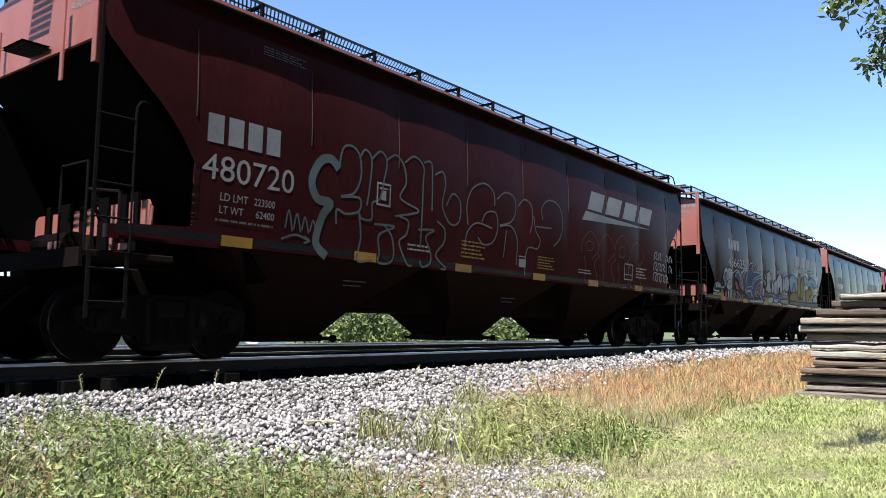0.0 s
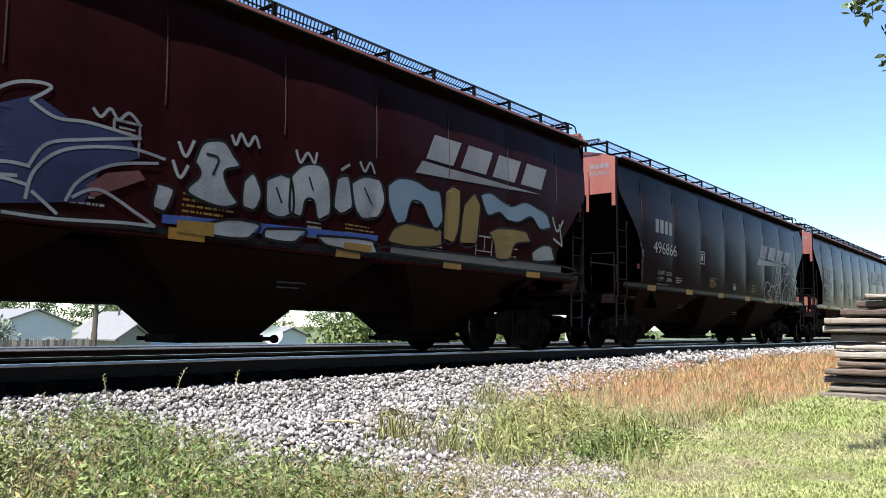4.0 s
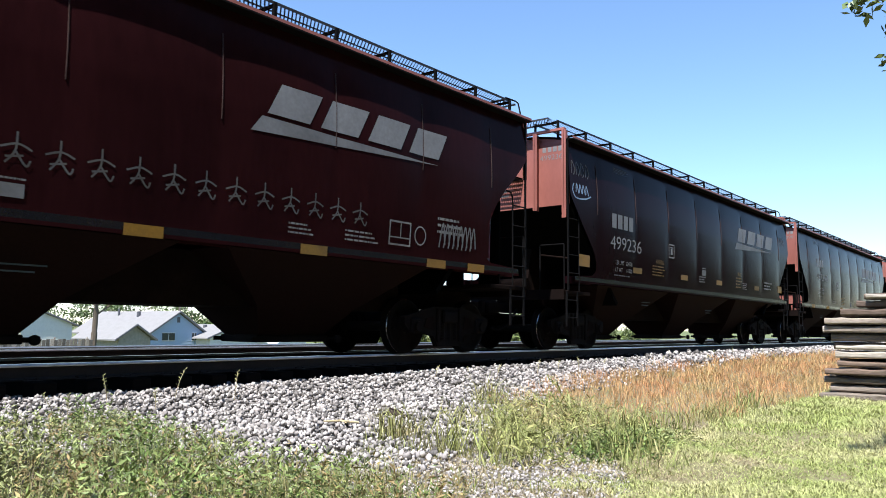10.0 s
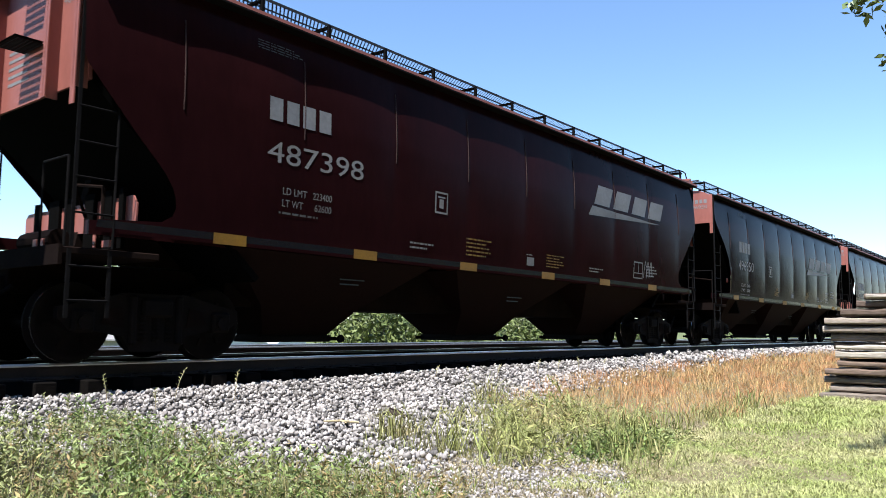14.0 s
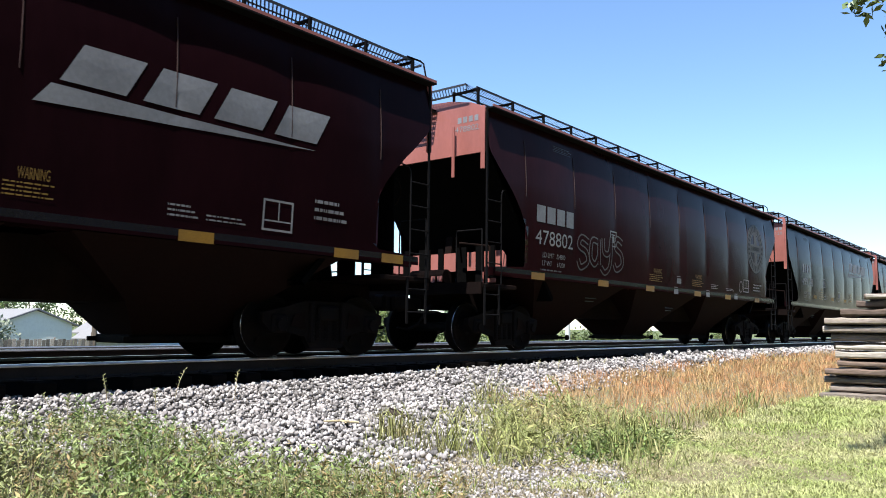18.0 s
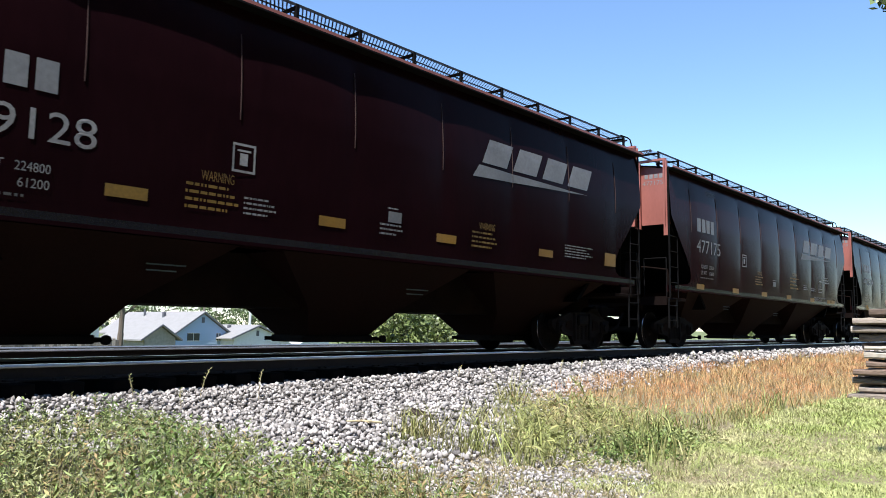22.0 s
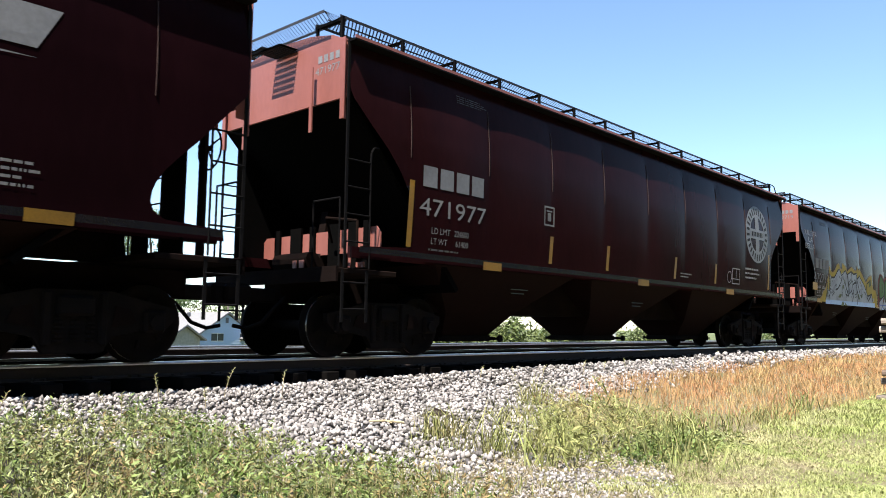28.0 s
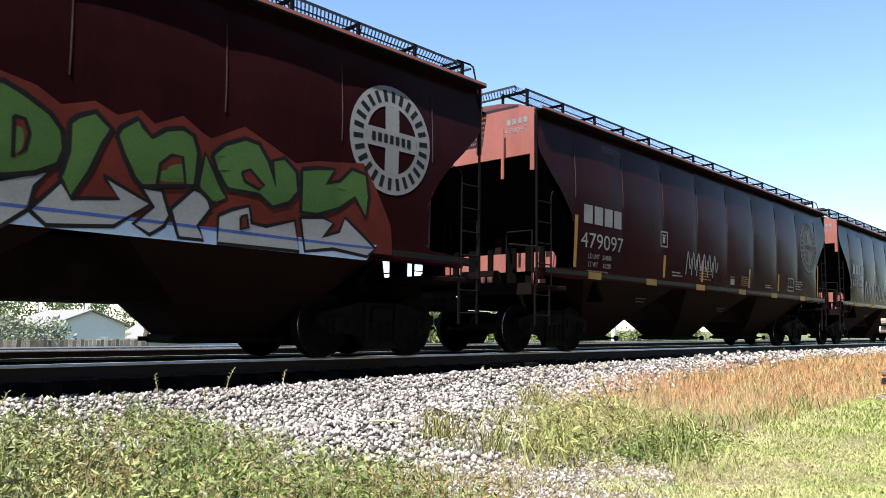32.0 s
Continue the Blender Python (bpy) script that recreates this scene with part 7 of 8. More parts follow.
def build_edge_weeds():
    """Coarse weeds between the ballast foot and the lawn."""
    x, y = scatter(1250, 4.7, 8.4, 2.9, 5.4)
    keep = (y < 0.62 * x + 0.6) & (y > 0.30 * x + 1.1) & (patches(x, y, 1.5, 61) > -0.12)
    x, y = x[keep], y[keep]
    h = RNG.uniform(0.06, 0.30, len(x)) * (1 + 0.8 * patches(x, y, 1.5, 61))
    leafy("edge_weeds", "coarse olive weeds between ballast and lawn", M_OLIVEWEED, x, y, h, (0.03, 0.12), (0.035, 0.08), 8)
    x, y = RNG.normal(6.5, 0.42, 380), RNG.normal(3.12, 0.16, 380)
    leafy("clover_patch", "dense green leafy patch at the lawn edge", M_WEED, x, y, RNG.uniform(0.04, 0.16, 380), (0.02, 0.06), (0.12, 0.22), 14)
    for k, (sx, sy, h, lean) in enumerate(((5.82, 3.2, 0.66, -0.30), (5.74, 3.28, 0.52, -0.16), (5.95, 3.3, 0.44, -0.34), (5.05, 3.85, 0.40, -0.2), (5.2, 3.7, 0.34, 0.1), (5.6, 3.9, 0.46, -0.1), (6.2, 3.9, 0.40, 0.16))):
        w = thing("grass_stalk", None, None, "tall leaning green grass stalk with a drooping head", "grass stalk", pose(sx, sy, ground_z(sx, sy) - 0.01, 0, 0, -50), group="tall stalks at the lawn edge")
        at = lambda u: Vector((lean * u * u, 0.0, h * u))
        part("stem", Shape().path([at(u) for u in (0, 0.3, 0.55, 0.8, 1.0)], 0.004, 5), M_TUFT, w)
        for j in range(5):
            u = 0.12 + 0.17 * j
            c, e = at(u), Vector((math.cos(j * 2.6 + k), math.sin(j * 2.6 + k), 0.0))
            side = Vector((-e.y, e.x, 0)) * 0.007
            mid, tip = c + e * 0.09 + Vector((0, 0, 0.10)), c + e * 0.24 + Vector((0, 0, 0.06))
            part("leaf", Shape().add([c - side * 0.5, c + side * 0.5, mid + side, mid - side, tip], [(0, 1, 2, 3), (3, 2, 4)]), M_TUFT, w)
        head = Shape()
        for j in range(16):
            c = at(0.86 + 0.14 * j / 15)
            d = Vector((math.cos(j * 2.4), math.sin(j * 2.4), 0.8)) * 0.035
            e = d.orthogonal().normalized() * 0.006
            head.add([c, c + d * 0.5 + e, c + d, c + d * 0.5 - e], [(0, 1, 2, 3)])
        tagged(part("seed_head", head, M_TUFT, w), kind="stuff")


def build_weeds():
    """Leafy green weeds: stems with many pointed leaves, plus seed stalks at the edge of the shade."""
    n = 3400
    x, y = RNG.uniform(0.6, 4.3, n), RNG.uniform(2.8, 7.25, n)
    edge = np.interp(y, [2.8, 3.6, 4.2, 5.2, 6.2, 6.8, 7.25], [4.0, 3.75, 3.55, 3.8, 3.9, 4.0, 3.7])
    lump = patches(x, y, 1.7, 8)
    keep = (x < edge - np.abs(RNG.normal(0, 0.3, n)) + 0.3 * lump) & (x > y * 0.27 - 0.5) & (RNG.uniform(0, 1, n) < np.clip(1.15 - 0.2 * (y - 3.5) + 1.5 * lump, 0.12, 1))
    x, y, edge, lump = x[keep], y[keep], edge[keep], lump[keep]
    z = relief(x, y)
    tall = np.clip(1.15 - 0.13 * (y - 3.5), 0.55, 1.15) * np.clip((edge - x) * 0.9 + 0.4, 0.4, 1) * np.clip(1 + 0.9 * lump, 0.55, 1.6)
    for name, label, mat, some in (("weeds", "bright green leafy weeds at the ballast foot", M_WEED, lump + RNG.normal(0, 0.2, len(x)) > -0.16), ("dry_weeds", "tan withered weeds among the green ones", M_DRYWEED, None)):
        some = some if some is not None else ~first
        first = some
        leaves, stems = [], []
        for cx, cy, cz, k in zip(x[some], y[some], z[some], tall[some]):
            h = RNG.uniform(0.13, 0.34) * k
            bend = RNG.normal(0, 0.06, 2)
            m = int(RNG.uniform(15, 26))
            u = RNG.uniform(0.1, 1.0, m)
            a = RNG.uniform(0, 2 * np.pi, m)
            base = np.stack([cx + bend[0] * u, cy + bend[1] * u, cz + h * u], 1)
            d = np.stack([np.cos(a), np.sin(a), RNG.uniform(-0.2, 1.4, m)], 1)
            d /= np.linalg.norm(d, axis=1)[:, None]
            ln = RNG.uniform(0.018, 0.058, m)[:, None]
            side = np.cross(d, RNG.normal(size=(m, 3)))
            side /= np.linalg.norm(side, axis=1)[:, None]
            w = ln * RNG.uniform(0.08, 0.17, (m, 1))
            leaves.append(np.stack([base, base + d * ln * 0.45 + side * w, base + d * ln, base + d * ln * 0.45 - side * w], 1))
            stems.append((cx, cy, cz, h))
        me = soup(np.concatenate(leaves), [(0, 1, 2, 3)])
        me.materials.append(mat)
        thing(name, me, None, label, "weeds", kind="stuff")
        st = np.array(stems)
        grass("weed_stems", "thin weed stems", M_TUFT if mat is M_WEED else M_STRAW, st[:, 0], st[:, 1], st[:, 3], 0.004 * np.ones(len(st)), 0.1 * np.ones(len(st)))
    gx, gy = RNG.uniform(0.8, 4.6, 8000), RNG.uniform(3.0, 7.2, 8000)
    keep = (gx < np.interp(gy, [2.8, 4.4, 7.0], [4.3, 3.7, 3.9])) & (patches(gx, gy, 2.2, 17) > -0.1)
    gx, gy = gx[keep], gy[keep]
    grass("weed_grass", "mixed grass among the weeds", M_TUFT, gx, gy, RNG.uniform(0.06, 0.28, len(gx)) * np.clip(1.25 - 0.16 * (gy - 3.5), 0.4, 1.1), 0.0052 * np.ones(len(gx)), RNG.uniform(0.2, 1.1, len(gx)))
    # seed stalks standing against the dark
    for sx in (2.35, 2.62, 3.3, 3.42, 3.95, 4.3, 4.75, 5.4, 9.2, 9.6, 10.4, 11.5, 12.6, 13.1, 14.4, 15.2, 16.8, 18.1, 19.5, 21.0, 22.6, 24.3, 25.4, 27.0):
        sy = 7.42 + 0.2 * math.sin(sx * 7)
        h = (0.20 if sx > 6 else 0.26) + 0.12 * math.sin(sx * 3.7) ** 2
        s = Shape()
        lean = 0.06 * math.sin(sx * 11)
        pts = [(lean * u * u * 2, 0, h * u) for u in (0, 0.35, 0.7, 1.0)]
        s.path(pts, 0.0035, 4)
        head = Shape()
        for i in range(14):
            u = 0.5 + 0.5 * i / 13
            c = Vector((lean * u * u * 2, 0, h * u))
            d = Vector((math.cos(i * 2.4), math.sin(i * 2.4), 0.9)) * 0.028
            e = d.orthogonal().normalized() * 0.006
            head.add([c, c + d * 0.5 + e, c + d, c + d * 0.5 - e], [(0, 1, 2, 3)])
        w = thing("seed_stalk", None, None, "dry weed stalk with a seed head", "weed", pose(sx, sy, ground_z(sx, sy) - 0.01), group="seed stalks by the track")
        part("stem", s, M_STRAW, w)
        tagged(part("seed_head", head, M_TUFT, w), kind="stuff")
    plate = Shape().chamfer(-0.09, 0.09, -0.13, 0.13, 0, 0.02, 0.004).box(-0.085, -0.06, -0.13, 0.13, 0.02, 0.032).box(0.06, 0.085, -0.13, 0.13, 0.02, 0.032)
    thing("tie_plate", plate, M_RAIL, "rusty loose tie plate tilted on the ballast", "tie plate", pose(6.1, 5.55, ground_z(6.1, 5.55) + 0.035, 16, -10, 30))
    # broken stick on the stones
    st = Shape().path([(0, 0, 0.035), (0.16, -0.03, 0.05), (0.34, -0.02, 0.035)], 0.011, 6).path([(0.16, -0.03, 0.05), (0.24, -0.10, 0.04)], 0.007, 5)
    thing("stick", st, M_STRAW, "pale broken stick lying on the ballast", "stick", pose(5.05, 5.55, ground_z(5.05, 5.55) + 0.03, 0, 0, -55))


M_STONE_ONE = material("ballast_stone_single", (0.37, 0.335, 0.325), 0.9, spec=0.15, vary=0.25, scale=8, fine=50, second=(0.19, 0.165, 0.16), bump=0.4, objects=0.55)


# ------------------------------------------------------------ stacked ties
def build_tie_stack():
    left = [3.10, 2.98, 3.03, 2.97, 2.84, 2.86, 2.83, 2.88, 2.97, 2.95, 2.74, 2.50, 2.36]
    h = 1.70 / len(left)
    for k, y1 in enumerate(left):
        for row in range(4):
            if k >= 11 and row > 2:
                continue
            ln = 2.55 + random.uniform(-0.1, 0.1)
            y = y1 + (random.uniform(-0.16, 0.12) if row else random.uniform(-0.05, 0.03))
            dx = random.uniform(-0.09, 0.09)
            thin = random.choice((0, 0.008, 0.02, 0.035))
            s = Shape()
            rows = []
            n = 12
            for i in range(n + 1):
                u = i / n
                wob = [random.uniform(-0.005, 0.005) for _ in range(4)]
                x0, x1 = 0.004 + wob[0], 0.226 + wob[1]
                z0, z1 = 0.002, h - 0.012 + min(0.0, wob[3]) - (0.02 if random.random() < 0.35 else 0.0) - thin
                c = 0.022
                rows.append([(x0, -ln * u, z0 + c), (x0 + c, -ln * u, z0), (x1 - c, -ln * u, z0), (x1, -ln * u, z0 + c), (x1, -ln * u, z1 - c), (x1 - c, -ln * u, z1), (x0 + c, -ln * u, z1), (x0, -ln * u, z1 - c), (x0, -ln * u, z0 + c)])
            s.grid(rows)
            s.add(rows[0][:8], [tuple(range(7, -1, -1))])
            s.add(rows[-1][:8], [tuple(range(8))])
            thing("railroad_tie", s, (M_OLDTIE, M_OLDTIE_PALE, M_OLDTIE_DARK, M_OLDTIE, M_OLDTIE_PALE, M_OLDTIE_DARK, M_OLDTIE)[(k * 3 + row) % 7], "weathered grey-brown used railroad tie in a stack", "railroad tie", pose(13.3 + row * 0.235 + dx, y + 0.06, k * h, 0, 0, random.uniform(-1.6, 1.6)), group="stacked ties")


# ------------------------------------------------------------ trees and shrubs
def crown(n, centres, size, flat=0.6):
    """Leaves round clump centres: (x, y, z, radius)."""
    c = np.array(centres)
    i = RNG.integers(0, len(c), n)
    d = RNG.normal(size=(n, 3))
    d /= np.linalg.norm(d, axis=1)[:, None]
    p = c[i, :3] + d * (c[i, 3] * RNG.uniform(0.45, 1.05, n))[:, None] * np.array([1, 1, flat])
    a = RNG.normal(size=(n, 3))
    a /= np.linalg.norm(a, axis=1)[:, None]
    b = np.cross(a, RNG.normal(size=(n, 3)))
    b /= np.linalg.norm(b, axis=1)[:, None]
    s = (size * RNG.uniform(0.6, 1.4, n))[:, None]
    return soup(np.stack([p, p + a * s * 0.5 + b * s * 0.22, p + a * s, p + a * s * 0.5 - b * s * 0.22], 1), [(0, 1, 2, 3)])


def build_tree(x, y, z, height, spread, label, leaves, size, mat, name="tree", low=0.3, limbs=9):
    t = thing(name, None, None, label, name, pose(x, y, z))
    s = Shape()
    r = height * 0.02
    for i in range(5):
        a, b = i / 5, (i + 1) / 5
        s.bar((0.1 * math.sin(a * 3), 0.1 * math.cos(a * 2) - 0.1, height * 0.75 * a), (0.1 * math.sin(b * 3), 0.1 * math.cos(b * 2) - 0.1, height * 0.75 * b), r * (1 - 0.75 * a), 8)
    centres = []
    for i in range(limbs):
        a = i * 2.4
        h = height * (low + (0.92 - low) * (i + 0.5) / limbs)
        k = spread * (0.45 + 0.55 * math.sin(math.pi * (0.25 + 0.7 * (i + 0.5) / limbs))) * random.uniform(0.6, 1.0)
        e = Vector((math.cos(a) * k, math.sin(a) * k, h + height * 0.07))
        s.bar((0, 0, h - height * 0.08), e, r * 0.3, 5)
        for u in (0.5, 0.8, 1.05):
            centres.append((e.x * u + random.uniform(-0.2, 0.2) * spread, e.y * u + random.uniform(-0.2, 0.2) * spread, e.z * (0.9 + 0.1 * u) + random.uniform(-0.05, 0.05) * height, spread * random.uniform(0.2, 0.36)))
    part("trunk", s, M_BARK, t)
    me = crown(leaves, centres, size)
    me.materials.append(mat)
    tagged(part("crown", me, None, t), kind="stuff")
    return t


def build_shrub(x, y, z, rx, ry, h, label, leaves, size, mat):
    t = thing("shrub", None, None, label, "shrub", pose(x, y, z))
    s = Shape()
    centres = []
    for i in range(18):
        a, k = i * 2.4, math.sqrt((i + 0.5) / 18)
        p = Vector((math.cos(a) * rx * k * 0.85, math.sin(a) * ry * k * 0.85, h * (0.35 + 0.5 * (1 - k * k)) + random.uniform(-0.1, 0.1) * h))
        s.bar((p.x * 0.3, p.y * 0.3, 0), p, 0.02, 5)
        centres.append((p.x, p.y, p.z, h * random.uniform(0.22, 0.36)))
        centres.append((p.x * 1.08, p.y * 1.05, p.z * 0.45, h * random.uniform(0.2, 0.3)))
    part("stems", s, M_BARK, t)
    me = crown(leaves, centres, size, 0.9)
    me.materials.append(mat)
    tagged(part("leaves", me, None, t), kind="stuff")


def build_near_tree():
    """The tree whose twigs hang into the picture."""
    t = thing("tree", None, None, "leafy tree with drooping twigs against the sky", "tree", pose(9.6, -2.6, 0))
    s = Shape()
    for i in range(6):
        a, b = i / 6, (i + 1) / 6
        s.bar((0.08 * math.sin(a * 4), 0.05 * a, 5.2 * a), (0.08 * math.sin(b * 4), 0.05 * b, 5.2 * b), 0.16 * (1 - 0.6 * a), 10)
    limbs = [((0, 0, 2.6), (-1.6, 1.7, 3.9), (-3.05, 3.25, 4.05), (-3.55, 3.62, 3.45)), ((0, 0, 3.0), (-1.2, 2.0, 4.3), (-2.3, 3.35, 4.1), (-2.75, 3.52, 3.2)), ((0, 0, 3.2), (1.4, 1.0, 4.6), (2.4, 1.4, 4.9), (2.8, 1.6, 4.6)),
             ((0, 0, 3.4), (0.8, -1.4, 4.9), (1.2, -2.4, 5.4), (1.3, -2.8, 5.2)), ((0, 0, 3.8), (-1.3, -0.8, 5.3), (-2.2, -1.4, 5.8), (-2.6, -1.8, 5.6)), ((0, 0, 4.4), (0.3, 0.9, 6.0), (0.5, 1.4, 6.8), (0.6, 1.6, 7.2))]
    centres = []
    for q in limbs:
        for k, (a, b) in enumerate(zip(q, q[1:])):
            s.bar(a, b, (0.06, 0.03, 0.012)[k], 6)
        for u in np.linspace(0, 1, 7):
            a, b = (Vector(q[1]), Vector(q[2])) if u < 0.5 else (Vector(q[2]), Vector(q[3]))
            p = a.lerp(b, (u * 2) % 1.0 if u < 1 else 1.0)
            centres.append((p.x, p.y, p.z, 0.14 + 0.34 * (1 - u)))
    part("trunk", s, M_BARK, t)
    me = crown(5200, centres, 0.075, 0.9)
    me.materials.append(M_LEAF)
    tagged(part("crown", me, None, t), kind="stuff")


# ------------------------------------------------------------ houses beyond the tracks
M_SIDING_BLUE = material("blue_lap_siding", (0.31, 0.40, 0.53), 0.7, vary=0.1, second=(0.34, 0.43, 0.56), bump=0.1)
M_SIDING_WHITE = material("white_lap_siding", (0.62, 0.62, 0.60), 0.7, vary=0.08, second=(0.52, 0.52, 0.50), bump=0.1)
M_SIDING_TAN = material("tan_siding", (0.30, 0.28, 0.24), 0.7, vary=0.1, bump=0.1)
M_SHINGLE = material("pale_roof_shingle", (0.25, 0.24, 0.235), 0.9, vary=0.25, scale=1.0, fine=14, second=(0.20, 0.19, 0.185), stretch=(1, 1, 3), bump=0.3)
M_FASCIA = material("dark_fascia", (0.10, 0.10, 0.11), 0.6, vary=0.1)
M_GLASS = material("dark_window_glass", (0.03, 0.04, 0.05), 0.08, vary=0.1, bump=0)


def build_house(x0, x1, y, ze, za, depth, wall, label, windows=(), vent=True):
    """A gabled house whose gable faces the tracks."""
    g = ground_z(x0, y)
    xc = (x0 + x1) / 2
    h = thing("house", None, None, label, "house", pose(xc, y, g))
    w, e, a = (x1 - x0) / 2, ze - g, za - g
    body = Shape()
    out = [(-w + 0.3, 0), (w - 0.3, 0), (w - 0.3, e + 0.1), (0, a - 0.12), (-w + 0.3, e + 0.1)]
    n = len(out)
    body.add([(x, 0, z) for x, z in out] + [(x, depth, z) for x, z in out], [tuple(range(n)), tuple(range(2 * n - 1, n - 1, -1))] + [(i, n + i, n + (i + 1) % n, (i + 1) % n) for i in range(n)])
    part("wall", body, wall, h)
    k = int((a - 0.1) / 0.32)
    lap = Shape()
    for i in range(1, k):
        z = i * 0.32
        half = w - 0.3 if z < e else (w - 0.3) * max(0.0, (a - 0.2 - z)) / (a - e)
        if half > 0.1:
            lap.box(-half, half, -0.018, 0.0, z, z + 0.02)
    tagged(part("lap_siding", lap, wall, h), kind="stuff")
    for sgn in (-1, 1):
        s = Shape()
        p = [(sgn * (w + 0.35), e - 0.2), (0, a), (0, a + 0.16), (sgn * (w + 0.35), e - 0.04)]
        s.add([(x, -0.45, z) for x, z in p] + [(x, depth + 0.45, z) for x, z in p], [(0, 1, 2, 3), (7, 6, 5, 4), (0, 4, 5, 1), (1, 5, 6, 2), (2, 6, 7, 3), (3, 7, 4, 0)])
        part("roof", s, M_SHINGLE, h, "pale shingle roof slope")
        f = Shape()
        f.add([(x, -0.49, z - 0.06) for x, z in p] + [(x, -0.45, z + 0.01) for x, z in p], [(0, 1, 2, 3), (7, 6, 5, 4), (0, 4, 5, 1), (1, 5, 6, 2), (2, 6, 7, 3), (3, 7, 4, 0)])
        part("fascia", f, M_FASCIA, h)
    for wx, wz, ww, wh in windows:
        win = part("window", Shape().box(wx - ww / 2, wx + ww / 2, -0.05, 0.02, wz, wz + wh), M_GLASS, h)
        part("window_frame", Shape().box(wx - ww / 2 - 0.06, wx + ww / 2 + 0.06, -0.07, -0.04, wz + wh, wz + wh + 0.08).box(wx - ww / 2 - 0.06, wx + ww / 2 + 0.06, -0.07, -0.04, wz - 0.08, wz).box(wx - 0.03, wx + 0.03, -0.07, -0.04, wz, wz + wh), M_SIDING_WHITE, win)
    if vent:
        part("gable_vent", Shape().box(-0.2, 0.2, -0.05, 0.0, a - 1.3, a - 0.6), M_FASCIA, h)
        part("roof_vent", Shape().chamfer(-1.2, -0.8, depth * 0.4, depth * 0.4 + 0.4, a - 0.75, a + 0.1, 0.05), M_FASCIA, h)
        part("chimney_pipe", Shape().bar((-0.8, depth * 0.7, a - 0.6), (-0.8, depth * 0.7, a + 0.5), 0.15, 8), M_FASCIA, h)


def build_far_side():
    build_house(50.3, 58.3, 87, -0.1, 2.62, 19, M_SIDING_BLUE, "blue gabled house with a pale shingle roof", [(-1.3, 0.75, 1.7, 0.9), (2.3, 0.75, 0.6, 0.9)])
    build_house(42.5, 46.8, 80, -0.55, 0.95, 9, M_SIDING_TAN, "tan gabled garage with a pale roof", vent=False)
    build_house(56.6, 64.4, 84, -0.5, 1.0, 12, M_SIDING_WHITE, "white gabled house with wide dark eaves")
    build_house(67.6, 73.8, 85, -0.35, 0.75, 10, M_SIDING_WHITE, "small white gabled house", vent=False)
    build_house(37.0, 46.5, 98, 0.9, 2.7, 14, M_SIDING_WHITE, "white house with a low pitched roof", vent=False)
    build_house(24.0, 33.0, 92, 0.4, 2.2, 12, M_SIDING_TAN, "low pale house behind a garden fence", vent=False)
    # dish aerial between the white houses
    d = thing("dish_aerial", None, None, "large white dish aerial on a short mast", "dish aerial", pose(63.6, 80.0, -1.62))
    bowl = Shape()
    prof = [(0.02, 0.0)] + [(1.25 * u, -0.32 * u * u) for u in (0.25, 0.5, 0.75, 1.0)]
    bowl.lathe(prof, 28)
    part("bowl", bowl, M_SIDING_WHITE, d, "", pose(0, 0, 1.5, 0, 0, -38), smooth=True)
    part("mast", Shape().bar((0, 0.1, 0), (0, 0.1, 1.5), 0.07, 8), M_FASCIA, d)
    # garden fence
    f = thing("garden_fence", None, None, "dark weathered board fence round a garden", "fence", pose(12, 60, -1.62))
    for i in range(60):
        x = i * 0.3
        part("board", Shape().chamfer(x, x + 0.27, 0, 0.03, 0.05, 1.45 + 0.05 * math.sin(i * 2.1), 0.01), M_OLDTIE, f)
    for i in range(8):
        part("post", Shape().chamfer(i * 2.5, i * 2.5 + 0.1, 0.04, 0.14, 0, 1.6, 0.01), M_OLDTIE, f)
    part("rail", Shape().box(0, 18, 0.035, 0.08, 0.9, 1.0), M_OLDTIE, f)
    build_shrub(26.3, 25, -0.86, 3.7, 1.9, 3.0, "broad sunlit green shrub beside the tracks", 9000, 0.26, M_FARLEAF)
    build_shrub(38.3, 25, -0.86, 2.7, 1.5, 2.9, "rounded green shrub beside the tracks", 7000, 0.24, M_FARLEAF)
    build_shrub(45.4, 26, -0.9, 1.6, 1.0, 1.9, "small yellow-green shrub beside the track", 1800, 0.2, M_FARLEAF)
    build_shrub(33.2, 25.5, -0.86, 2.2, 1.4, 2.3, "rounded green shrub beside the tracks", 4500, 0.22, M_FARLEAF)
    build_shrub(48.8, 25.5, -0.88, 1.7, 1.2, 2.5, "rounded green shrub beside the tracks", 3600, 0.22, M_FARLEAF)
    build_shrub(54.3, 25.5, -0.88, 2.2, 1.2, 2.5, "rounded green shrub beside the tracks", 3600, 0.22, M_FARLEAF)
    build_shrub(60.0, 27, -1.0, 1.8, 1.0, 2.0, "small shrub beside the tracks", 1600, 0.22, M_FARLEAF)
    build_shrub(80.0, 28, -1.05, 3.0, 1.2, 2.2, "low green shrub beside the tracks", 1800, 0.24, M_FARLEAF)
    build_shrub(20.5, 66, -1.63, 3.6, 2.0, 3.4, "pale flowering garden shrub", 3000, 0.34, M_FLOWER)
    build_shrub(25.0, 68, -1.63, 2.6, 2.0, 3.0, "tall garden shrub in pale blossom", 2200, 0.34, M_FLOWER)
    p = thing("marker_post", None, None, "white concrete marker post beside the track", "post", pose(43.4, 25, -0.86))
    part("shaft", Shape().chamfer(-0.13, 0.13, -0.13, 0.13, 0, 2.45, 0.03), M_SIDING_WHITE, p)
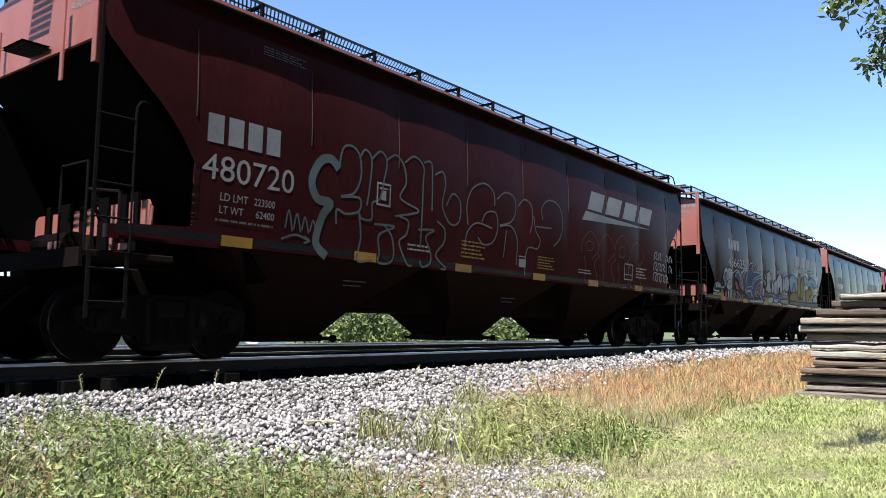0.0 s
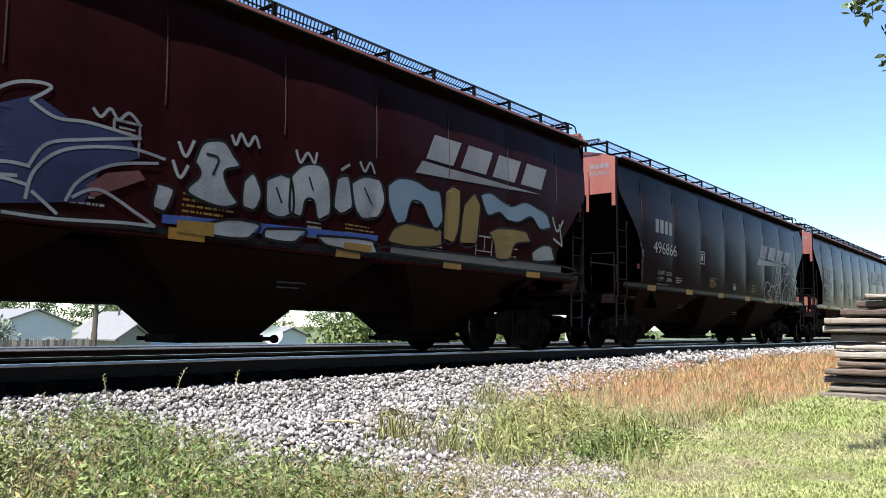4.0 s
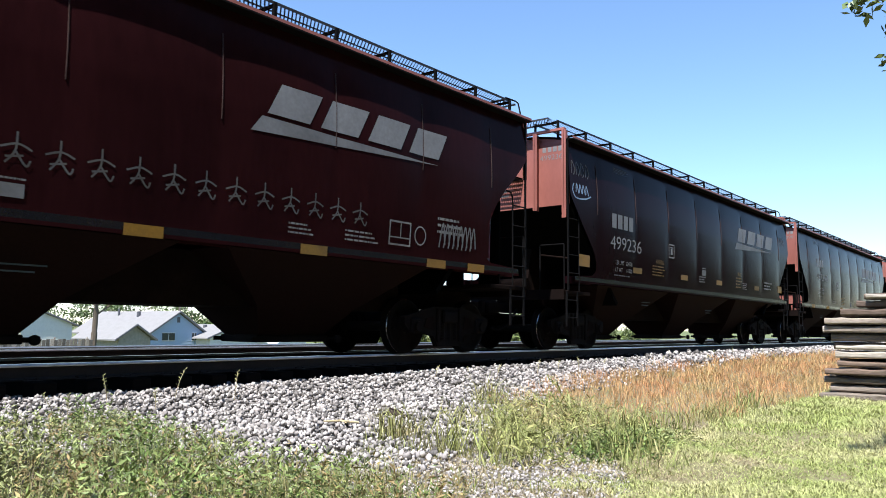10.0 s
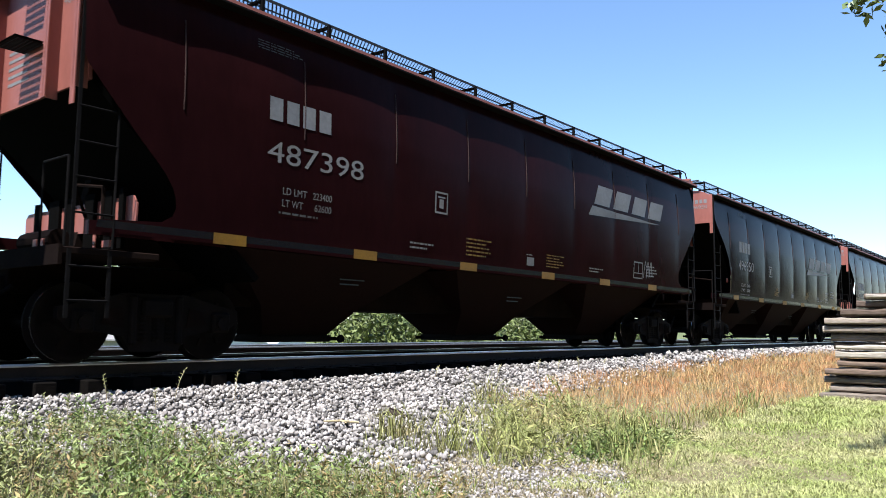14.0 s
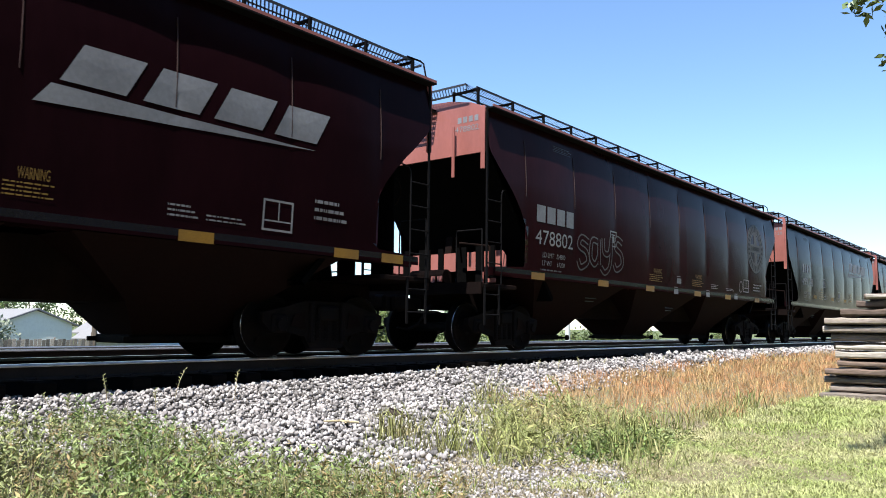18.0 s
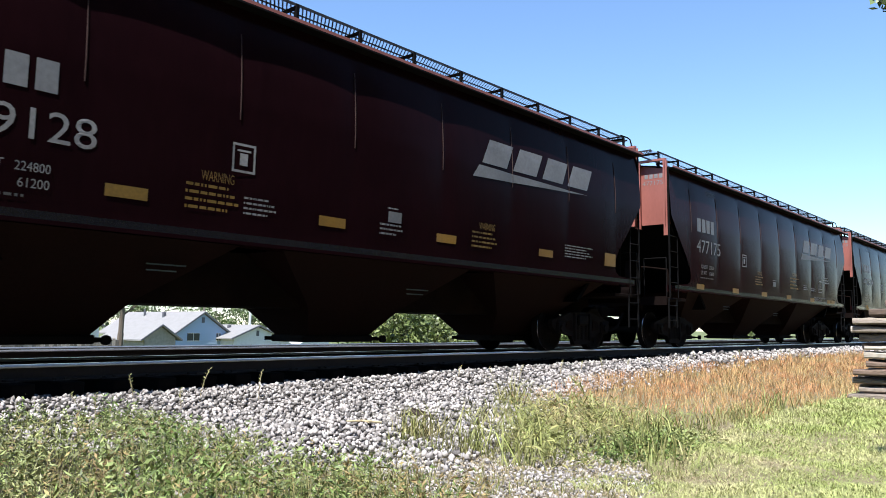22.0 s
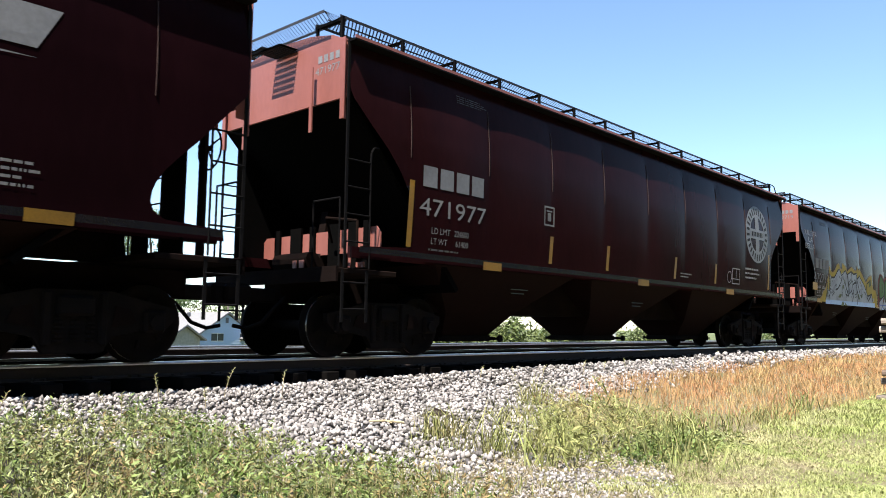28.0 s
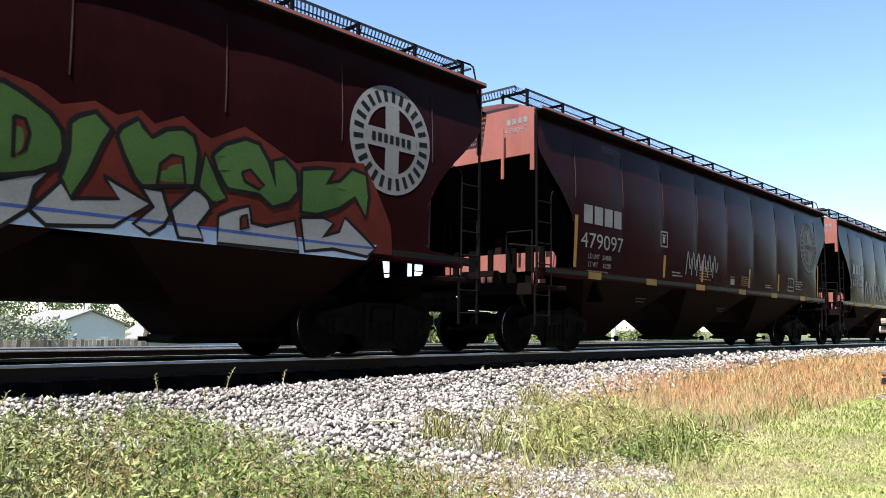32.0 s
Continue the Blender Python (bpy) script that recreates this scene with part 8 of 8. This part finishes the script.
    part("cap", Shape().chamfer(-0.17, 0.17, -0.17, 0.17, 2.45, 2.52, 0.02), M_SIDING_WHITE, p)
    for x, y, h, w in ((19.2, 62, 15, 4.5), (32.0, 64, 13.0, 3.6), (36, 118, 8.5, 5), (44, 122, 8.0, 5), (52, 125, 8.6, 5.5), (60, 120, 7.6, 5), (68, 124, 8.4, 5.5), (76, 118, 8.0, 5), (85, 120, 8.2, 5.5), (95, 122, 7.8, 5.5), (27, 115, 8.0, 5), (110, 120, 7.5, 6), (130, 120, 8, 6), (155, 125, 8, 7)):
        build_tree(x, y, ground_z(x, y), h, w, "broad green tree behind the houses" if y > 100 else "tall tree beyond the tracks", 2600, 0.5 if y > 100 else 0.34, M_LEAF, low=0.15 if y > 100 else 0.3)
    pole = thing("utility_pole", None, None, "grey wooden utility pole behind the houses", "utility pole", pose(62.5, 100, -1.67))
    part("shaft", Shape().bar((0, 0, 0), (0, 0, 9), 0.16, 8), M_OLDTIE, pole)
    part("crossarm", Shape().chamfer(-1.2, 1.2, -0.06, 0.06, 8.2, 8.35, 0.01), M_OLDTIE, pole)
    pole = thing("utility_pole", None, None, "pale steel pole behind the houses", "utility pole", pose(70.5, 100, -1.67))
    part("shaft", Shape().bar((0, 0, 0), (0, 0, 8), 0.2, 8), M_SIDING_WHITE, pole)


M_FLOWER = material("pale_blossom", (0.32, 0.34, 0.27), 0.7, vary=0.2, second=(0.16, 0.20, 0.07), amount=1.0, scale=1.5, bump=0, islands=0.5)
build_ballast()
build_grass()
build_weeds()
build_edge_weeds()
build_tie_stack()
build_near_tree()
build_far_side()


def build_sky_blocker_trees():
    """Unseen trees added behind the viewer to cut sky light and reflections."""
    c = [(x + random.uniform(-1, 1), -11 + random.uniform(-1.5, 1.5), z + random.uniform(-0.8, 0.8), 2.7) for x in range(-46, 26, 3) for z in (1.5, 4.5, 7.5, 10.5, 13.5, 16.0)]
    c += [(x + random.uniform(-2, 2), -24 - 0.1 * (x - 26) + random.uniform(-2, 2), z + random.uniform(-0.8, 0.8), 3.2) for x in range(26, 270, 5) for z in (1.5, 4.5, 7.5, 10.5)]
    me = crown(70000, c, 1.9, 0.9)
    me.materials.append(M_LEAF)
    thing("sky_blocker_trees", me, None, "added unseen row of dark trees blocking sky light", "trees", kind="structure")


build_sky_blocker_trees()
# ------------------------------------------------------------ what moves
TRAVEL = [(0, 0.0), (1, 6.18), (2, 12.42), (3, 18.60), (3.5, 21.70), (4.5, 27.93), (5.5, 34.21), (6.5, 40.68), (7.5, 47.25), (8.5, 53.80), (9.5, 60.34), (10.5, 67.06), (11.5, 73.86),
          (12.5, 80.78), (13.5, 87.82), (14.5, 95.05), (15.5, 102.42), (16.5, 109.73), (17.5, 116.93), (18.5, 124.15), (19.5, 131.48), (20.5, 138.97), (21.5, 146.42), (22.5, 153.84),
          (23.5, 161.25), (24.5, 169.00), (25.5, 177.06), (26.5, 185.15), (27.5, 193.25), (28.5, 201.37), (29.5, 209.48), (30.5, 217.57), (31.5, 225.75), (32, 229.95)]
TT, SS = [a for a, b in TRAVEL], [b for a, b in TRAVEL]


def travelled(t):
    return float(np.interp(t, TT, SS))


def motions():
    for car, x, wheels in CARS:
        walk(car, [(t, pose(x - s, TRACK_Y, RAIL_Z)) for t, s in TRAVEL])
        for w, ax in wheels:
            walk(w, [(k / 15, pose(ax, 0, 0.457, 0, math.degrees(-travelled(k / 15) / 0.457), 0)) for k in range(481)])


motions()
